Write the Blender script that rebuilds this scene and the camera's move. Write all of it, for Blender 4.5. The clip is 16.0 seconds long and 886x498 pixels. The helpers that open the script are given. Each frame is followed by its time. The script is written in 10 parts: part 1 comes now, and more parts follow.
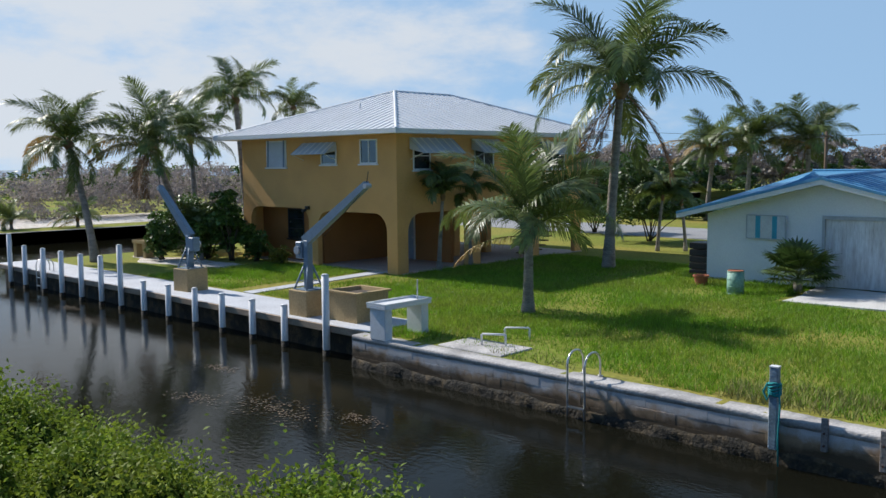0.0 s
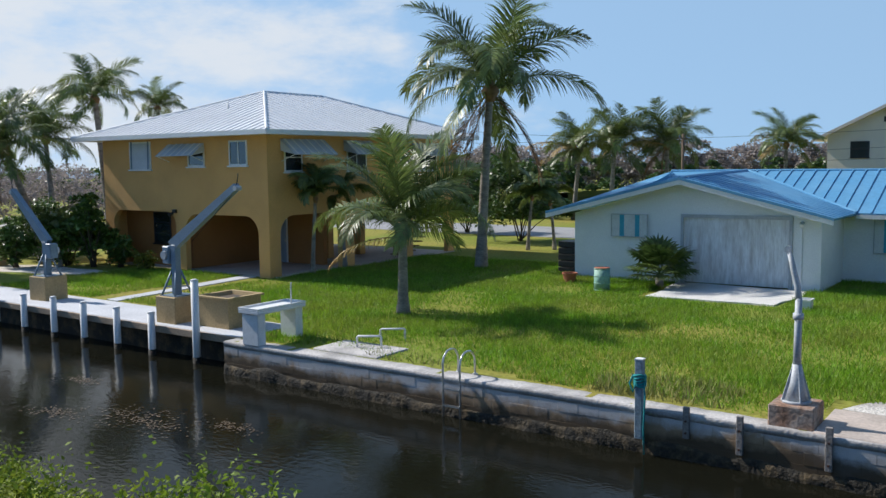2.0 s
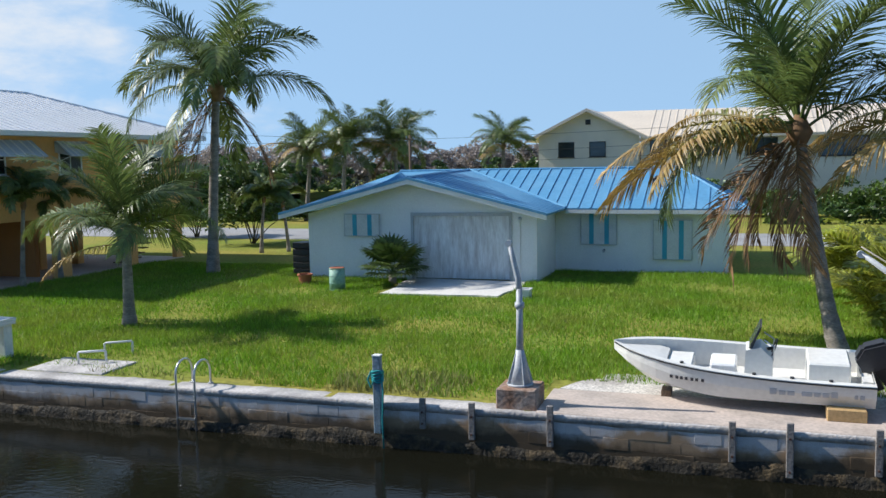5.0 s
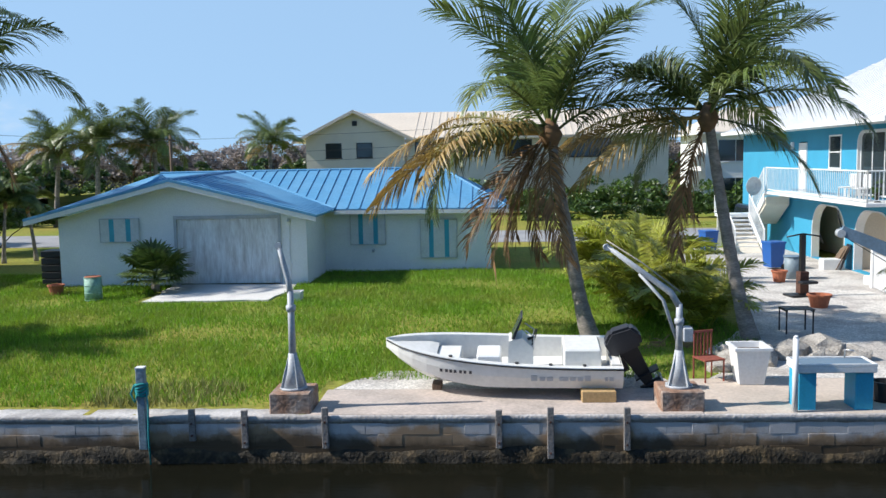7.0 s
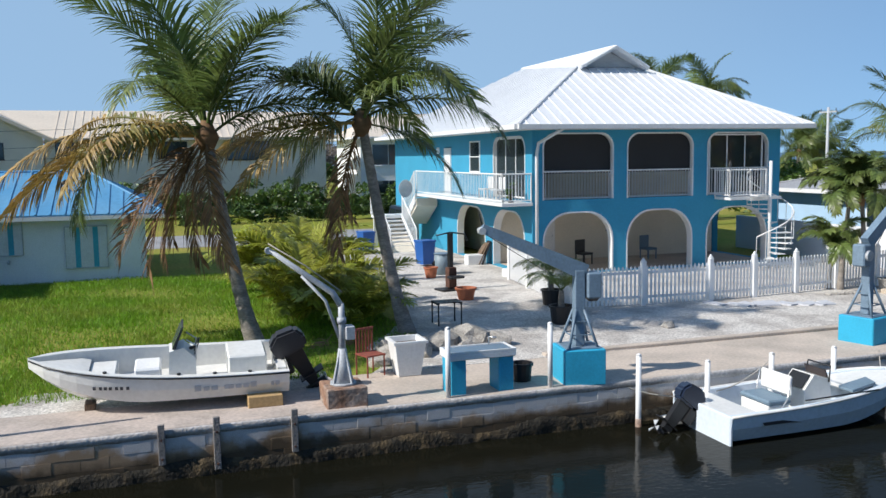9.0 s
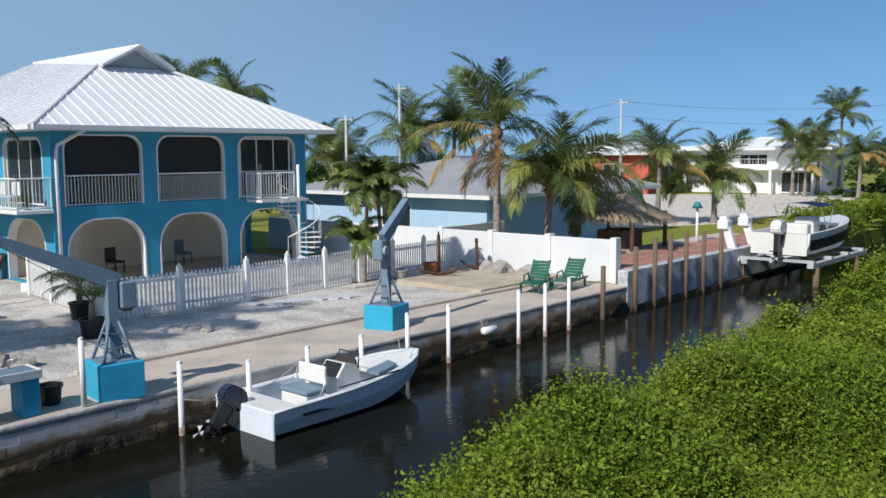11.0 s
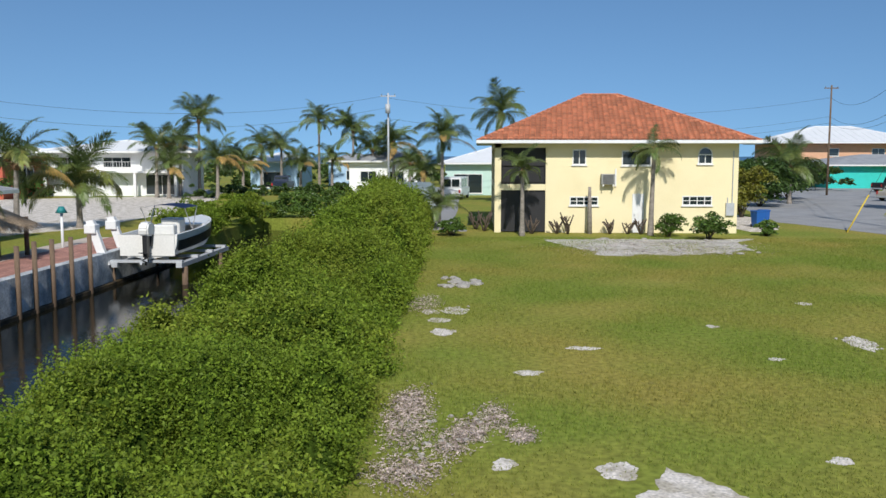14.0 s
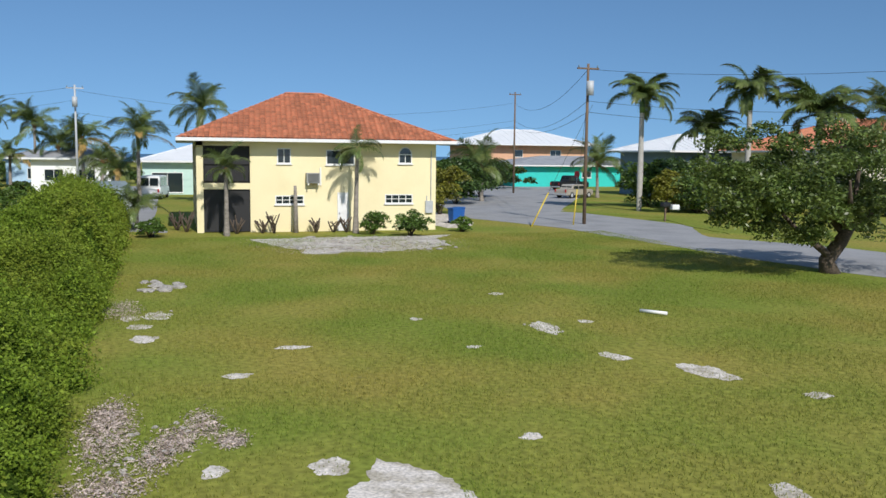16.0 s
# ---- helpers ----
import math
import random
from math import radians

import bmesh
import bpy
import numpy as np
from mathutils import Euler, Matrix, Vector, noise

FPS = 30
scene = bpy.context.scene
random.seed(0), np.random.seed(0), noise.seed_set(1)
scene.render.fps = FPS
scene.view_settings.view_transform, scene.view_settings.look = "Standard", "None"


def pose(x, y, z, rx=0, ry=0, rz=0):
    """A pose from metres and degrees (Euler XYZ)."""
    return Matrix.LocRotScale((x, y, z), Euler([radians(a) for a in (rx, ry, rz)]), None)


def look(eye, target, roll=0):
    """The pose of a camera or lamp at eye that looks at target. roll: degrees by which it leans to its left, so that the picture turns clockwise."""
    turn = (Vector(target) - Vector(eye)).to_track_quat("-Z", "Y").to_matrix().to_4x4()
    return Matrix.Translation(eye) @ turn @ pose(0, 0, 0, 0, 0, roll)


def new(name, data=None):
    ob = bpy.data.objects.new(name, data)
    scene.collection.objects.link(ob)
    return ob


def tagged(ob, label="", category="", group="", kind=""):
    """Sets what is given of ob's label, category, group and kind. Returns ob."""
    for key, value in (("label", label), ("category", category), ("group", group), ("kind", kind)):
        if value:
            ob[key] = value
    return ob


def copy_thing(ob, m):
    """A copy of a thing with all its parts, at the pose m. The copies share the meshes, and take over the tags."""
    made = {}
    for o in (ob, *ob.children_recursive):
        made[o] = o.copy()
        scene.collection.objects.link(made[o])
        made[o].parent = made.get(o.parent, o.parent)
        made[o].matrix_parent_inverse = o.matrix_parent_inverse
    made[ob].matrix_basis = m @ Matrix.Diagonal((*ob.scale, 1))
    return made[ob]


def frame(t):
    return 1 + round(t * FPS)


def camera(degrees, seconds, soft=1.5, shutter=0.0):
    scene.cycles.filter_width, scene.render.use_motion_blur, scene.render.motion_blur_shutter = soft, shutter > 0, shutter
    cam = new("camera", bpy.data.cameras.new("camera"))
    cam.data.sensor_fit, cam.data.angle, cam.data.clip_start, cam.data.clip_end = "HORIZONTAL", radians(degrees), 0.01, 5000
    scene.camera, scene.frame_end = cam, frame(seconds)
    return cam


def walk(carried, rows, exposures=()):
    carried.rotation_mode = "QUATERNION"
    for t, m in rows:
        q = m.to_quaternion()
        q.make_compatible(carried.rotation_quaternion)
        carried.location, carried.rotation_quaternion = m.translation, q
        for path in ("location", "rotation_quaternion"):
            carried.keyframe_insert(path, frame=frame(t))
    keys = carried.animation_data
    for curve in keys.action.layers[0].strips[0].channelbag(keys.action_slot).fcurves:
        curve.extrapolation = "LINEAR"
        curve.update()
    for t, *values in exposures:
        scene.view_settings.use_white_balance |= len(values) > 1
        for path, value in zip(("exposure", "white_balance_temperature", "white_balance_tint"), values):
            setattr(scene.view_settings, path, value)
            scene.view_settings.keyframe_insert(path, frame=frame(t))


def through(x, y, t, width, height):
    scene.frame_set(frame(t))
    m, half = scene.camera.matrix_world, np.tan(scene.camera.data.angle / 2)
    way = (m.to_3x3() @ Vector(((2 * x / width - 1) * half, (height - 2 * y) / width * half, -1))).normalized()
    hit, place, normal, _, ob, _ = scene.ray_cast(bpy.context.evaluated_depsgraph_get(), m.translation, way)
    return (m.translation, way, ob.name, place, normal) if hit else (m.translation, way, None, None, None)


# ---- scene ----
cam = camera(53.34, 16.0)
EYE = (0.0, 0.0, 4.35)
# seconds, heading (left of +y), pitch, roll; x runs along the canal, y across it, z = 0 is the sea wall's top
PATH = [
    (0.0, 43.56, -5.45, 0.52),
    (0.5, 42.24, -5.42, 0.51),
    (1.0, 40.28, -5.43, 0.57),
    (1.5, 37.98, -5.44, 0.59),
    (2.0, 35.35, -5.44, 0.65),
    (2.5, 32.68, -5.45, 0.70),
    (3.0, 30.08, -5.47, 0.77),
    (5.5, 15.18, -5.70, 1.10),
    (6.0, 12.16, -5.77, 1.14),
    (6.5, 7.96, -5.82, 1.17),
    (7.0, 3.17, -5.85, 1.16),
    (7.5, -1.79, -5.89, 1.20),
    (8.0, -6.97, -5.96, 1.13),
    (8.2, -9.08, -5.97, 1.07),
    (10.3, -37.28, -6.10, 0.47),
    (10.5, -40.40, -6.11, 0.44),
    (11.0, -48.25, -6.12, 0.45),
    (11.5, -55.61, -6.13, 0.42),
    (12.0, -62.39, -6.12, 0.32),
    (12.5, -69.21, -6.12, 0.30),
    (13.0, -75.64, -6.12, 0.19),
    (13.5, -81.64, -6.10, 0.08),
    (14.0, -87.75, -6.09, -0.03),
    (14.5, -94.24, -6.08, -0.12),
    (15.0, -100.31, -6.08, -0.28),
    (15.5, -104.53, -6.05, -0.46),
    (16.0, -106.66, -6.06, -0.59)]
walk(cam, [(t, pose(*EYE, 90 + pitch, roll, heading)) for t, heading, pitch, roll in PATH],
     exposures=[(0.0, 0.04), (1.5, 0.10), (3.0, 0.20), (5.5, 0.27), (6.5, 0.34), (7.5, 0.32), (8.0, 0.22), (10.5, -0.08), (11.5, -0.24), (12.5, -0.18), (13.5, -0.20), (14.0, -0.26), (16.0, -0.24)])

# ---- light ----
SUN_TO = Vector((-0.996, -0.09, 0.0)).normalized() * math.cos(radians(40)) + Vector((0, 0, math.sin(radians(40))))
world = bpy.data.worlds.new("sky")
scene.world = world
world.use_nodes = True
wn, wl = world.node_tree.nodes, world.node_tree.links
sky = wn.new("ShaderNodeTexSky")
sky.sky_type, sky.sun_disc = "NISHITA", False
sky.sun_elevation, sky.sun_rotation = radians(40), math.atan2(SUN_TO.x, SUN_TO.y) % (2 * math.pi)
sky.air_density, sky.dust_density, sky.ozone_density = 1.0, 0.55, 2.2
# thin broken cloud, thicker towards the sun's side
coord = wn.new("ShaderNodeTexCoord")
cmap = wn.new("ShaderNodeMapping")
cmap.inputs["Scale"].default_value = (1.0, 1.0, 2.4)
cn = wn.new("ShaderNodeTexNoise")
cn.inputs["Scale"].default_value, cn.inputs["Detail"].default_value, cn.inputs["Roughness"].default_value = 4.2, 8, 0.6
side = wn.new("ShaderNodeVectorMath")
side.operation = "DOT_PRODUCT"
side.inputs[1].default_value = (-0.93, 0.36, 0.08)
wide = wn.new("ShaderNodeMapRange")
wide.inputs["From Min"].default_value, wide.inputs["From Max"].default_value = 0.62, 1.0
wide.inputs["To Min"].default_value, wide.inputs["To Max"].default_value = -0.16, 0.30
addn = wn.new("ShaderNodeMath")
addn.operation = "ADD"
ramp = wn.new("ShaderNodeMapRange")
ramp.interpolation_type = "SMOOTHSTEP"
ramp.inputs["From Min"].default_value, ramp.inputs["From Max"].default_value = 0.55, 0.80
ramp.inputs["To Max"].default_value = 0.9
cmix = wn.new("ShaderNodeMix")
cmix.data_type = "RGBA"
cmix.inputs["B"].default_value = (5.7, 6.05, 6.5, 1)
wl.new(coord.outputs["Generated"], cmap.inputs["Vector"])
wl.new(cmap.outputs["Vector"], cn.inputs["Vector"])
wl.new(coord.outputs["Generated"], side.inputs[0])
wl.new(side.outputs["Value"], wide.inputs["Value"])
wl.new(cn.outputs["Fac"], addn.inputs[0])
wl.new(wide.outputs["Result"], addn.inputs[1])
wl.new(addn.outputs["Value"], ramp.inputs["Value"])
wl.new(ramp.outputs["Result"], cmix.inputs["Factor"])
tint = wn.new("ShaderNodeMix")
tint.data_type, tint.blend_type = "RGBA", "MULTIPLY"
tint.inputs["Factor"].default_value, tint.inputs["B"].default_value = 1.0, (0.76, 1.0, 1.15, 1)
wl.new(sky.outputs["Color"], tint.inputs["A"])
# pale haze over the land side of the sky
land = wn.new("ShaderNodeVectorMath")
land.operation = "DOT_PRODUCT"
land.inputs[1].default_value = (-0.42, 0.90, 0.0)
hz = wn.new("ShaderNodeMapRange")
hz.interpolation_type = "SMOOTHSTEP"
hz.inputs["From Min"].default_value, hz.inputs["From Max"].default_value, hz.inputs["To Max"].default_value = -0.05, 0.75, 0.72
haze = wn.new("ShaderNodeMix")
haze.data_type = "RGBA"
haze.inputs["B"].default_value = (3.0, 4.55, 6.4, 1)
wl.new(coord.outputs["Generated"], land.inputs[0])
wl.new(land.outputs["Value"], hz.inputs["Value"])
wl.new(hz.outputs["Result"], haze.inputs["Factor"])
wl.new(tint.outputs["Result"], haze.inputs["A"])
wl.new(haze.outputs["Result"], cmix.inputs["A"])
# sea haze is thin here: the sky keeps its blue down to the horizon
lift = wn.new("ShaderNodeVectorMath")
lift.operation = "ADD"
lift.inputs[1].default_value = (0, 0, 0.16)
wl.new(coord.outputs["Generated"], lift.inputs[0])
wl.new(lift.outputs["Vector"], sky.inputs["Vector"])
bg = wn["Background"]
wl.new(cmix.outputs["Result"], bg.inputs["Color"])
bg.inputs["Strength"].default_value = 0.120
sun_data = bpy.data.lights.new("sun", "SUN")
sun_data.energy, sun_data.angle, sun_data.color = 5.0, radians(0.6), (1.0, 0.96, 0.90)
sun = new("sun", sun_data)
sun.matrix_world = look(SUN_TO * 60, (0, 0, 0))

# ---- materials ----
def srgb(h):
    c = [int(h[i:i + 2], 16) / 255 for i in (0, 2, 4)]
    return tuple(x / 12.92 if x <= 0.04045 else ((x + 0.055) / 1.055) ** 2.4 for x in c)


def surf(name, col, rough=0.6, metal=0.0, var=0.18, scale=1.5, fine=25.0, bump=0.15, col2=None, mix=(0.42, 0.68), spec=0.5, per_object=0.0, island=0.0, stretch=(1, 1, 1), through=0.0):
    """A painted or natural surface: two colours in broad stains, fine grain in tone and relief."""
    m = bpy.data.materials.new(name)
    m.use_nodes = True
    n, l = m.node_tree.nodes, m.node_tree.links
    b = n["Principled BSDF"]
    b.inputs["Roughness"].default_value, b.inputs["Metallic"].default_value = rough, metal
    b.inputs["Specular IOR Level"].default_value = spec
    tc = n.new("ShaderNodeTexCoord")
    mp = n.new("ShaderNodeMapping")
    mp.inputs["Scale"].default_value = stretch
    l.new(tc.outputs["Object"], mp.inputs["Vector"])
    big, small = n.new("ShaderNodeTexNoise"), n.new("ShaderNodeTexNoise")
    big.inputs["Scale"].default_value, big.inputs["Detail"].default_value = scale, 6
    small.inputs["Scale"].default_value, small.inputs["Detail"].default_value = fine, 4
    for t in (big, small):
        l.new(mp.outputs["Vector"], t.inputs["Vector"])
    mr = n.new("ShaderNodeMapRange")
    mr.inputs["From Min"].default_value, mr.inputs["From Max"].default_value = mix
    l.new(big.outputs["Fac"], mr.inputs["Value"])
    mx = n.new("ShaderNodeMix")
    mx.data_type = "RGBA"
    c2 = col2 or tuple(x * (1 - var) for x in col)
    mx.inputs["A"].default_value, mx.inputs["B"].default_value = (*col, 1), (*c2, 1)
    l.new(mr.outputs["Result"], mx.inputs["Factor"])
    out = mx.outputs["Result"]
    gr = n.new("ShaderNodeMapRange")
    gr.inputs["From Min"].default_value, gr.inputs["From Max"].default_value = 0.3, 0.7
    gr.inputs["To Min"].default_value, gr.inputs["To Max"].default_value = 1 - var, 1 + var
    l.new(small.outputs["Fac"], gr.inputs["Value"])
    hs = n.new("ShaderNodeHueSaturation")
    l.new(gr.outputs["Result"], hs.inputs["Value"])
    l.new(out, hs.inputs["Color"])
    out = hs.outputs["Color"]
    for amount, node, socket in ((per_object, "ShaderNodeObjectInfo", "Random"), (island, "ShaderNodeNewGeometry", "Random Per Island")):
        if amount:
            src = n.new(node)
            r = n.new("ShaderNodeMapRange")
            r.inputs["To Min"].default_value, r.inputs["To Max"].default_value = 1 - amount, 1 + amount
            l.new(src.outputs[socket], r.inputs["Value"])
            h2 = n.new("ShaderNodeHueSaturation")
            l.new(r.outputs["Result"], h2.inputs["Value"])
            l.new(out, h2.inputs["Color"])
            out = h2.outputs["Color"]
    l.new(out, b.inputs["Base Color"])
    if bump:
        bp = n.new("ShaderNodeBump")
        bp.inputs["Strength"].default_value, bp.inputs["Distance"].default_value = bump, 0.03
        l.new(small.outputs["Fac"], bp.inputs["Height"])
        l.new(bp.outputs["Normal"], b.inputs["Normal"])
    if through:
        tr = n.new("ShaderNodeBsdfTranslucent")
        l.new(out, tr.inputs["Color"])
        ms = n.new("ShaderNodeMixShader")
        ms.inputs[0].default_value = through
        l.new(b.outputs[0], ms.inputs[1])
        l.new(tr.outputs[0], ms.inputs[2])
        l.new(ms.outputs[0], n["Material Output"].inputs["Surface"])
    return m


def ground_surface():
    """Mown and rough grass that thins into dry, sandy ground."""
    m = surf("ground", (0.180, 0.218, 0.036), rough=0.95, var=0.30, scale=0.17, fine=7, bump=0.5, col2=(0.275, 0.238, 0.055), mix=(0.40, 0.66), spec=0.1)
    n, l = m.node_tree.nodes, m.node_tree.links
    b = n["Principled BSDF"]
    src = b.inputs["Base Color"].links[0].from_socket
    no = n.new("ShaderNodeTexNoise")
    no.inputs["Scale"].default_value, no.inputs["Detail"].default_value, no.inputs["Roughness"].default_value = 1.3, 7, 0.7
    tc = n.new("ShaderNodeTexCoord")
    l.new(tc.outputs["Object"], no.inputs["Vector"])
    r = n.new("ShaderNodeMapRange")
    r.inputs["From Min"].default_value, r.inputs["From Max"].default_value, r.inputs["To Max"].default_value = 0.63, 0.74, 0.65
    l.new(no.outputs["Fac"], r.inputs["Value"])
    mx = n.new("ShaderNodeMix")
    mx.data_type = "RGBA"
    mx.inputs["B"].default_value = (0.20, 0.17, 0.08, 1)
    l.new(r.outputs["Result"], mx.inputs["Factor"])
    l.new(src, mx.inputs["A"])
    l.new(mx.outputs["Result"], b.inputs["Base Color"])
    return m


def water_surface():
    m = bpy.data.materials.new("water")
    m.use_nodes = True
    n, l = m.node_tree.nodes, m.node_tree.links
    b = n["Principled BSDF"]
    b.inputs["Base Color"].default_value = (0.008, 0.008, 0.005, 1)
    b.inputs["Specular IOR Level"].default_value = 0.15
    b.inputs["Roughness"].default_value, b.inputs["IOR"].default_value = 0.04, 1.33
    tc = n.new("ShaderNodeTexCoord")
    h = None
    for sc, st, d in ((7.0, (1, 1.6, 1), 0.0075), (1.3, (1, 1, 1), 0.008)):
        mp = n.new("ShaderNodeMapping")
        mp.inputs["Scale"].default_value = st
        no = n.new("ShaderNodeTexNoise")
        no.inputs["Scale"].default_value, no.inputs["Detail"].default_value = sc, 3
        l.new(tc.outputs["Object"], mp.inputs["Vector"])
        l.new(mp.outputs["Vector"], no.inputs["Vector"])
        bp = n.new("ShaderNodeBump")
        bp.inputs["Strength"].default_value, bp.inputs["Distance"].default_value = 0.5, d
        l.new(no.outputs["Fac"], bp.inputs["Height"])
        if h:
            l.new(h, bp.inputs["Normal"])
        h = bp.outputs["Normal"]
    l.new(h, b.inputs["Normal"])
    return m


def glass_surface(name, tint=(0.02, 0.03, 0.035), rough=0.06):
    m = surf(name, tint, rough=rough, var=0.05, bump=0.0, spec=0.8)
    return m


def tide_wall(name, dry, dry2, tan, wet):
    """Plastered concrete with rust and tide stains in uneven bands above the waterline."""
    m = surf(name, dry, rough=0.92, var=0.14, scale=1.1, fine=60, bump=0.25, col2=dry2, per_object=0.03)
    n, l = m.node_tree.nodes, m.node_tree.links
    b = n["Principled BSDF"]
    src = b.inputs["Base Color"].links[0].from_socket
    geo, sep = n.new("ShaderNodeNewGeometry"), n.new("ShaderNodeSeparateXYZ")
    l.new(geo.outputs["Position"], sep.inputs[0])
    for tone, z, wide, amp, sc in ((tan, -0.31, 0.10, 1.3, 0.9), (wet, -0.41, 0.09, 1.0, 0.6)):
        no = n.new("ShaderNodeTexNoise")
        no.inputs["Scale"].default_value, no.inputs["Detail"].default_value, no.inputs["Roughness"].default_value = sc, 7, 0.65
        l.new(geo.outputs["Position"], no.inputs["Vector"])
        mul = n.new("ShaderNodeMath")
        mul.operation = "MULTIPLY_ADD"
        mul.inputs[1].default_value, mul.inputs[2].default_value = -amp, amp * 0.5
        l.new(no.outputs["Fac"], mul.inputs[0])
        add = n.new("ShaderNodeMath")
        l.new(sep.outputs["Z"], add.inputs[0])
        l.new(mul.outputs[0], add.inputs[1])
        mr = n.new("ShaderNodeMapRange")
        mr.inputs["From Min"].default_value, mr.inputs["From Max"].default_value = z + wide, z - wide
        mr.inputs["To Max"].default_value = 0.9
        l.new(add.outputs[0], mr.inputs["Value"])
        mx = n.new("ShaderNodeMix")
        mx.data_type = "RGBA"
        mx.inputs["B"].default_value = (*tone, 1)
        l.new(mr.outputs["Result"], mx.inputs["Factor"])
        l.new(src, mx.inputs["A"])
        src = mx.outputs["Result"]
    l.new(src, b.inputs["Base Color"])
    return m


GROUND, WATER = ground_surface(), water_surface()
BLADE = surf("grass_blade", (0.165, 0.315, 0.016), rough=0.6, var=0.25, scale=0.35, fine=3, bump=0, col2=(0.23, 0.31, 0.035), island=0.35, through=0.38)
BLADE_DRY = surf("short_grass_blade", (0.195, 0.262, 0.032), rough=0.7, var=0.28, scale=0.17, fine=7, bump=0, col2=(0.31, 0.285, 0.058), mix=(0.40, 0.66), island=0.14, through=0.4)
MANGROVE = surf("mangrove_leaf", (0.172, 0.252, 0.025), rough=0.62, var=0.3, scale=0.35, fine=4, bump=0, col2=(0.225, 0.27, 0.032), island=0.36, through=0.35, spec=0.22)
# hedge core: the shade between the leaves is put into this dark green
MANGROVE_SHADE = surf("mangrove_twig_shade", (0.045, 0.075, 0.010), rough=0.95, spec=0.03, var=0.5, scale=5, fine=22, bump=0.6)
TREE_LEAF = surf("shade_tree_leaf", (0.125, 0.18, 0.04), rough=0.42, var=0.25, scale=0.6, fine=4, bump=0, col2=(0.14, 0.175, 0.04), island=0.45, through=0.3)
LEAF = surf("shrub_leaf", (0.100, 0.175, 0.030), rough=0.42, var=0.25, scale=0.6, fine=4, bump=0, col2=(0.08, 0.13, 0.02), island=0.45, through=0.25)
LEAF_DARK = surf("dark_tree_leaf", (0.066, 0.120, 0.025), rough=0.45, var=0.25, scale=0.6, fine=4, bump=0, island=0.45, through=0.25)
LEAF_GREY = surf("dry_scrub_twig", (0.38, 0.335, 0.31), rough=0.95, var=0.2, scale=0.4, fine=4, bump=0, island=0.2, through=0.3, spec=0.05)
LEAF_YELLOW = surf("yellowing_leaf", (0.22, 0.22, 0.03), rough=0.5, var=0.25, scale=0.6, fine=4, bump=0, island=0.4, through=0.3)
FROND = surf("palm_frond", (0.130, 0.185, 0.050), rough=0.38, var=0.25, scale=0.8, fine=5, bump=0, col2=(0.155, 0.185, 0.05), island=0.35, per_object=0.3, through=0.34)
FROND_GOLD = surf("yellow_palm_frond", (0.42, 0.27, 0.085), rough=0.5, var=0.25, scale=0.8, fine=5, bump=0, col2=(0.16, 0.18, 0.035), island=0.35, per_object=0.2, through=0.22)
FROND_LIME = surf("light_palm_frond", (0.28, 0.31, 0.075), rough=0.42, var=0.25, scale=0.8, fine=5, bump=0, col2=(0.27, 0.25, 0.07), island=0.35, per_object=0.25, through=0.34)
ARECA = surf("areca_frond", (0.38, 0.42, 0.06), rough=0.45, var=0.25, scale=0.8, fine=5, bump=0, col2=(0.36, 0.33, 0.055), island=0.35, per_object=0.25, through=0.45)
FROND_DEAD = surf("dead_palm_frond", (0.24, 0.13, 0.06), rough=0.85, var=0.3, scale=0.8, fine=5, bump=0, col2=(0.24, 0.16, 0.09), island=0.4, per_object=0.2, through=0.1)
TRUNK = surf("palm_trunk", (0.29, 0.255, 0.22), rough=0.9, var=0.3, scale=2.0, fine=14, bump=0.5, col2=(0.17, 0.15, 0.125), stretch=(1, 1, 3))
ROYAL = surf("royal_palm_trunk", (0.42, 0.40, 0.37), rough=0.85, var=0.15, scale=1.5, fine=10, bump=0.2)
SHAFT = surf("crownshaft", (0.10, 0.18, 0.04), rough=0.4, var=0.2)
BARK = surf("bark", (0.10, 0.075, 0.055), rough=0.95, var=0.35, scale=3, fine=18, bump=0.8)
BLOCK = tide_wall("sea_wall_block", (0.55, 0.525, 0.505), (0.41, 0.43, 0.46), (0.34, 0.215, 0.11), (0.065, 0.043, 0.022))
CAP = surf("sea_wall_cap", (0.53, 0.50, 0.475), rough=0.9, var=0.2, scale=1.2, fine=18, bump=0.7, col2=(0.36, 0.34, 0.325), mix=(0.45, 0.6))
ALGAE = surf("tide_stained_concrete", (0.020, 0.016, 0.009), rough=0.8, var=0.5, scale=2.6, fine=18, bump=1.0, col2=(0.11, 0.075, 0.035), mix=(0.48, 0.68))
CONCRETE = surf("dock_concrete", (0.54, 0.455, 0.38), rough=0.9, var=0.13, scale=0.7, fine=16, bump=0.3, col2=(0.40, 0.345, 0.29))
DOCK_WHITE = surf("painted_dock", (0.52, 0.53, 0.56), rough=0.85, var=0.12, scale=0.8, fine=16, bump=0.2)
GRAVEL = surf("gravel", (0.58, 0.545, 0.50), rough=0.95, var=0.4, scale=0.9, fine=22, bump=1.0, col2=(0.42, 0.385, 0.35), mix=(0.46, 0.6))
LITTER = surf("twig_litter", (0.66, 0.54, 0.48), rough=0.95, var=0.4, scale=5, fine=32, bump=1.0, col2=(0.38, 0.30, 0.25), mix=(0.4, 0.6))
MARL = surf("bare_marl", (0.68, 0.62, 0.56), rough=0.95, var=0.3, scale=2.2, fine=20, bump=0.9, col2=(0.44, 0.39, 0.31), mix=(0.45, 0.6))
STONE = surf("coral_rock", (0.40, 0.37, 0.33), rough=0.95, var=0.35, scale=4, fine=25, bump=1.0)
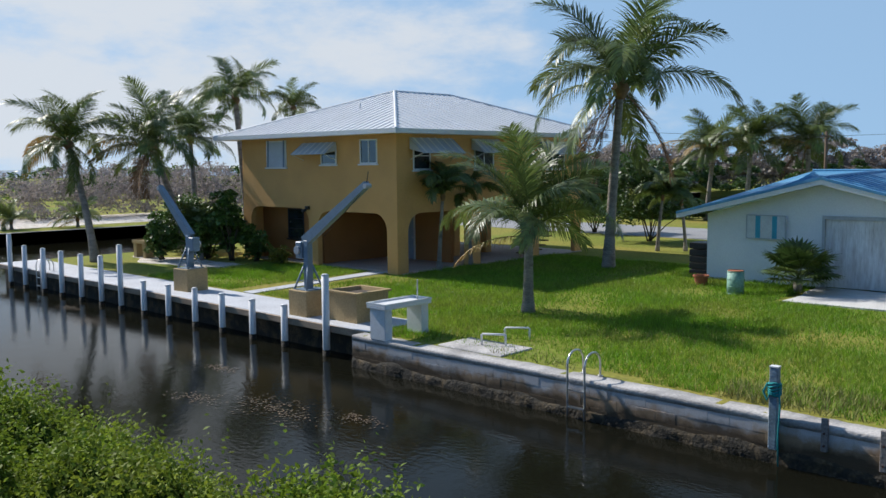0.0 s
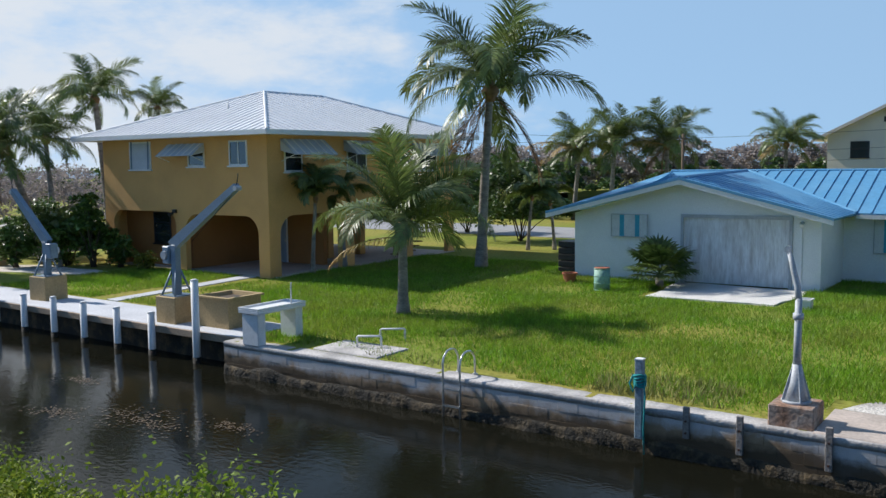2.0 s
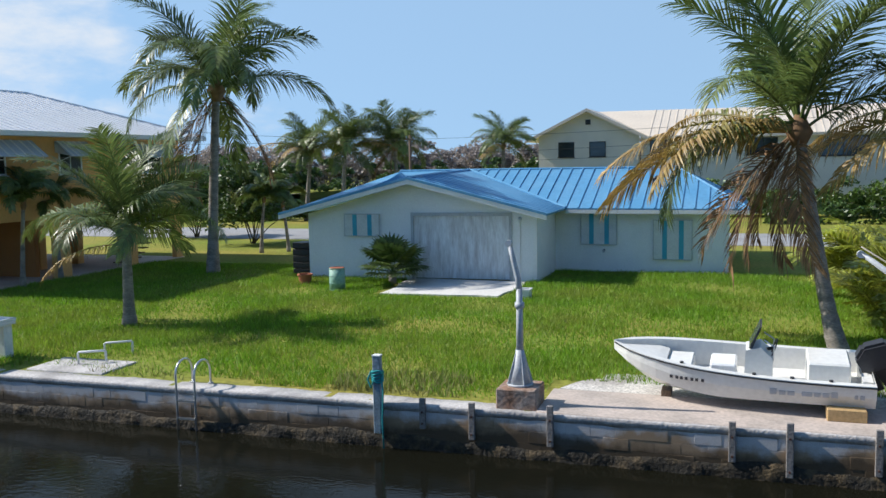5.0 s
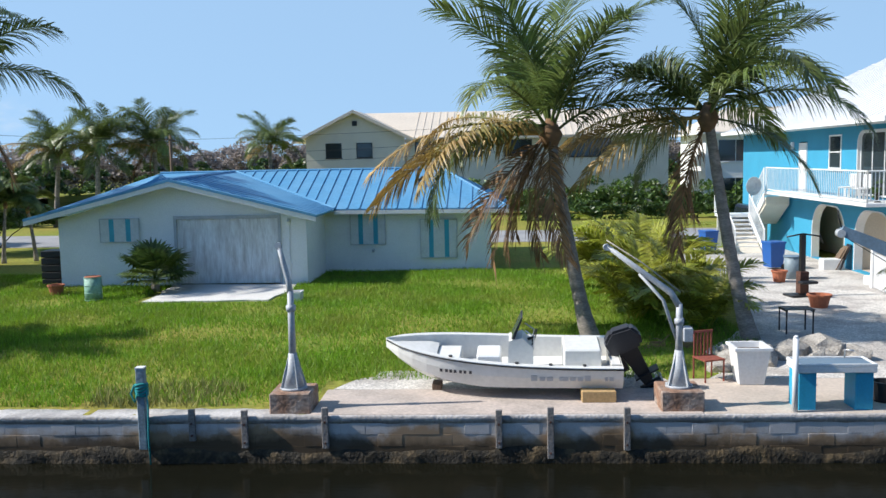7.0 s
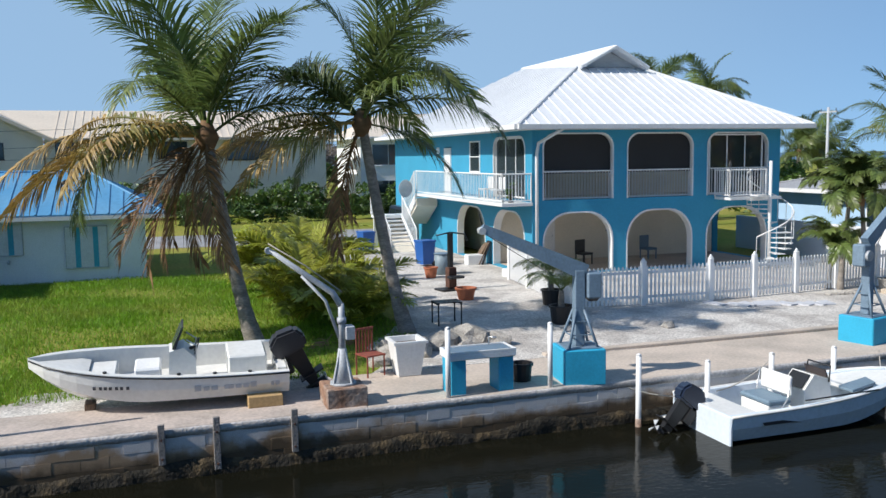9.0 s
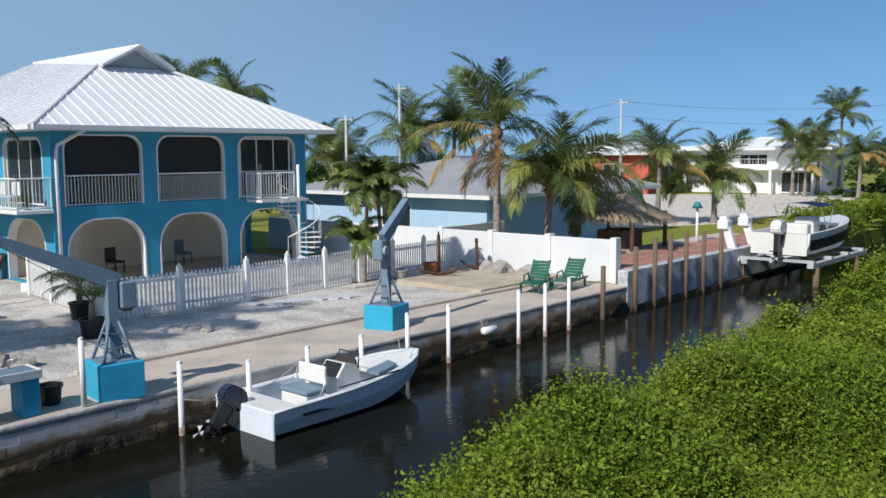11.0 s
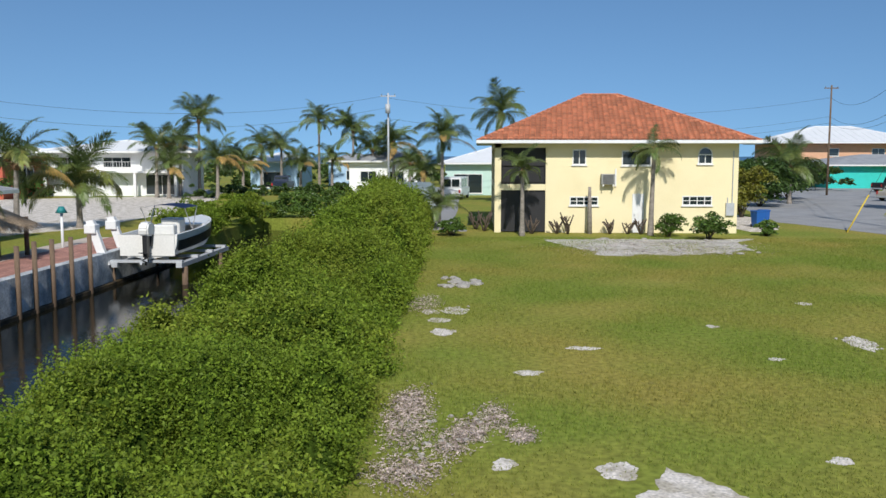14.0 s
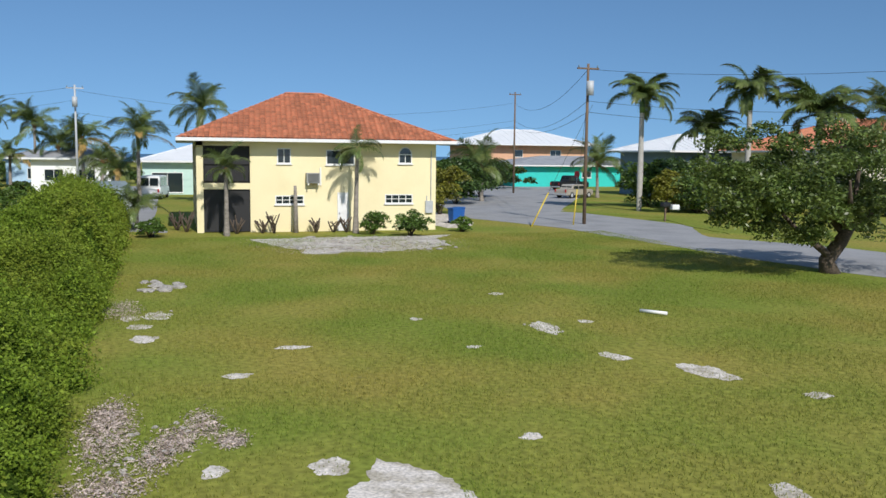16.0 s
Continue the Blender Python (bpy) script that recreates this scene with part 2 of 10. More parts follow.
ASPHALT = surf("asphalt", (0.30, 0.30, 0.305), rough=0.92, var=0.15, scale=0.5, fine=18, bump=0.3, col2=(0.24, 0.24, 0.245))
ORANGE = surf("orange_stucco", (0.68, 0.375, 0.13), rough=0.85, var=0.10, scale=0.8, fine=30, bump=0.25)
# the house's orange again, with the shade inside the arches mixed into it
ORANGE_SHADE = surf("shaded_orange_stucco", (0.40, 0.17, 0.05), rough=0.85, var=0.15, scale=0.8, fine=30, bump=0.25)
WHITE_WALL = surf("white_stucco", (0.85, 0.855, 0.85), rough=0.8, var=0.06, scale=0.9, fine=26, bump=0.25, col2=(0.79, 0.80, 0.80))
WHITE = surf("white_paint", (0.76, 0.76, 0.75), rough=0.5, var=0.06, scale=2, fine=20, bump=0.05)
WHITE_METAL = surf("white_metal_roof", (0.74, 0.75, 0.76), rough=0.42, var=0.05, scale=0.7, fine=8, bump=0.03)
BLUE_METAL = surf("blue_metal_roof", (0.085, 0.27, 0.46), rough=0.5, var=0.08, scale=0.6, fine=6, bump=0.03, col2=(0.115, 0.30, 0.48), spec=0.35)
BEIGE_METAL = surf("beige_metal_roof", (0.66, 0.57, 0.46), rough=0.5, var=0.07, scale=0.6, fine=6, bump=0.03)
TURQ = surf("turquoise_stucco", (0.035, 0.29, 0.46), rough=0.8, var=0.08, scale=0.9, fine=28, bump=0.2)
TURQ_LIGHT = surf("bright_turquoise_paint", (0.025, 0.36, 0.56), rough=0.6, var=0.08, scale=2, fine=28, bump=0.1)
CREAM = surf("cream_stucco", (0.76, 0.69, 0.57), rough=0.85, var=0.08, scale=0.9, fine=28, bump=0.2)
BEIGE = surf("beige_stucco", (0.74, 0.68, 0.57), rough=0.85, var=0.07, scale=0.9, fine=28, bump=0.2)
YELLOW = surf("pale_yellow_stucco", (0.82, 0.725, 0.46), rough=0.85, var=0.05, scale=0.6, fine=26, bump=0.2, col2=(0.77, 0.67, 0.41))
TILE = surf("terracotta_tile", (0.60, 0.215, 0.11), rough=0.75, var=0.2, scale=1.4, fine=9, bump=0.1, col2=(0.49, 0.18, 0.09), island=0.28, per_object=0.15)
SALMON = surf("salmon_stucco", (0.66, 0.38, 0.24), rough=0.85, var=0.06)
CORAL = surf("coral_red_stucco", (0.55, 0.13, 0.08), rough=0.85, var=0.08)
AQUA = surf("aqua_stucco", (0.03, 0.52, 0.47), rough=0.8, var=0.06)
SKYBLUE = surf("light_blue_stucco", (0.40, 0.58, 0.76), rough=0.8, var=0.06)
MINT = surf("mint_stucco", (0.50, 0.68, 0.62), rough=0.8, var=0.06)
SLATE = surf("slate_blue_siding", (0.14, 0.21, 0.28), rough=0.8, var=0.1)
SHINGLE = surf("grey_shingle", (0.30, 0.31, 0.33), rough=0.9, var=0.16, scale=0.8, fine=12, bump=0.4)
THATCH = surf("palm_thatch", (0.36, 0.27, 0.18), rough=0.95, var=0.35, scale=2, fine=20, bump=1.0, island=0.3)
DAVIT = surf("blue_grey_paint", (0.17, 0.24, 0.31), rough=0.5, var=0.15, scale=2.5, fine=20, bump=0.1)
GALV = surf("galvanised_steel", (0.46, 0.48, 0.50), rough=0.6, metal=0.1, var=0.15, scale=3, fine=25, bump=0.1)
STEEL = surf("stainless_tube", (0.62, 0.62, 0.62), rough=0.28, metal=0.8, var=0.08)
RUST = surf("rusty_concrete", (0.27, 0.155, 0.10), rough=0.9, var=0.4, scale=2.5, fine=16, bump=0.6, col2=(0.36, 0.31, 0.27))
IRON = surf("rusty_iron", (0.10, 0.045, 0.03), rough=0.9, var=0.35, scale=4, fine=25, bump=0.5)
BLACK = surf("black_plastic", (0.012, 0.012, 0.014), rough=0.45, var=0.2, bump=0.05)
DARKBLUE = surf("dark_blue_cowl", (0.018, 0.028, 0.055), rough=0.3, var=0.15, bump=0)
GEL = surf("boat_gelcoat", (0.76, 0.75, 0.71), rough=0.25, var=0.05, scale=2, fine=12, bump=0.02)
GEL_BLUE = surf("pale_blue_gelcoat", (0.70, 0.77, 0.84), rough=0.25, var=0.06, scale=2, fine=12, bump=0.02)
HULL_DARK = surf("dark_hull_tone", (0.020, 0.025, 0.035), rough=0.3, var=0.2)
CUSHION = surf("grey_blue_vinyl", (0.16, 0.23, 0.29), rough=0.6, var=0.1)
WOOD = surf("weathered_wood", (0.17, 0.115, 0.075), rough=0.9, var=0.3, scale=2, fine=24, bump=0.5, stretch=(3, 3, 0.6))
PINE = surf("fresh_timber", (0.50, 0.33, 0.15), rough=0.8, var=0.15, scale=2, fine=20, bump=0.2)
PVC = surf("white_pvc", (0.80, 0.80, 0.79), rough=0.35, var=0.05, bump=0)
RUBBER = surf("green_rope", (0.02, 0.30, 0.30), rough=0.9, var=0.2, fine=60, bump=0.5)
ROPE = surf("pale_rope", (0.48, 0.44, 0.38), rough=0.9, var=0.2, fine=60, bump=0.5)
GREEN_P = surf("green_resin", (0.012, 0.12, 0.075), rough=0.4, var=0.12, bump=0)
TERRA = surf("terracotta_pot", (0.42, 0.14, 0.07), rough=0.85, var=0.15)
DRUM = surf("pale_green_drum", (0.25, 0.44, 0.36), rough=0.6, var=0.2, scale=3, fine=14)
BIN_BLUE = surf("blue_bin_plastic", (0.015, 0.10, 0.36), rough=0.4, var=0.1, bump=0)
RED = surf("red_paint", (0.50, 0.03, 0.03), rough=0.4, var=0.08, bump=0)
SILVER = surf("beige_car_paint", (0.48, 0.44, 0.38), rough=0.3, metal=0.3, var=0.05, bump=0)
VAN_WHITE = surf("white_car_paint", (0.75, 0.76, 0.77), rough=0.3, var=0.04, bump=0)
NAVY = surf("navy_canvas", (0.02, 0.05, 0.16), rough=0.8, var=0.12)
BRICKRED = surf("brick_paver", (0.40, 0.20, 0.155), rough=0.9, var=0.2, scale=3, fine=20, bump=0.3, per_object=0.2)
PLASTER_PEEL = surf("peeling_white_wall", (0.55, 0.57, 0.58), rough=0.9, var=0.25, scale=1.6, fine=14, bump=0.5, col2=(0.27, 0.30, 0.33))
GLASS, SCREEN = glass_surface("window_glass"), surf("dark_screen", (0.018, 0.018, 0.02), rough=0.7, var=0.15, fine=80, bump=0.1)
SHUTTER = surf("clear_storm_panel", (0.78, 0.80, 0.81), rough=0.35, var=0.12, scale=1.2, fine=6, bump=0.1, col2=(0.56, 0.55, 0.54), stretch=(4, 4, 0.7))
INK = surf("dark_lettering", (0.05, 0.05, 0.06), rough=0.6, var=0.1, bump=0)
CABLE = surf("black_cable", (0.02, 0.02, 0.02), rough=0.7, var=0.1, bump=0)

# ---- builders ----
def thing(name, label, category, at=(0, 0, 0), turn=0.0, group="", kind=""):
    ob = new(name)
    ob.matrix_world = pose(*at, 0, 0, turn)
    ob.empty_display_size = 0.1
    return tagged(ob, label, category, group, kind)


def part(name, bm, material, parent=None, label="", smooth=False):
    """Links a bmesh as one mesh object under a thing or a part."""
    me = bpy.data.meshes.new(name)
    bmesh.ops.recalc_face_normals(bm, faces=bm.faces)
    bm.to_mesh(me)
    bm.free()
    for m in material if isinstance(material, (list, tuple)) else [material]:
        me.materials.append(m)
    if smooth:
        me.shade_smooth()
    ob = new(name, me)
    ob.parent = parent
    return tagged(ob, label)


def sheet(name, verts, faces, material, parent=None, smooth=False):
    """A mesh object from numpy arrays: verts (n, 3), faces (m, 3 or 4)."""
    verts, faces = np.asarray(verts, np.float32), np.asarray(faces, np.int32)
    me = bpy.data.meshes.new(name)
    k = faces.shape[1]
    me.vertices.add(len(verts))
    me.vertices.foreach_set("co", verts.ravel())
    me.loops.add(faces.size)
    me.loops.foreach_set("vertex_index", faces.ravel())
    me.polygons.add(len(faces))
    me.polygons.foreach_set("loop_start", np.arange(len(faces), dtype=np.int32) * k)
    me.update(calc_edges=True)
    me.materials.append(material)
    if smooth:
        me.shade_smooth()
    ob = new(name, me)
    ob.parent = parent
    return ob


def box(bm, x0, y0, z0, x1, y1, z1, bev=0.0, mi=0):
    v = [bm.verts.new((x, y, z)) for x in (x0, x1) for y in (y0, y1) for z in (z0, z1)]
    fs = [bm.faces.new([v[i] for i in q]) for q in ((0, 1, 3, 2), (4, 6, 7, 5), (0, 4, 5, 1), (2, 3, 7, 6), (0, 2, 6, 4), (1, 5, 7, 3))]
    for f in fs:
        f.material_index = mi
    if bev:
        es = list({e for f in fs for e in f.edges})
        bmesh.ops.bevel(bm, geom=es, offset=bev, segments=1, affect="EDGES")
    return bm


def tube(bm, p, q, r0, r1=None, n=10, caps=True, mi=0):
    p, q = Vector(p), Vector(q)
    r1 = r0 if r1 is None else r1
    d = (q - p).normalized()
    a = d.orthogonal().normalized()
    b = d.cross(a)
    ring = [[bm.verts.new(c + (a * math.cos(t) + b * math.sin(t)) * r) for t in (2 * math.pi * i / n for i in range(n))] for c, r in ((p, r0), (q, r1))]
    fs = [bm.faces.new((ring[0][i], ring[0][(i + 1) % n], ring[1][(i + 1) % n], ring[1][i])) for i in range(n)]
    if caps:
        fs += [bm.faces.new(ring[0][::-1]), bm.faces.new(ring[1])]
    for f in fs:
        f.material_index = mi
        f.smooth = n > 6 and len(f.verts) == 4
    return bm


def pipe(bm, pts, r, n=8, taper=None):
    """A bent tube through points, with one ring at each."""
    pts = [Vector(p) for p in pts]
    rings, a = [], None
    for i, p in enumerate(pts):
        d = (pts[min(i + 1, len(pts) - 1)] - pts[max(i - 1, 0)]).normalized()
        a = d.orthogonal().normalized() if a is None else (a - d * a.dot(d)).normalized()
        b = d.cross(a)
        rr = taper[i] if taper else r
        rings.append([bm.verts.new(p + (a * math.cos(t) + b * math.sin(t)) * rr) for t in (2 * math.pi * k / n for k in range(n))])
    for s, e in zip(rings, rings[1:]):
        for k in range(n):
            bm.faces.new((s[k], s[(k + 1) % n], e[(k + 1) % n], e[k])).smooth = True
    bm.faces.new(rings[0][::-1])
    bm.faces.new(rings[-1])
    return bm


def prism(bm, outline, off, mi=0):
    """A flat outline of 3D points, pushed along off."""
    a = [bm.verts.new(p) for p in outline]
    b = [bm.verts.new(Vector(p) + Vector(off)) for p in outline]
    k = len(a)
    fs = [bm.faces.new(a), bm.faces.new(b[::-1])] + [bm.faces.new((a[i], b[i], b[(i + 1) % k], a[(i + 1) % k])) for i in range(k)]
    for f in fs:
        f.material_index = mi
    return bm


def wall(bm, plane, at, thick, u0, u1, z0, z1, holes=()):
    """A wall along x (plane 'y') or y (plane 'x') from depth at to at + thick, with openings (u0, u1, z0, z1, corner radius)."""
    def place(u, d, z):
        return (u, at + d, z) if plane == "y" else (at + d, u, z)
    us = sorted({u0, u1, *(h[0] for h in holes), *(h[1] for h in holes)})
    zs = sorted({z0, z1, *(h[2] for h in holes), *(h[3] for h in holes)})
    us, zs = [u for u in us if u0 <= u <= u1], [z for z in zs if z0 <= z <= z1]
    for a, b in zip(us, us[1:]):
        for c, d in zip(zs, zs[1:]):
            mu, mz = (a + b) / 2, (c + d) / 2
            if not any(h[0] < mu < h[1] and h[2] < mz < h[3] for h in holes):
                p, q = place(a, 0, c), place(b, thick, d)
                box(bm, min(p[0], q[0]), min(p[1], q[1]), c, max(p[0], q[0]), max(p[1], q[1]), d)
    for h in holes:
        r = h[4] if len(h) > 4 else 0
        if r:
            for s, cu in ((1, h[0]), (-1, h[1])):
                o = [(cu, h[3])] + [(cu + s * r - s * r * math.cos(t), h[3] - r + r * math.sin(t)) for t in (math.pi / 2 * i / 8 for i in range(9))]
                off = Vector(place(0, thick, 0)) - Vector(place(0, 0, 0))
                prism(bm, [place(u, 0, z) for u, z in o], off)
    # weld the cells into one shell and drop the faces between them
    bmesh.ops.remove_doubles(bm, verts=bm.verts, dist=0.0005)
    seen = {}
    for f in bm.faces:
        seen.setdefault(frozenset(f.verts), []).append(f)
    bmesh.ops.delete(bm, geom=[f for fs in seen.values() if len(fs) > 1 for f in fs], context="FACES_ONLY")
    return bm


def window(parent, plane, at, out, u0, u1, z0, z1, cols=2, rows=1, frame_mat=None, pane_mat=None, arch=False, sill=True, name="window"):
    """A framed window in a wall face at depth at; out is +1 or -1, the side that it faces."""
    fm, pm = frame_mat or WHITE, pane_mat or GLASS
    w = new(name)
    w.parent = parent

    def bx(bm, a, b, c, d, lo, hi):
        p, q = sorted((at + out * lo, at + out * hi))
        return box(bm, a, p, c, b, q, d) if plane == "y" else box(bm, p, a, c, q, b, d)
    t = 0.06
    bm = bmesh.new()
    for a, b, c, d in ((u0, u0 + t, z0, z1), (u1 - t, u1, z0, z1), (u0 + t, u1 - t, z0, z0 + t), (u0 + t, u1 - t, z1 - t, z1)):
        bx(bm, a, b, c, d, -0.08, 0.035)
    for i in range(1, cols):
        u = u0 + (u1 - u0) * i / cols
        bx(bm, u - 0.022, u + 0.022, z0 + t, z1 - t, -0.06, 0.02)
    for i in range(1, rows):
        z = z0 + (z1 - z0) * i / rows
        bx(bm, u0 + t, u1 - t, z - 0.018, z + 0.018, -0.055, 0.015)
    if arch:
        k, c, r = 10, (u0 + u1) / 2, (u1 - u0) / 2
        pts = [(c + r * math.cos(math.pi * i / k), z1 + r * math.sin(math.pi * i / k)) for i in range(k + 1)]
        for (a, b), (e, f) in zip(pts, pts[1:]):
            s = 0.86
            quad = [(a, b), (e, f), (c + (e - c) * s, z1 + (f - z1) * s), (c + (a - c) * s, z1 + (b - z1) * s)]
            prism(bm, [(u, at - out * 0.02, z) if plane == "y" else (at - out * 0.02, u, z) for u, z in quad], (0, out * 0.055, 0) if plane == "y" else (out * 0.055, 0, 0))
    part("frame", bm, fm, w)
    for i in range(cols):
        bm = bmesh.new()
        a, b = u0 + (u1 - u0) * i / cols, u0 + (u1 - u0) * (i + 1) / cols
        bx(bm, a + 0.02, b - 0.02, z0 + 0.03, z1 - 0.03, -0.05, 0.004)
        part("pane", bm, pm, w)
    if arch:
        bm = bmesh.new()
        prism(bm, [(u, at - out * 0.02, z) if plane == "y" else (at - out * 0.02, u, z) for u, z in pts], (0, out * 0.026, 0) if plane == "y" else (out * 0.026, 0, 0))
        part("pane", bm, pm, w)
    if sill:
        part("sill", bx(bmesh.new(), u0 - 0.06, u1 + 0.06, z0 - 0.06, z0, -0.02, 0.09), fm, w)
    return w


def slab(bm, pts, t):
    """A roof plane: four or three corners given anticlockwise from above, with thickness t below."""
    pts = [Vector(p) for p in pts]
    nrm = (pts[1] - pts[0]).cross(pts[2] - pts[0]).normalized()
    if nrm.z < 0:
        nrm = -nrm
    return prism(bm, pts, -nrm * t)


def seams(bm, a0, a1, b0, b1, step, r=0.022):
    """Standing seams from the eave line a0-a1 up to the line b0-b1, at even steps along the eave."""
    a0, a1, b0, b1 = map(Vector, (a0, a1, b0, b1))
    n = max(2, int((a1 - a0).length / step))
    along = (a1 - a0).normalized()
    run = (a1 - a0).length
    s0, s1 = (b0 - a0).dot(along), (b1 - a0).dot(along)
    up0, up1 = b0 - a0 - along * s0, b1 - a0 - along * s1
    for i in range(n + 1):
        s = run * i / n
        if s < s0:
            f = s / max(s0, 1e-6)
            top = a0 + (b0 - a0) * f
        elif s > s1:
            f = (run - s) / max(run - s1, 1e-6)
            top = a1 + (b1 - a1) * f
        else:
            f = (s - s0) / max(s1 - s0, 1e-6)
            top = b0 + (b1 - b0) * f
        low = a0 + along * s
        d = top - low
        if d.length < 0.15:
            continue
        nrm = along.cross(d).normalized()
        if nrm.z < 0:
            nrm = -nrm
        prism(bm, [low - along * r, low + along * r, top + along * r, top - along * r], nrm * 0.035)


def leaves(pts, size, rng, flat=0.5, aspect=0.5, jitter=0.35):
    """Diamond leaves at points, each turned at random; flat pulls their faces upwards."""
    n = len(pts)
    d = rng.normal(size=(n, 3))
    d[:, 2] = d[:, 2] * (1 - flat) + 0.15
    d /= np.linalg.norm(d, axis=1, keepdims=True)
    u = rng.normal(size=(n, 3))
    u[:, 2] += flat * 2.2
    s = np.cross(d, u)
    s /= np.linalg.norm(s, axis=1, keepdims=True) + 1e-9
    nn = np.cross(s, d)
    k = (size * (1 + jitter * rng.uniform(-1, 1, n)))[:, None]
    v = np.stack([pts - d * k / 2, pts + s * k * aspect / 2 + nn * k * 0.08, pts + d * k / 2, pts - s * k * aspect / 2 + nn * k * 0.08], 1).reshape(-1, 3)
    return v, np.arange(4 * n).reshape(n, 4)


def clump_points(rng, centres, radii, per):
    """Points on and in many uneven clumps."""
    out = []
    for c, r in zip(centres, radii):
        d = rng.normal(size=(per, 3))
        d /= np.linalg.norm(d, axis=1, keepdims=True)
        d[:, 2] = np.abs(d[:, 2]) * 0.9 - 0.25
        out.append(c + d * r * (0.55 + 0.5 * rng.random((per, 1))))
    return np.concatenate(out)

# ---- land and water ----
WATER_Z, WALL_Y, BANK_Y = -0.82, 14.62, 5.0
FAR = 2500.0


def build_ground():
    """One sheet of land with the canal, its end and the cross canal cut out of it; banks go down into the water."""
    bm = bmesh.new()
    xs = [-FAR, -62.0, -43.0, -30, -17.2, 0, 15, 25.4, 45, 60.0, 120, FAR]
    ys = [-FAR, -120, -30, 0, BANK_Y, WALL_Y + 0.1, 15.6, 30, 60, 160, FAR]
    grid = {}

    def v(x, y, z=0.0):
        k = (x, y, z)
        if k not in grid:
            grid[k] = bm.verts.new(k)
        return grid[k]

    def wet(x, y):
        return -62 < x < -43 or (-43 < x < 60 and BANK_Y < y < (15.6 if x < -17.2 else WALL_Y + 0.1))
    for a, b in zip(xs, xs[1:]):
        for c, d in zip(ys, ys[1:]):
            if wet((a + b) / 2, (c + d) / 2):
                continue
            bm.faces.new((v(a, c), v(b, c), v(b, d), v(a, d)))
    for e in [e for e in bm.edges if e.is_boundary]:
        p, q = e.verts
        if max(abs(p.co.x), abs(q.co.x), abs(p.co.y), abs(q.co.y)) < 200 or abs(p.co.x - q.co.x) < 1 and abs(p.co.x) < 100:
            bm.faces.new((p, q, v(q.co.x, q.co.y, -1.6), v(p.co.x, p.co.y, -1.6)))
    return tagged(part("ground", bm, GROUND), "flat grassy land with thin sandy patches", "ground", kind="structure")


build_ground()
bm = bmesh.new()
bmesh.ops.create_grid(bm, x_segments=4, y_segments=4, size=1)
bmesh.ops.scale(bm, verts=bm.verts, vec=(400, 400, 1))
bmesh.ops.translate(bm, verts=bm.verts, vec=(0, 0, WATER_Z))
tagged(part("water", bm, WATER), "dark still canal water with faint ripples", "water", kind="structure")
# open sea round the island, at the horizon
bm = bmesh.new()
ring = [[bm.verts.new((r * math.cos(t), r * math.sin(t), 0.25)) for t in (2 * math.pi * i / 64 for i in range(64))] for r in (420, 2400)]
for i in range(64):
    bm.faces.new((ring[0][i], ring[0][(i + 1) % 64], ring[1][(i + 1) % 64], ring[1][i]))
SEA = surf("open_sea", (0.03, 0.10, 0.19), rough=0.35, var=0.15, scale=0.02, fine=0.3, bump=0)
tagged(part("sea", bm, SEA), "blue open sea at the horizon", "water", kind="structure")


def patch(name, pts, material, z, label, category="ground", wob=0.35, seed=1, sub=5):
    """A low, uneven-edged layer of loose ground, with its rim going down into the lawn."""
    rng = random.Random(seed)
    ring_ = []
    for (x0, y0), (x1, y1) in zip(pts, pts[1:] + pts[:1]):
        for i in range(sub):
            f = i / sub
            ring_.append((x0 + (x1 - x0) * f + rng.uniform(-wob, wob), y0 + (y1 - y0) * f + rng.uniform(-wob, wob)))
    bm = bmesh.new()
    top = [bm.verts.new((x, y, z)) for x, y in ring_]
    low = [bm.verts.new((x, y, -0.05)) for x, y in ring_]
    bm.faces.new(top)
    k = len(top)
    for i in range(k):
        bm.faces.new((top[i], top[(i + 1) % k], low[(i + 1) % k], low[i]))
    return tagged(part(name, bm, material), label, category, kind="structure")


def rect(x0, y0, x1, y1):
    return [(x0, y0), (x1, y0), (x1, y1), (x0, y1)]


# roads
patch("road_1", [(-62, 47.5), (26, 44.5), (26, 51.5), (-62, 55.5)], ASPHALT, 0.012, "grey asphalt street behind the houses", "road", 0.1, 3, 12)
patch("road_2", [(-10, -30.5), (26.5, -25.0), (34, -23.6), (43, -23.0), (50, -22.3), (58, -19.5), (75, -22), (180, -60), (180, -70), (88, -42), (66, -29.8), (50, -31.6), (42.4, -28.0), (36, -31.5), (-10, -39.0)], ASPHALT, 0.012, "pale asphalt street with a worn edge", "road", 0.12, 4, 6)
patch("road_3", [(44, 26), (52, 24.8), (110, 30), (110, 34), (52, 29.5), (44, 31)], ASPHALT, 0.010, "pale asphalt lane behind the docks", "road", 0.12, 5, 6)
patch("pale_lot", [(43, 27), (52, 23.0), (70, 22.5), (90, 26), (91, 34), (84, 46), (60, 44), (45, 33)], MARL, 0.022, "pale bare parking ground before the far houses", "ground", 0.3, 18)
patch("driveway", [(50, 0.5), (56, 1.5), (120, 2), (120, 12), (62, 4.6), (52, 4.0)], ASPHALT, 0.014, "pale concrete drive beside the yellow house", "driveway", 0.2, 6)
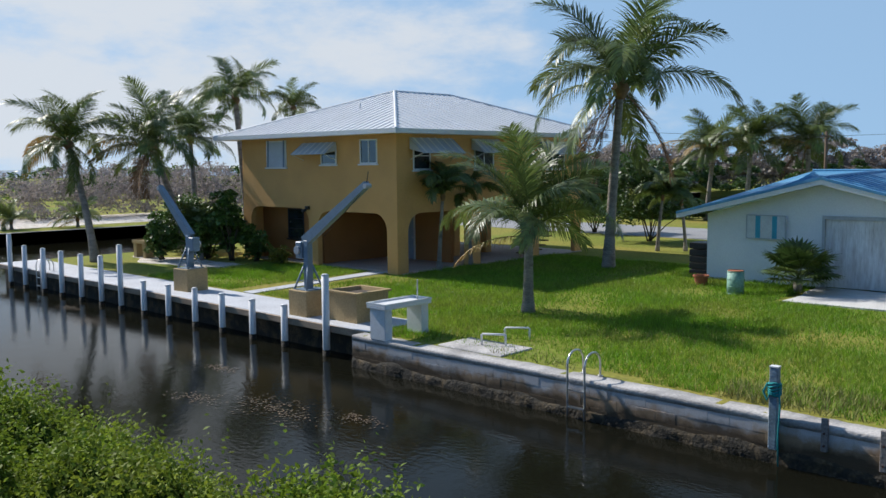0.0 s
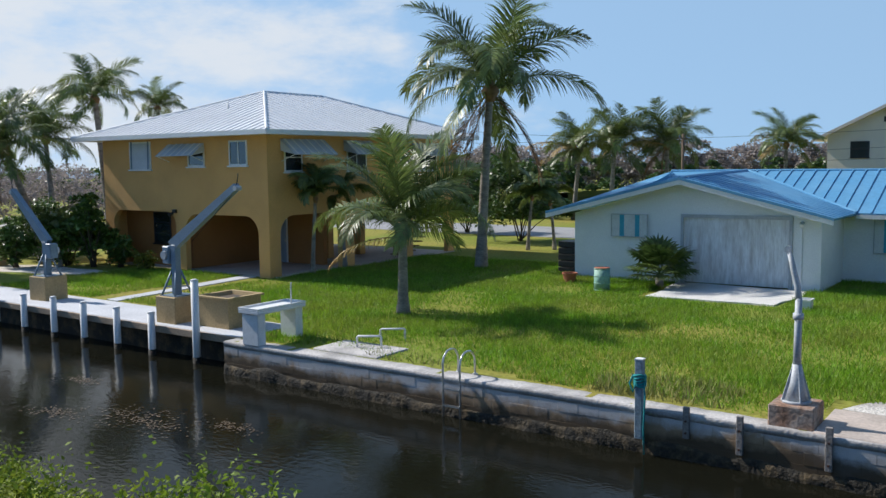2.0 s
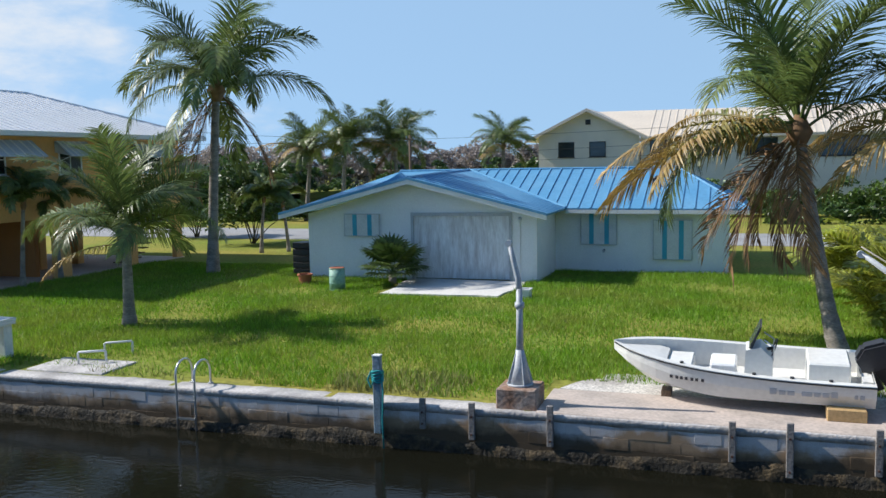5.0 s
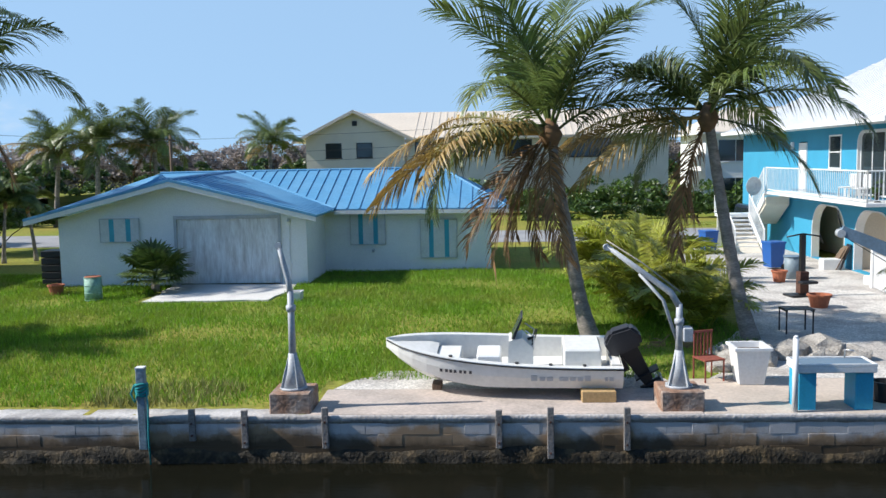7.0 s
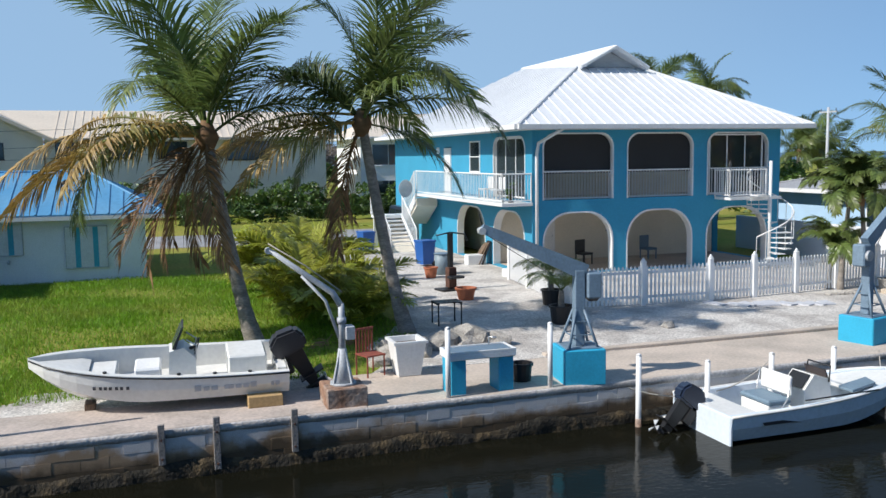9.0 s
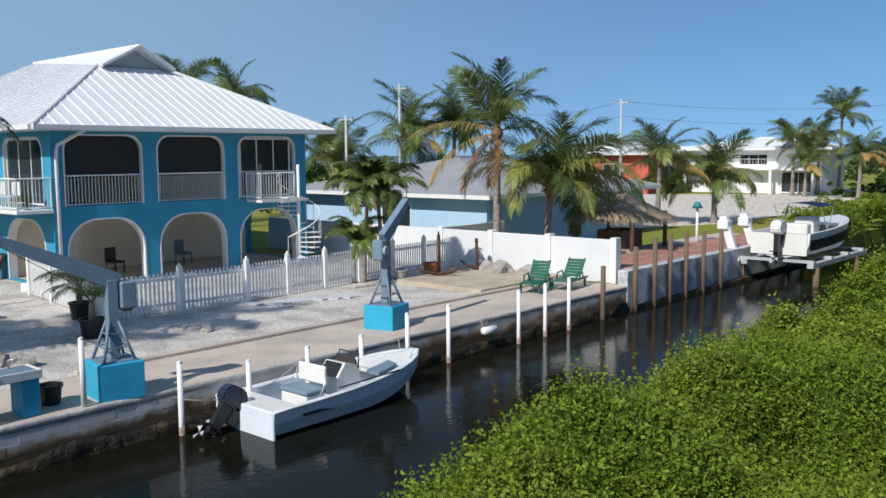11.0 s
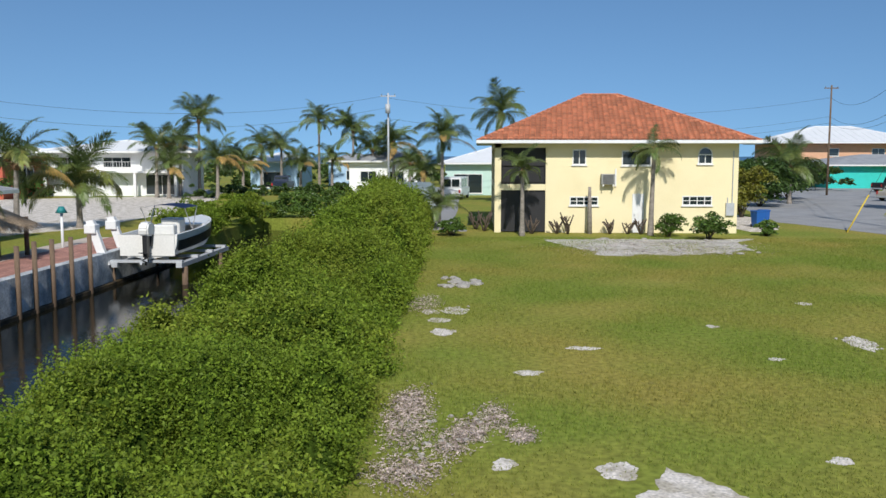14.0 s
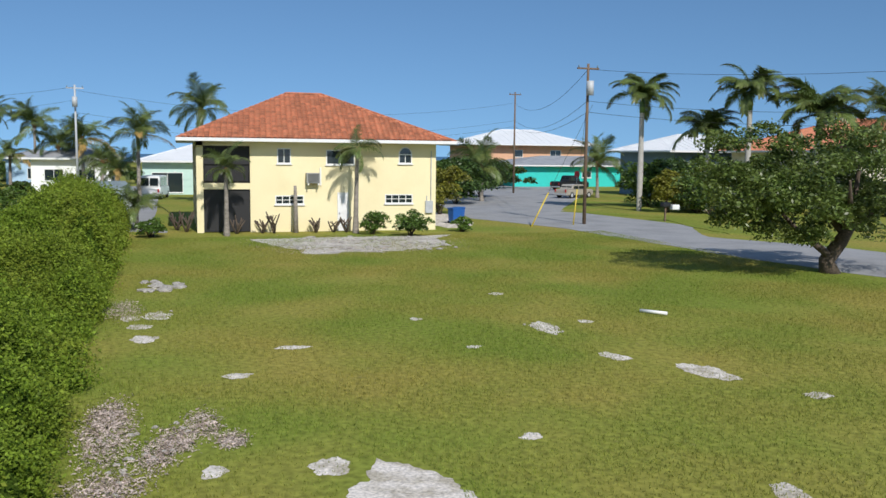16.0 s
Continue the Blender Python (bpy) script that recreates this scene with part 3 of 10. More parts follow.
# yards
patch("gravel_yard", [(4.2, 17.1), (24.5, 17.1), (25.6, 21.4), (25.6, 24), (13.0, 24), (13.0, 41), (7.2, 41), (7.0, 26), (6.4, 22.0), (4.6, 19.2)], GRAVEL, 0.02, "pale crushed-stone yard, unevenly raked", "gravel", 0.18, 7)
patch("porch_yard", rect(12.2, 23.9, 26.5, 29.6), GRAVEL, 0.016, "pale gravel behind the picket fence", "gravel", 0.1, 17)
patch("gravel_strip", [(-3.0, 16.2), (3.6, 16.2), (3.2, 18.0), (0.2, 17.8), (-2.4, 17.6)], GRAVEL, 0.015, "grey gravel beside the boat", "gravel", 0.15, 8)
patch("marl_yard", [(-66, 22), (-66, 60), (-78, 66), (-80, 20)], MARL, 0.015, "bare sandy lot across the water", "ground", 0.5, 9)
patch("sand_path", [(-38, 19.6), (-33.5, 20.6), (-33.0, 22.0), (-37, 22.3), (-41, 21.0)], MARL, 0.012, "bare sandy patch in the lawn", "ground", 0.2, 10)
patch("garage_apron", [(-11.1, 26.9), (-7.0, 27.1), (-6.9, 30.7), (-11.4, 30.7)], surf("white_apron", (0.66, 0.64, 0.60), rough=0.9, var=0.12, scale=1.5, fine=18, bump=0.3), 0.05, "sun-bleached concrete apron before the garage", "apron", 0.12, 11)
patch("carport_floor", rect(-35.5, 24.2, -25.2, 36.5), CONCRETE, 0.03, "shaded concrete floor under the house", "floor", 0.0, 12)
patch("footpath", [(-26.0, 17.2), (-25.4, 17.2), (-26.2, 24.0), (-26.9, 24.0)], DOCK_WHITE, 0.03, "narrow concrete path across the lawn", "path", 0.03, 13)
patch("marl_drive", [(60, -14.5), (75, -19.0), (58, -19.0), (52, -17.6), (50.5, -15.5)], MARL, 0.018, "sandy drive beside the yellow house", "driveway", 0.3, 14)
patch("verge", [(49.5, -31.0), (56.5, -33.6), (64, -29.0), (70, -33.0), (66, -50), (52, -44), (44, -34), (43.5, -30.5)], GROUND, 0.03, "mown grass verge beyond the street", "lawn", 0.2, 15)
patch("gravel_bed", [(45.5, -3.4), (46.4, -14.0), (41.0, -12.6), (38.6, -9.0), (38.4, -5.6), (42, -4.2)], GRAVEL, 0.02, "loose grey rubble bed in the lawn", "gravel", 0.5, 16)
for i, (x, y, a, b) in enumerate(((20.5, -8.9, 1.0, 0.45), (17.1, -9.1, 0.6, 0.35), (15.4, -10.3, 0.9, 0.6), (10.5, -2.75, 1.7, 1.0), (11.9, -1.95, 0.45, 0.4), (13.35, -0.72, 0.35, 0.3), (12.1, -0.4, 0.3, 0.25), (21.4, 0.85, 0.6, 0.4), (24.2, 1.3, 0.6, 0.35), (19.7, -2.4, 0.35, 0.5), (24.4, 0.6, 0.9, 0.5), (21.0, -10.3, 0.3, 0.3), (26.0, -9.6, 0.4, 0.3), (13.3, -11.3, 0.3, 0.4), (23.0, 1.0, 0.5, 0.4), (9.4, -7.6, 0.5, 0.3), (17.4, -1.0, 0.3, 0.4), (18.8, -6.4, 0.2, 0.25), (22.4, -6.0, 0.3, 0.2), (12.4, -5.2, 0.25, 0.25))):
    rng = random.Random(70 + i)
    k, ph = 64, rng.random() * 9
    bm = bmesh.new()
    mid = bm.verts.new((x, y, 0.016))
    rim_ = []
    for j in range(k):
        t = 2 * math.pi * j / k
        f = 0.72 + 0.34 * noise.noise(Vector((math.cos(t) * 1.1 + ph, math.sin(t) * 1.1, i))) + 0.16 * noise.noise(Vector((math.cos(t) * 2.6 + ph, math.sin(t) * 2.6, i))) + 0.10 * noise.noise(Vector((math.cos(t) * 9 + ph, math.sin(t) * 9, i)))
        f = max(0.2, f)
        rim_.append(bm.verts.new((x + a * f * math.cos(t), y + b * f * math.sin(t), 0.004)))
    for j in range(k):
        bm.faces.new((mid, rim_[j], rim_[(j + 1) % k]))
    tagged(part("bare_patch", bm, MARL), "bare pale marl showing through the grass", "ground", "bare patches", "structure")


def litter_patch(spots, seed):
    """Twigs and leaf bits fallen on bare ground, thinning out into the grass."""
    rng = np.random.default_rng(seed)
    v, f = [], []
    for x, y, a, b, n in spots:
        for _ in range(int(n * 9)):
            r_, t = math.sqrt(rng.random()) * (1 + 0.25 * rng.normal()), rng.uniform(0, 6.28)
            px, py = x + a * r_ * math.cos(t), y + b * r_ * math.sin(t)
            k0, sz = len(v), 0.009 + 0.034 * rng.random() ** 2
            ks = 6
            turn = rng.uniform(0, 6.28)
            z = 0.018 + rng.uniform(0, 0.02)
            for j in range(ks):
                q = 6.283 * j / ks
                u, w = sz * rng.uniform(0.6, 1.2) * math.cos(q), sz * 0.3 * rng.uniform(0.5, 1.2) * math.sin(q)
                v.append((px + u * math.cos(turn) - w * math.sin(turn), py + u * math.sin(turn) + w * math.cos(turn), z + rng.uniform(-0.012, 0.012)))
            f.append(tuple(range(k0, k0 + ks)))
    return tagged(sheet("twig_litter", v, f, LITTER), "pinkish dry twig litter on bare ground", "litter", kind="stuff")


litter_patch(((14.3, 1.15, 1.5, 0.42, 330), (15.2, 1.2, 0.8, 0.3, 100), (14.3, -0.3, 0.75, 0.28, 130), (13.6, 0.1, 0.7, 0.28, 130), (12.9, 0.38, 0.7, 0.25, 120), (11.7, 1.0, 0.55, 0.5, 170), (12.2, 0.9, 1.6, 0.5, 120), (13.4, -0.7, 0.4, 0.25, 70), (25.5, 1.6, 1.4, 0.5, 160)), 31)
litter_patch(((42.5, -8.5, 3.6, 4.4, 700), (39.6, -8.0, 1.4, 3.4, 240)), 32)

# docks and sea wall
def slab_thing(name, x0, y0, x1, y1, z0, z1, mat, label, category, bev=0.02):
    return tagged(part(name, box(bmesh.new(), x0, y0, z0, x1, y1, z1, bev), mat), label, category, kind="structure")


slab_thing("dock_1", 3.5, WALL_Y + 0.02, 25.4, 17.0, -0.5, 0.012, CONCRETE, "sun-bleached concrete dock slab with stains", "dock")
slab_thing("dock_kerb", 8.0, 17.0, 25.4, 17.2, -0.1, 0.09, CONCRETE, "low concrete kerb along the dock", "kerb")
slab_thing("patio", -3.2, WALL_Y + 0.02, 3.5, 16.3, -0.4, 0.02, surf("pink_concrete", (0.50, 0.42, 0.365), rough=0.9, var=0.15, scale=1.1, fine=16, bump=0.3, col2=(0.36, 0.31, 0.27)), "worn pinkish concrete pad under the boat", "pad")
slab_thing("dock_2", -43.0, 15.2, -17.2, 17.15, -0.2, 0.012, DOCK_WHITE, "pale painted concrete boat dock", "dock")
slab_thing("dock_edge", -43.0, 15.12, -17.2, 15.2, -0.19, -0.005, surf("dock_edge_beam", (0.36, 0.27, 0.19), rough=0.9, var=0.25, scale=2, bump=0.4), "tan concrete beam along the dock's edge", "beam", 0.01)
# same near-black brown as the crust along the sea wall
slab_thing("dock_wall", -43.0, 15.5, -17.3, 15.7, -1.7, -0.2, ALGAE, "near-black wall under the dock", "wall")
slab_thing("far_bank", -62.4, -40, -62.0, 120, -1.7, 0.03, STONE, "dark stone bank of the cross canal", "bank")
sea_wall = thing("sea_wall", "block sea wall, grey plaster over tide-stained courses", "sea wall", kind="structure")
part("core", box(bmesh.new(), -17.2, WALL_Y + 0.006, -1.7, 25.4, WALL_Y + 0.42, -0.12), BLOCK, sea_wall)


def worn_cap(x0, x1, step=0.05):
    """The wall's plastered cap: a long bar whose front edge is chipped and whose top is uneven."""
    n = int((x1 - x0) / step)
    v = np.zeros((n + 1, 6, 3))
    for i in range(n + 1):
        x = x0 + (x1 - x0) * i / n
        w = noise.noise(Vector((x * 0.9, 0, 5))) * 0.5 + noise.noise(Vector((x * 3.7, 0, 8))) * 0.5
        chip = 0.035 * max(0.0, noise.noise(Vector((x * 1.7, 2, 1))) + 0.45 * noise.noise(Vector((x * 8.0, 2, 1))) - 0.12)
        top = 0.004 + 0.012 * w
        low = -0.125 - 0.03 * max(0.0, noise.noise(Vector((x * 2.5, 7, 3))))
        f = WALL_Y - 0.007 + 0.005 * w
        b = WALL_Y + 0.45 + 0.06 * w
        v[i] = ((x, f, low), (x, f, -0.018 - 0.7 * chip), (x, f + 0.018 + chip, top - 0.25 * chip), (x, b, top), (x, b, -0.12), (x, f + 0.05, -0.12))
    idx = np.arange((n + 1) * 6).reshape(n + 1, 6)
    nxt = np.roll(idx, -1, axis=1)
    q = np.stack([idx[:-1], idx[1:], nxt[1:], nxt[:-1]], -1).reshape(-1, 4)
    return sheet("cap", v.reshape(-1, 3), q, CAP, sea_wall)


worn_cap(-17.2, 25.4)


def shore_crust(x0, x1, seed):
    """A rough ledge of oysters and weed along the foot of the wall."""
    n, m = int((x1 - x0) / 0.06), 8
    v = np.zeros((n, m, 3))
    for i in range(n):
        x = x0 + (x1 - x0) * i / (n - 1)
        for j in range(m):
            f = j / (m - 1)
            k = noise.noise(Vector((x * 2.2, f * 2, seed))) * 0.45 + noise.noise(Vector((x * 13, f * 12, seed))) * 0.38
            top = -0.56 + 0.20 * noise.noise(Vector((x * 0.8, 0, seed)))
            v[i, j] = (x, WALL_Y - 0.01 - max(0.0, (0.015 + 0.085 * f ** 0.7) * (0.7 + 1.7 * k)), top - 0.55 * f + 0.03 * k)
        v[i, 0, 1] = WALL_Y + 0.03
    idx = np.arange(n * m).reshape(n, m)
    q = np.stack([idx[:-1, :-1], idx[1:, :-1], idx[1:, 1:], idx[:-1, 1:]], -1).reshape(-1, 4)
    ob = sheet("shore_crust", v.reshape(-1, 3), q, ALGAE, None, True)
    return tagged(ob, "rough brown oyster and weed crust at the waterline", "crust", kind="structure")


shore_crust(-17.2, 25.4, 3.0)

# ---- houses ----
def hip_roof(parent, x0, y0, x1, y1, ze, ridge, mat, seam=0.0, t=0.09, name="roof"):
    """A hipped roof over the eave rectangle, up to the ridge line (xa, ya, xb, yb, z)."""
    xa, ya, xb, yb, zr = ridge
    A, B, C, D = Vector((x0, y0, ze)), Vector((x1, y0, ze)), Vector((x1, y1, ze)), Vector((x0, y1, ze))
    along_y = abs(yb - ya) > abs(xb - xa)
    R, S = Vector((xa, ya, zr)), Vector((xb, yb, zr))
    planes = [(A, B, R), (B, C, S, R), (C, D, S), (D, A, R, S)] if along_y else [(A, B, S, R), (B, C, S), (C, D, R, S), (D, A, R)]
    bm = bmesh.new()
    for p in planes:
        slab(bm, p, t)
    roof = part(name, bm, mat, parent)
    h = 0.16
    for (p, q) in ((A, B), (B, C), (C, D), (D, A)):
        bm = bmesh.new()
        d = (q - p).normalized()
        nrm = Vector((d.y, -d.x, 0))
        prism(bm, [p - d * 0.02 + Vector((0, 0, 0.02)), q + d * 0.02 + Vector((0, 0, 0.02)), q + d * 0.02 + Vector((0, 0, -h)), p - d * 0.02 + Vector((0, 0, -h))], nrm * 0.04)
        part("fascia", bm, WHITE, roof)
    bm = bmesh.new()
    box(bm, x0 + 0.02, y0 + 0.02, ze - 0.14, x1 - 0.02, y1 - 0.02, ze - 0.10)
    part("soffit", bm, WHITE, roof)
    if seam:
        bm = bmesh.new()
        for p in planes:
            top0 = p[-1]
            top1 = p[2]
            seams(bm, p[0], p[1], top0, top1, seam)
        part("seam", bm, mat, roof)
    bm = bmesh.new()
    for p, q in ((A, R), (B, R if along_y else S), (C, S), (D, S if along_y else R), (R, S)):
        tube(bm, p + Vector((0, 0, 0.015)), q + Vector((0, 0, 0.015)), 0.06, n=6)
    part("ridge_cap", bm, mat, roof)
    return roof


def awning(parent, plane, at, out, u0, u1, z_top, reach, drop, closed=False):
    """A striped metal awning propped out from the wall, or folded down over the window."""
    a = new("awning")
    a.parent = parent

    def pl(u, d, z):
        return (u, at + out * d, z) if plane == "y" else (at + out * d, u, z)
    bm = bmesh.new()
    d = 0.07 if closed else reach
    slab(bm, [pl(u0, 0.03, z_top), pl(u1, 0.03, z_top), pl(u1, d, z_top - drop), pl(u0, d, z_top - drop)], 0.02)
    if not closed:
        for u in (u0, u1):
            prism(bm, [pl(u, 0.03, z_top), pl(u, d, z_top - drop), pl(u, 0.03, z_top - drop * 0.75)], (0.015, 0, 0) if plane == "y" else (0, 0.015, 0))
    part("panel", bm, surf("pale_awning", (0.50, 0.55, 0.62), rough=0.5, var=0.1), a)
    k = 6 if not closed else 2
    for i in range(k):
        f = (i + 0.5) / k if not closed else (0.08, 0.92)[i]
        bm = bmesh.new()
        u = u0 + (u1 - u0) * f
        w = 0.045
        e = 0.012
        slab(bm, [pl(u - w, 0.03 + e, z_top + e), pl(u + w, 0.03 + e, z_top + e), pl(u + w, d + e, z_top - drop + e), pl(u - w, d + e, z_top - drop + e)], 0.012)
        part("stripe", bm, WHITE if not closed else SLATE, a)
    if not closed:
        for u in (u0 + 0.05, u1 - 0.05):
            part("arm", tube(bmesh.new(), pl(u, 0.02, z_top - drop - 0.25), pl(u, d - 0.03, z_top - drop), 0.014, n=6), WHITE, a)
    return a


def door(parent, plane, at, out, u0, u1, z0, z1, mat, panels=True, name="door"):
    d = new(name)
    d.parent = parent

    def bx(bm, a, b, c, e, lo, hi):
        p, q = sorted((at + out * lo, at + out * hi))
        return box(bm, a, p, c, b, q, e) if plane == "y" else box(bm, p, a, c, q, b, e)
    part("leaf", bx(bmesh.new(), u0 + 0.05, u1 - 0.05, z0, z1 - 0.05, -0.03, 0.02), mat, d)
    bm = bmesh.new()
    for a, b, c, e in ((u0, u0 + 0.05, z0, z1), (u1 - 0.05, u1, z0, z1), (u0 + 0.05, u1 - 0.05, z1 - 0.05, z1)):
        bx(bm, a, b, c, e, -0.05, 0.05)
    part("frame", bm, WHITE, d)
    if panels:
        for c, e in ((0.15, 0.85), (1.0, z1 - z0 - 0.2)):
            part("panel", bx(bmesh.new(), u0 + 0.16, u1 - 0.16, z0 + c, z0 + e, 0.021, 0.03), mat, d)
    bm = bmesh.new()
    hb = (u1 - 0.14, u1 - 0.09)
    bx(bm, hb[0], hb[1], z0 + 0.95, z0 + 1.05, 0.021, 0.07)
    part("handle", bm, STEEL, d)
    return d


def railing(parent, p, q, z, h, step=0.12, name="railing", mat=None):
    """A balcony rail from p to q on the floor z: top and bottom bars, posts at the ends and thin balusters."""
    r = new(name)
    r.parent = parent
    p, q = Vector((*p, z)), Vector((*q, z)) if len(q) == 2 else Vector(q)
    d = (q - p)
    n = max(2, int(d.length / step))
    for hh, rr in ((h, 0.028), (0.08, 0.022)):
        part("bar", tube(bmesh.new(), p + Vector((0, 0, hh)), q + Vector((0, 0, hh)), rr, n=6), mat or WHITE, r)
    first = part("baluster", tube(bmesh.new(), (0, 0, 0.08), (0, 0, h), 0.015, n=4, caps=False), mat or WHITE, r)
    first.location = p + d / n
    for i in range(2, n):
        o = new("baluster", first.data)
        o.parent, o.location = r, p + d * i / n
    for c in (p, q):
        part("post", tube(bmesh.new(), c, c + Vector((0, 0, h + 0.03)), 0.03, n=6), mat or WHITE, r)
    return r


def orange_house():
    h = thing("orange_house", "orange stucco two-storey house on arches, white metal hip roof", "house")
    x0, x1, y0, y1, zt = -36.0, -25.35, 24.0, 36.6, 5.62
    zf = 2.75
    bm = bmesh.new()
    front = [(-30.4, -25.95, 0.0, 2.42, 0.75), (-35.4, -31.0, 0.0, 2.5, 0.6), (-30.05, -29.0, 4.40, 5.2), (-27.5, -26.45, 4.42, 5.42), (-34.0, -32.5, 4.3, 5.5)]
    wall(bm, "y", y0, 0.25, x0, x1, 0, zt, front)
    side = [(24.6, 28.2, 0.0, 2.42, 0.75), (29.0, 32.4, 0.0, 2.42, 0.75), (33.2, 36.1, 0.0, 2.42, 0.75), (24.9, 25.9, 4.15, 5.3), (28.6, 29.9, 4.15, 5.35), (33.3, 35.2, 4.1, 5.3)]
    wall(bm, "x", x1 - 0.25, 0.25, y0 + 0.25, y1, 0, zt, side)
    wall(bm, "y", y1 - 0.25, 0.25, x0, x1 - 0.25, zf, zt)
    wall(bm, "x", x0, 0.25, y0 + 0.25, y1 - 0.25, 0, zt)
    part("wall", bm, ORANGE, h)
    # upper floor and inner walls: the shade is put into their colour
    part("upper_floor", box(bmesh.new(), x0 + 0.25, y0 + 0.25, zf - 0.2, x1 - 0.25, y1 - 0.25, zf), ORANGE_SHADE, h)
    bm = bmesh.new()
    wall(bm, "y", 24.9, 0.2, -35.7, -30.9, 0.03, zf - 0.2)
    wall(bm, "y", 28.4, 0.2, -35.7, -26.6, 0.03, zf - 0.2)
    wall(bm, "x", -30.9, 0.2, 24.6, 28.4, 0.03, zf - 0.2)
    part("inner_wall", bm, ORANGE_SHADE, h)
    for y in (30.7, 33.0, 36.2):
        for x in (-34.5, -31.5, -28.5):
            part("column", box(bmesh.new(), x - 0.2, y - 0.2, 0.03, x + 0.2, y + 0.2, zf - 0.2, 0.02), ORANGE, h)
    door(h, "y", 28.38, -1, -29.8, -28.8, 0.03, 2.1, surf("grey_blue_door", (0.34, 0.40, 0.48), rough=0.5, var=0.06))
    window(h, "y", y0, -1, -30.05, -29.0, 4.40, 5.2, 1, 1)
    window(h, "y", y0, -1, -27.5, -26.45, 4.42, 5.42, 2, 1)
    window(h, "y", y0, -1, -34.0, -32.5, 4.3, 5.5, 2, 1)
    window(h, "y", 24.9, -1, -33.7, -32.5, 1.0, 2.4, 1, 3, BLACK)
    window(h, "x", x1, 1, 24.9, 25.9, 4.15, 5.3, 1, 2)
    window(h, "x", x1, 1, 28.6, 29.9, 4.15, 5.35, 2, 1)
    window(h, "x", x1, 1, 33.3, 35.2, 4.1, 5.3, 2, 1)
    awning(h, "y", y0, -1, -31.3, -29.0, 5.35, 0.7, 0.5)
    awning(h, "y", y0, -1, -33.95, -32.55, 5.5, 0.1, 1.2, True)
    awning(h, "x", x1, 1, 24.7, 27.2, 5.45, 0.8, 0.62)
    awning(h, "x", x1, 1, 33.2, 35.9, 5.4, 0.8, 0.6)
    awning(h, "x", x1, 1, 28.4, 30.2, 5.45, 0.8, 0.6)
    r = hip_roof(h, -37.0, 23.1, -24.4, 37.5, 5.74, (-30.7, 29.0, -30.7, 32.8, 7.82), WHITE_METAL, 0.42)
    part("vent_pipe", tube(bmesh.new(), (-30.2, 26.4, 6.7), (-30.2, 26.4, 7.15), 0.05), WHITE, r)
    # lamp over the arch
    bm = bmesh.new()
    box(bm, -31.1, y0 - 0.12, 2.45, -30.9, y0 - 0.002, 2.6)
    tube(bm, (-31.05, y0 - 0.1, 2.45), (-31.15, y0 - 0.25, 2.35), 0.06, 0.08)
    part("flood_lamp", bm, BLACK, h)
    # back stair, seen through the arches
    st = new("stair")
    st.parent = h
    for i in range(12):
        part("tread", box(bmesh.new(), -26.9, 33.4 + 0.26 * i, 0.03 + 0.2 * i, -25.75, 33.72 + 0.26 * i, 0.08 + 0.2 * i), WOOD, st)
    return h


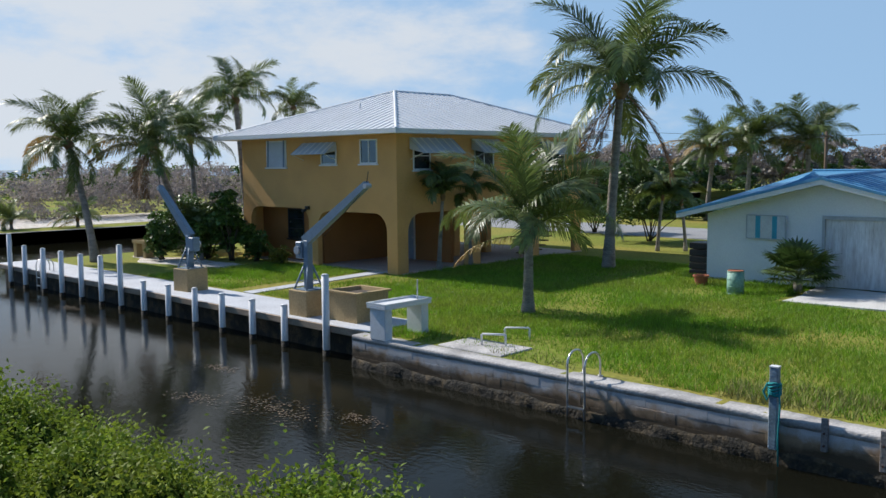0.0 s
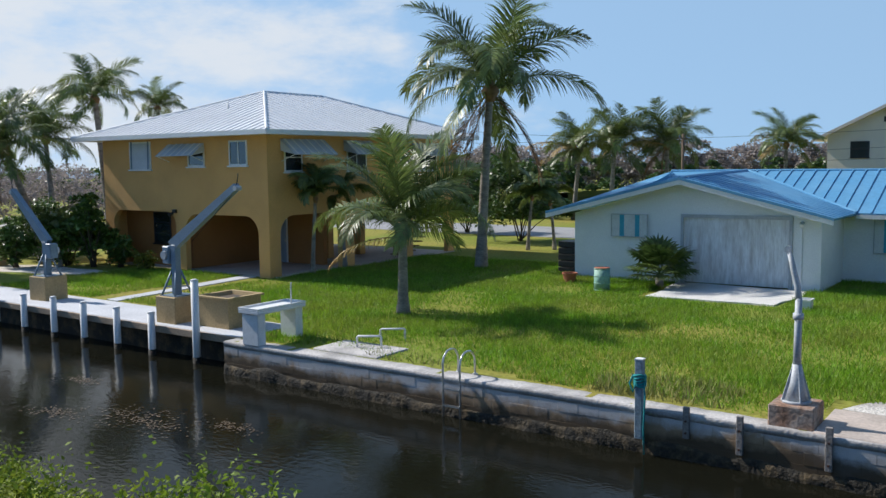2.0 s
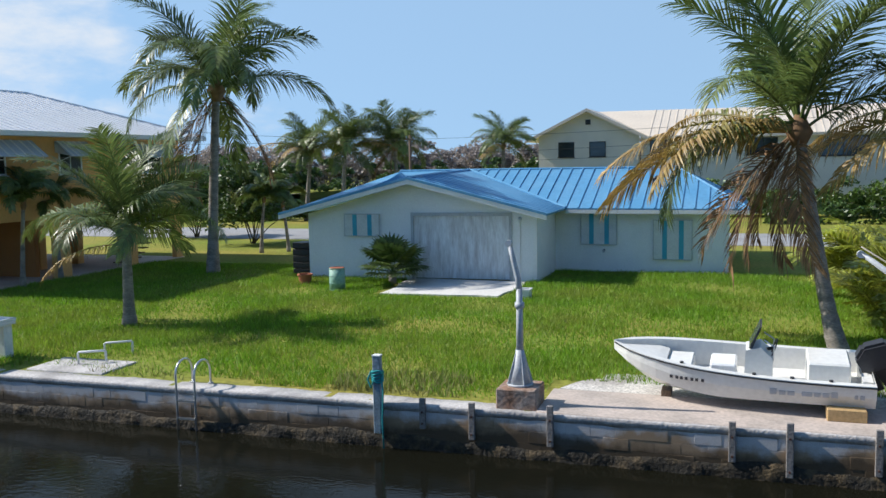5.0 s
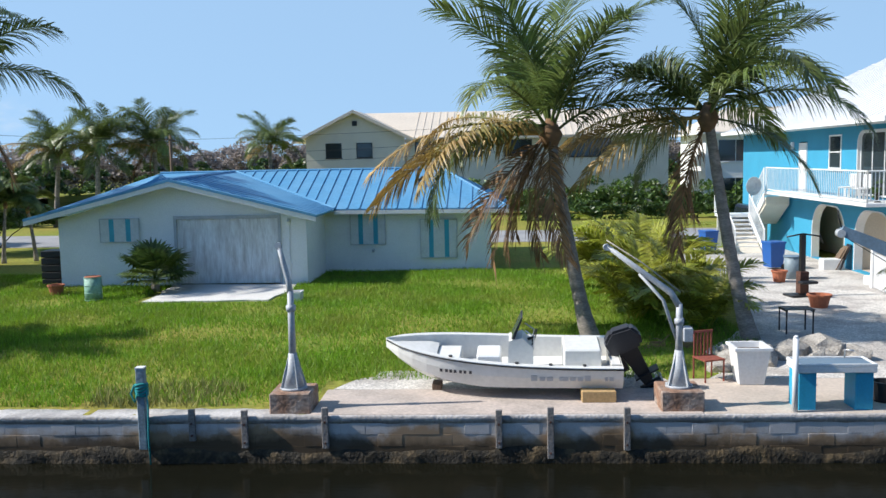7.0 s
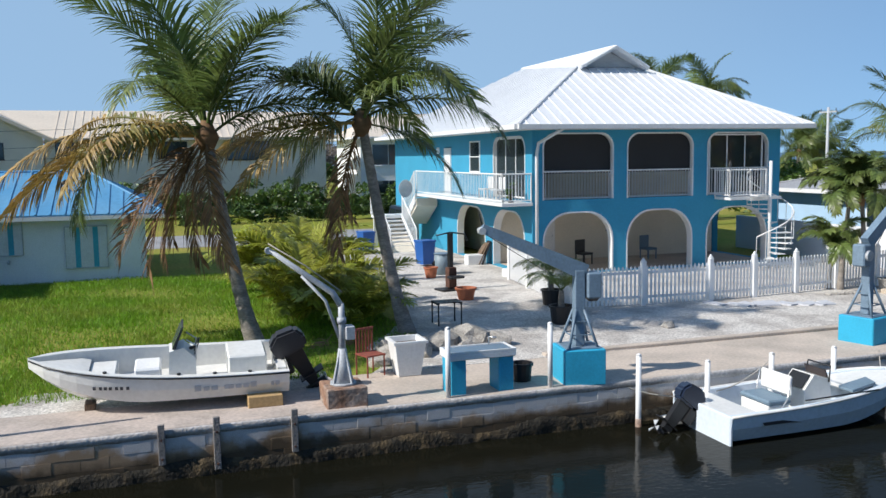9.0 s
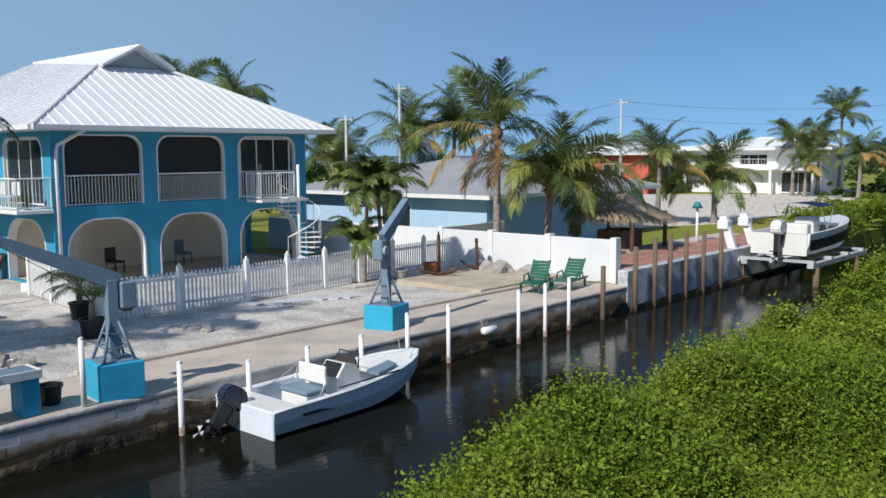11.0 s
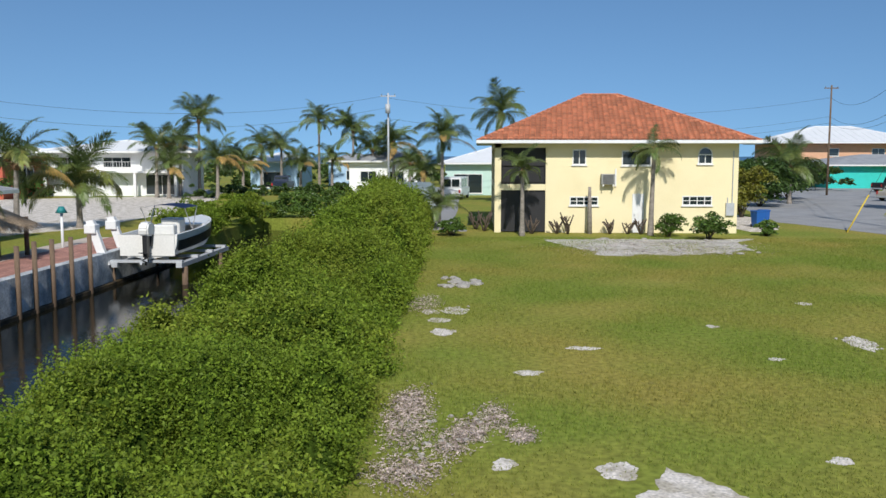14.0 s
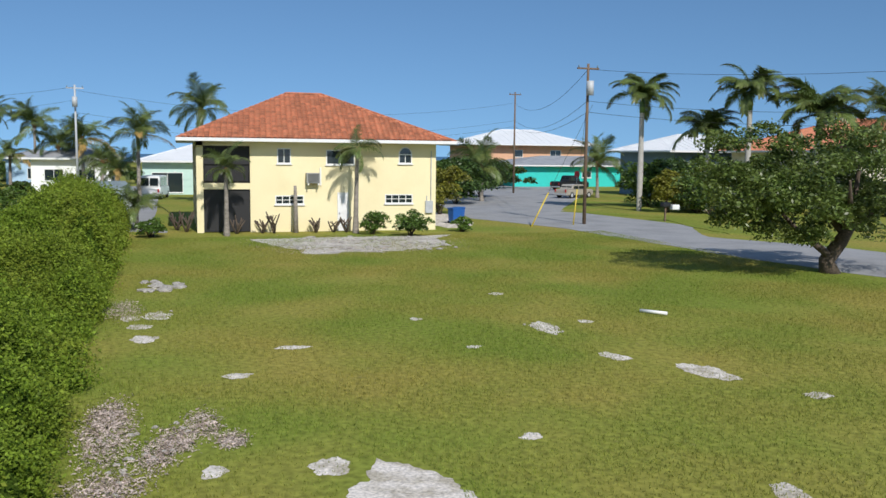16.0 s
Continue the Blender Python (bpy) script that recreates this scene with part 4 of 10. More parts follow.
def white_house():
    h = thing("white_house", "low white stucco house with a blue metal roof", "house")
    bm = bmesh.new()
    gw = [(-14.0, -12.65, 1.62, 2.43), (-11.3, -7.55, 0.0, 2.42)]
    wall(bm, "y", 30.8, 0.25, -15.6, -6.6, 0, 2.46, gw)
    prism(bm, [(-15.6, 30.8, 2.46), (-6.6, 30.8, 2.46), (-11.2, 30.8, 3.66)], (0, 0.25, 0))
    wall(bm, "x", -6.85, 0.25, 31.05, 34.3, 0, 2.40)
    wall(bm, "x", -15.6, 0.25, 31.05, 41.9, 0, 2.40)
    wall(bm, "y", 34.3, 0.25, -6.85, -0.1, 0, 2.36, [(-5.5, -4.3, 1.1, 2.28), (-2.75, -1.5, 0.58, 1.98)])
    wall(bm, "x", -0.35, 0.25, 34.55, 41.9, 0, 2.36)
    wall(bm, "y", 41.9, 0.25, -15.6, -0.1, 0, 2.36)
    part("wall", bm, WHITE_WALL, h)
    # roofs
    ze, zr = 2.46, 3.95
    roof = new("roof")
    roof.parent = h
    bm, sm = bmesh.new(), bmesh.new()
    G0, G1 = Vector((-11.2, 30.1, 3.80)), Vector((-11.2, 38.0, 3.97))
    L0, L1 = Vector((-16.5, 30.1, 2.50)), Vector((-16.5, 42.6, 2.50))
    Q0, Q1 = Vector((-6.1, 30.1, 2.50)), Vector((-6.1, 33.7, 2.50))
    W1, R0, R1 = Vector((0.6, 33.7, 2.46)), Vector((-14.5, 38.0, zr)), Vector((-2.2, 38.0, zr))
    B0, B1 = Vector((-16.5, 42.6, ze)), Vector((0.6, 42.6, ze))
    for p in ((Q0, Q1, G1, G0), (L0, G0, G1, R0), (L0, R0, L1), (Q1, W1, R1, G1), (W1, B1, R1), (B1, B0, R0, R1)):
        part("sheet", slab(bmesh.new(), p, 0.08), BLUE_METAL, roof)
    seams(sm, Q1, W1, Vector((Q1.x, G1.y, G1.z)), R1, 0.46)
    for i in range(1, 11):
        low, top = Q1.lerp(G1, i / 11), Vector((Q1.x + (G1.x - Q1.x) * i / 11, G1.y, G1.z))
        if (top - low).length > 0.2:
            prism(sm, [low + Vector((-0.02, 0, 0)), low + Vector((0.02, 0, 0)), top + Vector((0.02, 0, 0)), top + Vector((-0.02, 0, 0))], (0, -0.012, 0.033))
    seams(sm, Q0, Q1 + Vector((0, 0.5, 0)), G0, G1, 0.46)
    for i in range(11):
        f = i / 10
        a = L0 + (L1 - L0) * f
        b = G0 + (R0 - G0) * min(1, f * 1.6)
        if f < 0.65:
            prism(sm, [a + Vector((0, -0.02, 0)), a + Vector((0, 0.02, 0)), b + Vector((0, 0.02, 0)), b + Vector((0, -0.02, 0))], (-0.01, 0, 0.035))
    seams(sm, W1, B1, R1, R1, 0.46)
    tagged(part("seam", sm, BLUE_METAL, roof), kind="stuff")
    for a, b in ((L0, G0), (G0, Q0)):
        part("fascia", prism(bmesh.new(), [a + Vector((0, -0.03, -0.06)), b + Vector((0, -0.03, -0.06)), b + Vector((0, -0.03, -0.22)), a + Vector((0, -0.03, -0.22))], (0, 0.03, 0)), WHITE, roof)
    bm = bmesh.new()
    prism(bm, [Q1 + Vector((0, -0.03, -0.06)), W1 + Vector((0, -0.03, -0.06)), W1 + Vector((0, -0.03, -0.2)), Q1 + Vector((0, -0.03, -0.2))], (0, 0.03, 0))
    part("fascia", bm, WHITE, roof)
    bm = bmesh.new()
    for a, b in ((L0, G0), (G0, Q0)):
        prism(bm, [a + Vector((0, -0.05, 0.03)), b + Vector((0, -0.05, 0.03)), b + Vector((0, -0.05, -0.06)), a + Vector((0, -0.05, -0.06))], (0, 0.05, 0))
    for a, b in ((R0, R1), (G0, G1), (R1, W1), (Q1, G1)):
        tube(bm, a + Vector((0, 0, 0.02)), b + Vector((0, 0, 0.02)), 0.06, n=6)
    part("ridge_cap", bm, BLUE_METAL, roof)
    bm = bmesh.new()
    tube(bm, (-3.0, 35.9, 3.1), (-3.0, 35.9, 3.55), 0.05)
    tube(bm, (-3.0, 35.9, 3.5), (-2.8, 35.9, 3.62), 0.07)
    part("vent_pipe", bm, BLACK, roof)
    # storm-panelled garage opening
    g = new("garage_door")
    g.parent = h
    n = 60
    for i in range(n):
        bm = bmesh.new()
        u0, u1 = -11.28 + 3.7 * i / n, -11.28 + 3.7 * (i + 1) / n
        d0 = 0.0 if i % 2 else 0.011
        prism(bm, [(u0, 30.86 - d0, 0.06), (u1, 30.86 - d0, 0.06), (u1, 30.86 - d0, 2.38), (u0, 30.86 - d0, 2.38)], (0, 0.02, 0))
        part("storm_panel", bm, SHUTTER, g)
    bm = bmesh.new()
    for a, b, c, d in ((-11.36, -11.26, 0, 2.5), (-7.6, -7.5, 0, 2.5), (-11.26, -7.6, 2.38, 2.5)):
        box(bm, a, 30.74, c, b, 30.80, d)
    part("frame", bm, GALV, g)
    part("wall_lamp", tube(bmesh.new(), (-7.2, 30.78, 2.3), (-7.2, 30.62, 2.2), 0.07), WHITE, h)
    part("conduit", tube(bmesh.new(), (-7.2, 30.77, 0.3), (-7.2, 30.77, 2.25), 0.02, n=6), WHITE, h)
    for a, b, c, d, y in ((-14.05, -12.6, 1.6, 2.46, 30.8), (-5.6, -4.2, 1.05, 2.3, 34.3), (-2.85, -1.4, 0.5, 2.02, 34.3)):
        s = new("window_shutter")
        s.parent = h
        part("board", box(bmesh.new(), a, y - 0.09, c, b, y - 0.003, d, 0.02), surf("white_shutter", (0.66, 0.68, 0.68), rough=0.5, var=0.1, scale=3), s)
        for f in (0.3, 0.72):
            u = a + (b - a) * f
            part("stripe", box(bmesh.new(), u - 0.09, y - 0.096, c + 0.02, u + 0.09, y - 0.09, d - 0.02), surf("aqua_stripe", (0.04, 0.36, 0.50), rough=0.5, var=0.1), s)
        bm = bmesh.new()
        for aa, bb, cc, dd in ((a, b, c, c + 0.03), (a, b, d - 0.03, d), (a, a + 0.03, c + 0.03, d - 0.03), (b - 0.03, b, c + 0.03, d - 0.03)):
            box(bm, aa, y - 0.105, cc, bb, y - 0.09, dd)
        part("frame", bm, GALV, s)
    part("tap", tube(bmesh.new(), (-4.7, 34.28, 0.85), (-4.7, 34.12, 0.8), 0.05), GALV, h)
    return h


def blue_house():
    h = thing("turquoise_house", "turquoise stucco two-storey house with arches and a white metal roof", "house")
    x0, x1, y0, y1, zt, zf = 13.0, 23.6, 28.7, 46.5, 5.24, 2.66
    bays = [(13.4, 16.25), (16.8, 19.65), (20.25, 23.05)]
    bm = bmesh.new()
    holes = [(a, b, 0.05, 2.28, 1.05) for a, b in bays] + [(a, b, zf + 0.06, 5.12, 0.5) for a, b in bays]
    wall(bm, "y", y0, 0.3, x0, x1, 0, zt, holes)
    left = [(29.3, 32.4, zf + 0.06, 5.05, 0.5), (33.8, 35.0, 3.65, 4.95), (37.4, 38.3, zf, 4.75)]
    wall(bm, "x", x0, 0.25, y0 + 0.3, y1, zf - 0.2, zt, left)
    wall(bm, "x", x1 - 0.25, 0.25, y0 + 0.3, y1, 0, zt, [(29.4, 32.6, 0.05, 2.25, 0.9), (29.4, 32.6, zf + 0.06, 5.1, 0.5)])
    wall(bm, "y", y1, 0.25, x0, x1, 0, zt)
    # arches under the balcony
    wall(bm, "x", x0, 0.25, y0 + 0.3, y1, 0, zf - 0.2, [(29.35, 32.45, 0.05, 2.27, 1.05), (33.3, 36.7, 0.05, 2.26, 1.05)])
    part("wall", bm, TURQ, h)
    bm = bmesh.new()
    box(bm, x0 + 0.25, y0 + 0.3, zf - 0.22, x1 - 0.25, y1, zf)
    part("upper_floor", bm, CREAM, h)
    bm = bmesh.new()
    wall(bm, "y", 32.6, 0.2, 13.3, 23.3, 0.05, zf - 0.22)
    part("inner_wall", bm, CREAM, h)
    part("inner_wall", wall(bmesh.new(), "x", 14.3, 0.15, 32.8, 46, 0.05, zf - 0.22), CREAM, h)
    part("inner_wall", wall(bmesh.new(), "y", 33.0, 0.2, 13.3, 23.3, zf, zt - 0.02), CREAM, h)
    part("ceiling", box(bmesh.new(), x0 + 0.26, y0 + 0.31, zt - 0.06, x1 - 0.26, y1 - 0.01, zt - 0.01), CREAM, h)
    part("inner_floor", box(bmesh.new(), x0 + 0.3, y0 + 0.3, 0.0, x1 - 0.3, 32.6, 0.05), CONCRETE, h)
    # white reveals round the arches
    for holes_, pl, at, sgn in ((holes, "y", y0, -1), ([(29.35, 32.45, 0.05, 2.27, 1.05), (33.3, 36.7, 0.05, 2.26, 1.05)], "x", x0, -1), ([left[0]], "x", x0, -1)):
        for a, b, c, d, r in holes_:
            bm = bmesh.new()
            pts = [(a, c), (a, d - r)] + [(a + r - r * math.cos(t), d - r + r * math.sin(t)) for t in (math.pi / 2 * i / 6 for i in range(1, 7))]
            pts += [(b - r + r * math.sin(t), d - r + r * math.cos(t)) for t in (math.pi / 2 * i / 6 for i in range(7))] + [(b, c)]
            mid = ((a + b) / 2, (c + d) / 2)
            for (u, z), (w, q) in zip(pts, pts[1:]):
                if abs(u - w) + abs(z - q) < 1e-6:
                    continue
                inn = [(p[0] + (0.05 if p[0] < mid[0] else -0.05), p[1] - (0.05 if p[1] > d - r - 0.01 else 0)) for p in ((w, q), (u, z))]
                quad = [(u, z), (w, q)] + inn
                prism(bm, [(m_[0], at + sgn * 0.015, m_[1]) if pl == "y" else (at + sgn * 0.015, m_[0], m_[1]) for m_ in quad], (0, 0.3, 0) if pl == "y" else (0.3, 0, 0))
            part("arch_trim", bm, WHITE, h)
    for i, (a, b) in enumerate(bays):
        bm = bmesh.new()
        box(bm, a + 0.03, y0 + 0.16, zf + 1.0, b - 0.03, y0 + 0.17, 5.1)
        scr = part("screen", bm, SCREEN, h)
        railing(h, (a + 0.04, y0 + 0.08), (b - 0.04, y0 + 0.08), zf + 0.03, 1.05)
        if i == 2:
            window(h, "y", y0 + 0.12, -1, a + 0.15, b - 0.2, zf + 0.1, 5.05, 3, 1, sill=False)
    # left side: door, window, arch with a slider
    door(h, "x", x0, -1, 37.4, 38.3, zf, 4.7, WHITE)
    window(h, "x", x0, -1, 33.8, 35.0, 3.65, 4.95, 1, 2)
    window(h, "x", x0 + 0.1, -1, 29.4, 32.3, zf + 0.1, 5.0, 3, 1, sill=False)
    part("wall_lamp", box(bmesh.new(), x0 - 0.1, 39.0, 4.45, x0 - 0.002, 39.25, 4.75, 0.02), WHITE, h)
    # balcony
    b = new("balcony")
    b.parent = h
    part("floor", box(bmesh.new(), 11.8, y0 - 0.05, zf - 0.12, x0 - 0.002, 39.2, zf, 0.015), WHITE, b)
    railing(b, (11.86, y0), (11.86, 39.1), zf, 1.02, 0.17)
    railing(b, (11.86, y0), (x0 - 0.05, y0), zf, 1.02)
    # outer stair: a flight away from the balcony, a landing, a flight back
    s = new("stair")
    s.parent = h
    for i in range(6):
        part("tread", box(bmesh.new(), 11.85, 39.2 + 0.27 * i, zf - 0.2 - 0.18 * i, 12.9, 39.5 + 0.27 * i, zf - 0.14 - 0.18 * i), WHITE, s)
    part("landing", box(bmesh.new(), 10.4, 40.8, 1.42, 12.9, 42.0, 1.56), WHITE, s)
    for i in range(8):
        part("tread", box(bmesh.new(), 10.4, 40.55 - 0.27 * i, 1.26 - 0.175 * i, 11.6, 40.85 - 0.27 * i, 1.33 - 0.175 * i), WHITE, s)
    bm = bmesh.new()
    prism(bm, [(11.85, 39.2, zf - 0.05), (11.85, 39.2, zf - 0.5), (11.85, 40.8, 1.2), (11.85, 40.8, 1.6)], (-0.05, 0, 0))
    part("stringer", bm, WHITE, s)
    for x in (10.35, 11.6):
        part("stringer", prism(bmesh.new(), [(x, 40.8, 1.5), (x, 40.8, 1.15), (x, 38.4, 0.02), (x, 38.2, 0.02), (x, 38.3, 0.15)], (0.05, 0, 0)), WHITE, s)
    for x in (10.5, 12.6):
        part("landing_post", box(bmesh.new(), x, 41.9, 0, x + 0.2, 42.0, 1.42), WHITE, s)
    part("soffit", prism(bmesh.new(), [(11.86, 39.1, zf - 0.23), (11.86, 39.1, zf - 0.6), (11.86, 40.8, 1.1), (11.86, 40.8, 1.415)], (1.0, 0, 0)), CREAM, s)
    part("soffit", prism(bmesh.new(), [(10.42, 40.79, 1.22), (10.42, 40.79, 0.85), (10.42, 38.9, 0.02), (10.42, 38.5, 0.02)], (1.16, 0, 0)), CREAM, s)
    railing(s, (11.8, 39.2), (11.8, 40.8, 1.56), zf, 1.0, 0.14)
    railing(s, (10.4, 40.8), (10.4, 38.4, 0.1), 1.5, 0.95, 0.14)
    railing(s, (11.62, 40.7), (11.62, 38.4, 0.1), 1.5, 0.95, 0.14)
    railing(s, (10.4, 40.8), (10.4, 42.0), 1.56, 0.95, 0.14)
    # dutch-gabled roof
    ro = new("roof")
    ro.parent = h
    A, B, C, D = Vector((12.1, 27.9, 5.36)), Vector((24.5, 27.9, 5.36)), Vector((24.5, 47.3, 5.36)), Vector((12.1, 47.3, 5.36))
    Ga, Gb, R0, R1 = Vector((16.8, 32.7, 7.85)), Vector((19.8, 32.7, 7.85)), Vector((18.3, 32.2, 8.65)), Vector((18.3, 41.6, 8.65))
    bm, sm = bmesh.new(), bmesh.new()
    for p in ((A, B, Gb, Ga), (C, D, R1)):
        slab(bm, p, 0.08)
    Ga2, Gb2 = Ga + Vector((-0.05, -0.5, -0.02)), Gb + Vector((0.05, -0.5, -0.02))
    slab(bm, (D, A, Ga), 0.08)
    slab(bm, (D, Ga, Ga2, R0, R1), 0.08)
    slab(bm, (B, C, Gb), 0.08)
    slab(bm, (C, R1, R0, Gb2, Gb), 0.08)
    part("sheet", bm, WHITE_METAL, ro)
    seams(sm, A, B, Ga, Gb, 0.42)
    seams(sm, D, A, R1, Ga, 0.42)
    part("seam", sm, WHITE_METAL, ro)
    bm = bmesh.new()
    prism(bm, [Ga + Vector((0.1, 0.0, 0.02)), Gb + Vector((-0.1, 0, 0.02)), Vector((18.3, 32.7, 8.5))], (0, 0.1, 0))
    part("gablet", bm, surf("grey_vent", (0.45, 0.47, 0.49), rough=0.7, var=0.15, stretch=(1, 1, 12), scale=3), ro)
    bm = bmesh.new()
    for p, q in ((A, B), (B, C), (C, D), (D, A)):
        d = (q - p).normalized()
        nrm = Vector((d.y, -d.x, 0))
        z = Vector((0, 0, 1))
        prism(bm, [p + z * 0.03, q + z * 0.03, q - z * 0.13, p - z * 0.13], nrm * 0.12)
    for p, q in ((A, Ga), (Ga2, R0), (Gb2, R0), (R0, R1), (B, Gb)):
        tube(bm, p + Vector((0, 0, 0.02)), q + Vector((0, 0, 0.02)), 0.06, n=6)
    part("gutter", bm, WHITE, ro)
    part("soffit", box(bmesh.new(), 12.15, 27.95, 5.22, 24.45, 47.2, 5.26), WHITE, ro)
    bm = bmesh.new()
    pipe(bm, [(13.9, 27.85, 5.3), (13.6, 28.0, 5.1), (13.2, 28.6, 4.75), (13.15, 28.64, 4.4), (13.15, 28.64, 0.1)], 0.06)
    part("downpipe", bm, WHITE, ro)
    # wall picture and dark seats on the lower porch
    part("wall_picture", box(bmesh.new(), 18.1, 32.55, 1.15, 18.9, 32.598, 2.05), surf("dim_picture", (0.03, 0.06, 0.09), rough=0.4, var=0.4, scale=4), h)
    # spiral stair
    sp = new("spiral_stair")
    sp.parent = h
    cx, cy = 22.3, 27.6
    part("pole", tube(bmesh.new(), (cx, cy, 0), (cx, cy, 4.0), 0.06), WHITE, sp)
    bm, rb = bmesh.new(), bmesh.new()
    pts = []
    for i in range(15):
        t = radians(200 + 24 * i)
        t2 = t + radians(26)
        z = 0.18 * (i + 1)
        prism(bm, [(cx, cy, z), (cx + 0.85 * math.cos(t), cy + 0.85 * math.sin(t), z), (cx + 0.85 * math.cos(t2), cy + 0.85 * math.sin(t2), z)], (0, 0, 0.035))
        pts.append((cx + 0.85 * math.cos(t), cy + 0.85 * math.sin(t), z + 1.0))
        tube(rb, (pts[-1][0], pts[-1][1], z), pts[-1], 0.012, n=4)
    pipe(rb, pts, 0.025, 6)
    part("tread_flight", bm, WHITE, sp)
    part("handrail", rb, WHITE, sp)
    part("landing", box(bmesh.new(), 20.6, 27.7, zf - 0.1, 22.9, 28.68, zf), WHITE, sp)
    railing(sp, (20.6, 27.75), (22.2, 27.75), zf, 1.02)
    railing(sp, (20.6, 27.75), (20.6, 28.65), zf, 1.02)
    return h


def tiled_roof(parent, x0, y0, x1, y1, ze, ridge, step=0.36, wave=0.30):
    """A hipped roof of barrel tiles: rows that step down the slope, each tile a half round."""
    roof = hip_roof(parent, x0, y0, x1, y1, ze, ridge, TILE)
    xa, ya, xb, yb, zr = ridge
    along_y = abs(yb - ya) > abs(xb - xa)
    A, B, C, D = Vector((x0, y0, ze)), Vector((x1, y0, ze)), Vector((x1, y1, ze)), Vector((x0, y1, ze))
    R, S = Vector((xa, ya, zr)), Vector((xb, yb, zr))
    sides = [(A, B, R, R), (D, A, S, R)] if along_y else [(A, B, R, S), (D, A, R, R)]
    verts, faces = [], []
    for a, b, ra, rb in sides:
        along = (b - a).normalized()
        up = (ra - a) - along * (ra - a).dot(along)
        ln = up.length
        up.normalize()
        nrm = along.cross(up)
        if nrm.z < 0:
            nrm = -nrm
        for i in range(int(ln / step)):
            v0, v1 = i * step, (i + 1) * step + 0.04
            f = (i + 0.6) * step / ln
            s0, s1 = (ra - a).dot(along) * f, (b - a).length + ((rb - b).dot(along)) * f
            for j in range(int((s1 - s0) / wave)):
                c = s0 + (j + 0.5) * wave
                k = len(verts)
                for v, lift in ((v0, 0.055), (v1, 0.015)):
                    for q in range(5):
                        t = math.pi * q / 4
                        p = a + along * (c - wave * 0.46 * math.cos(t)) + up * v + nrm * (lift + 0.055 * math.sin(t))
                        verts.append(p)
                faces += [(k + q, k + q + 1, k + 6 + q, k + 5 + q) for q in range(4)]
    ob = sheet("tiles", verts, faces, TILE, roof)
    tagged(ob, "overlapping terracotta barrel tiles", kind="stuff")
    return roof


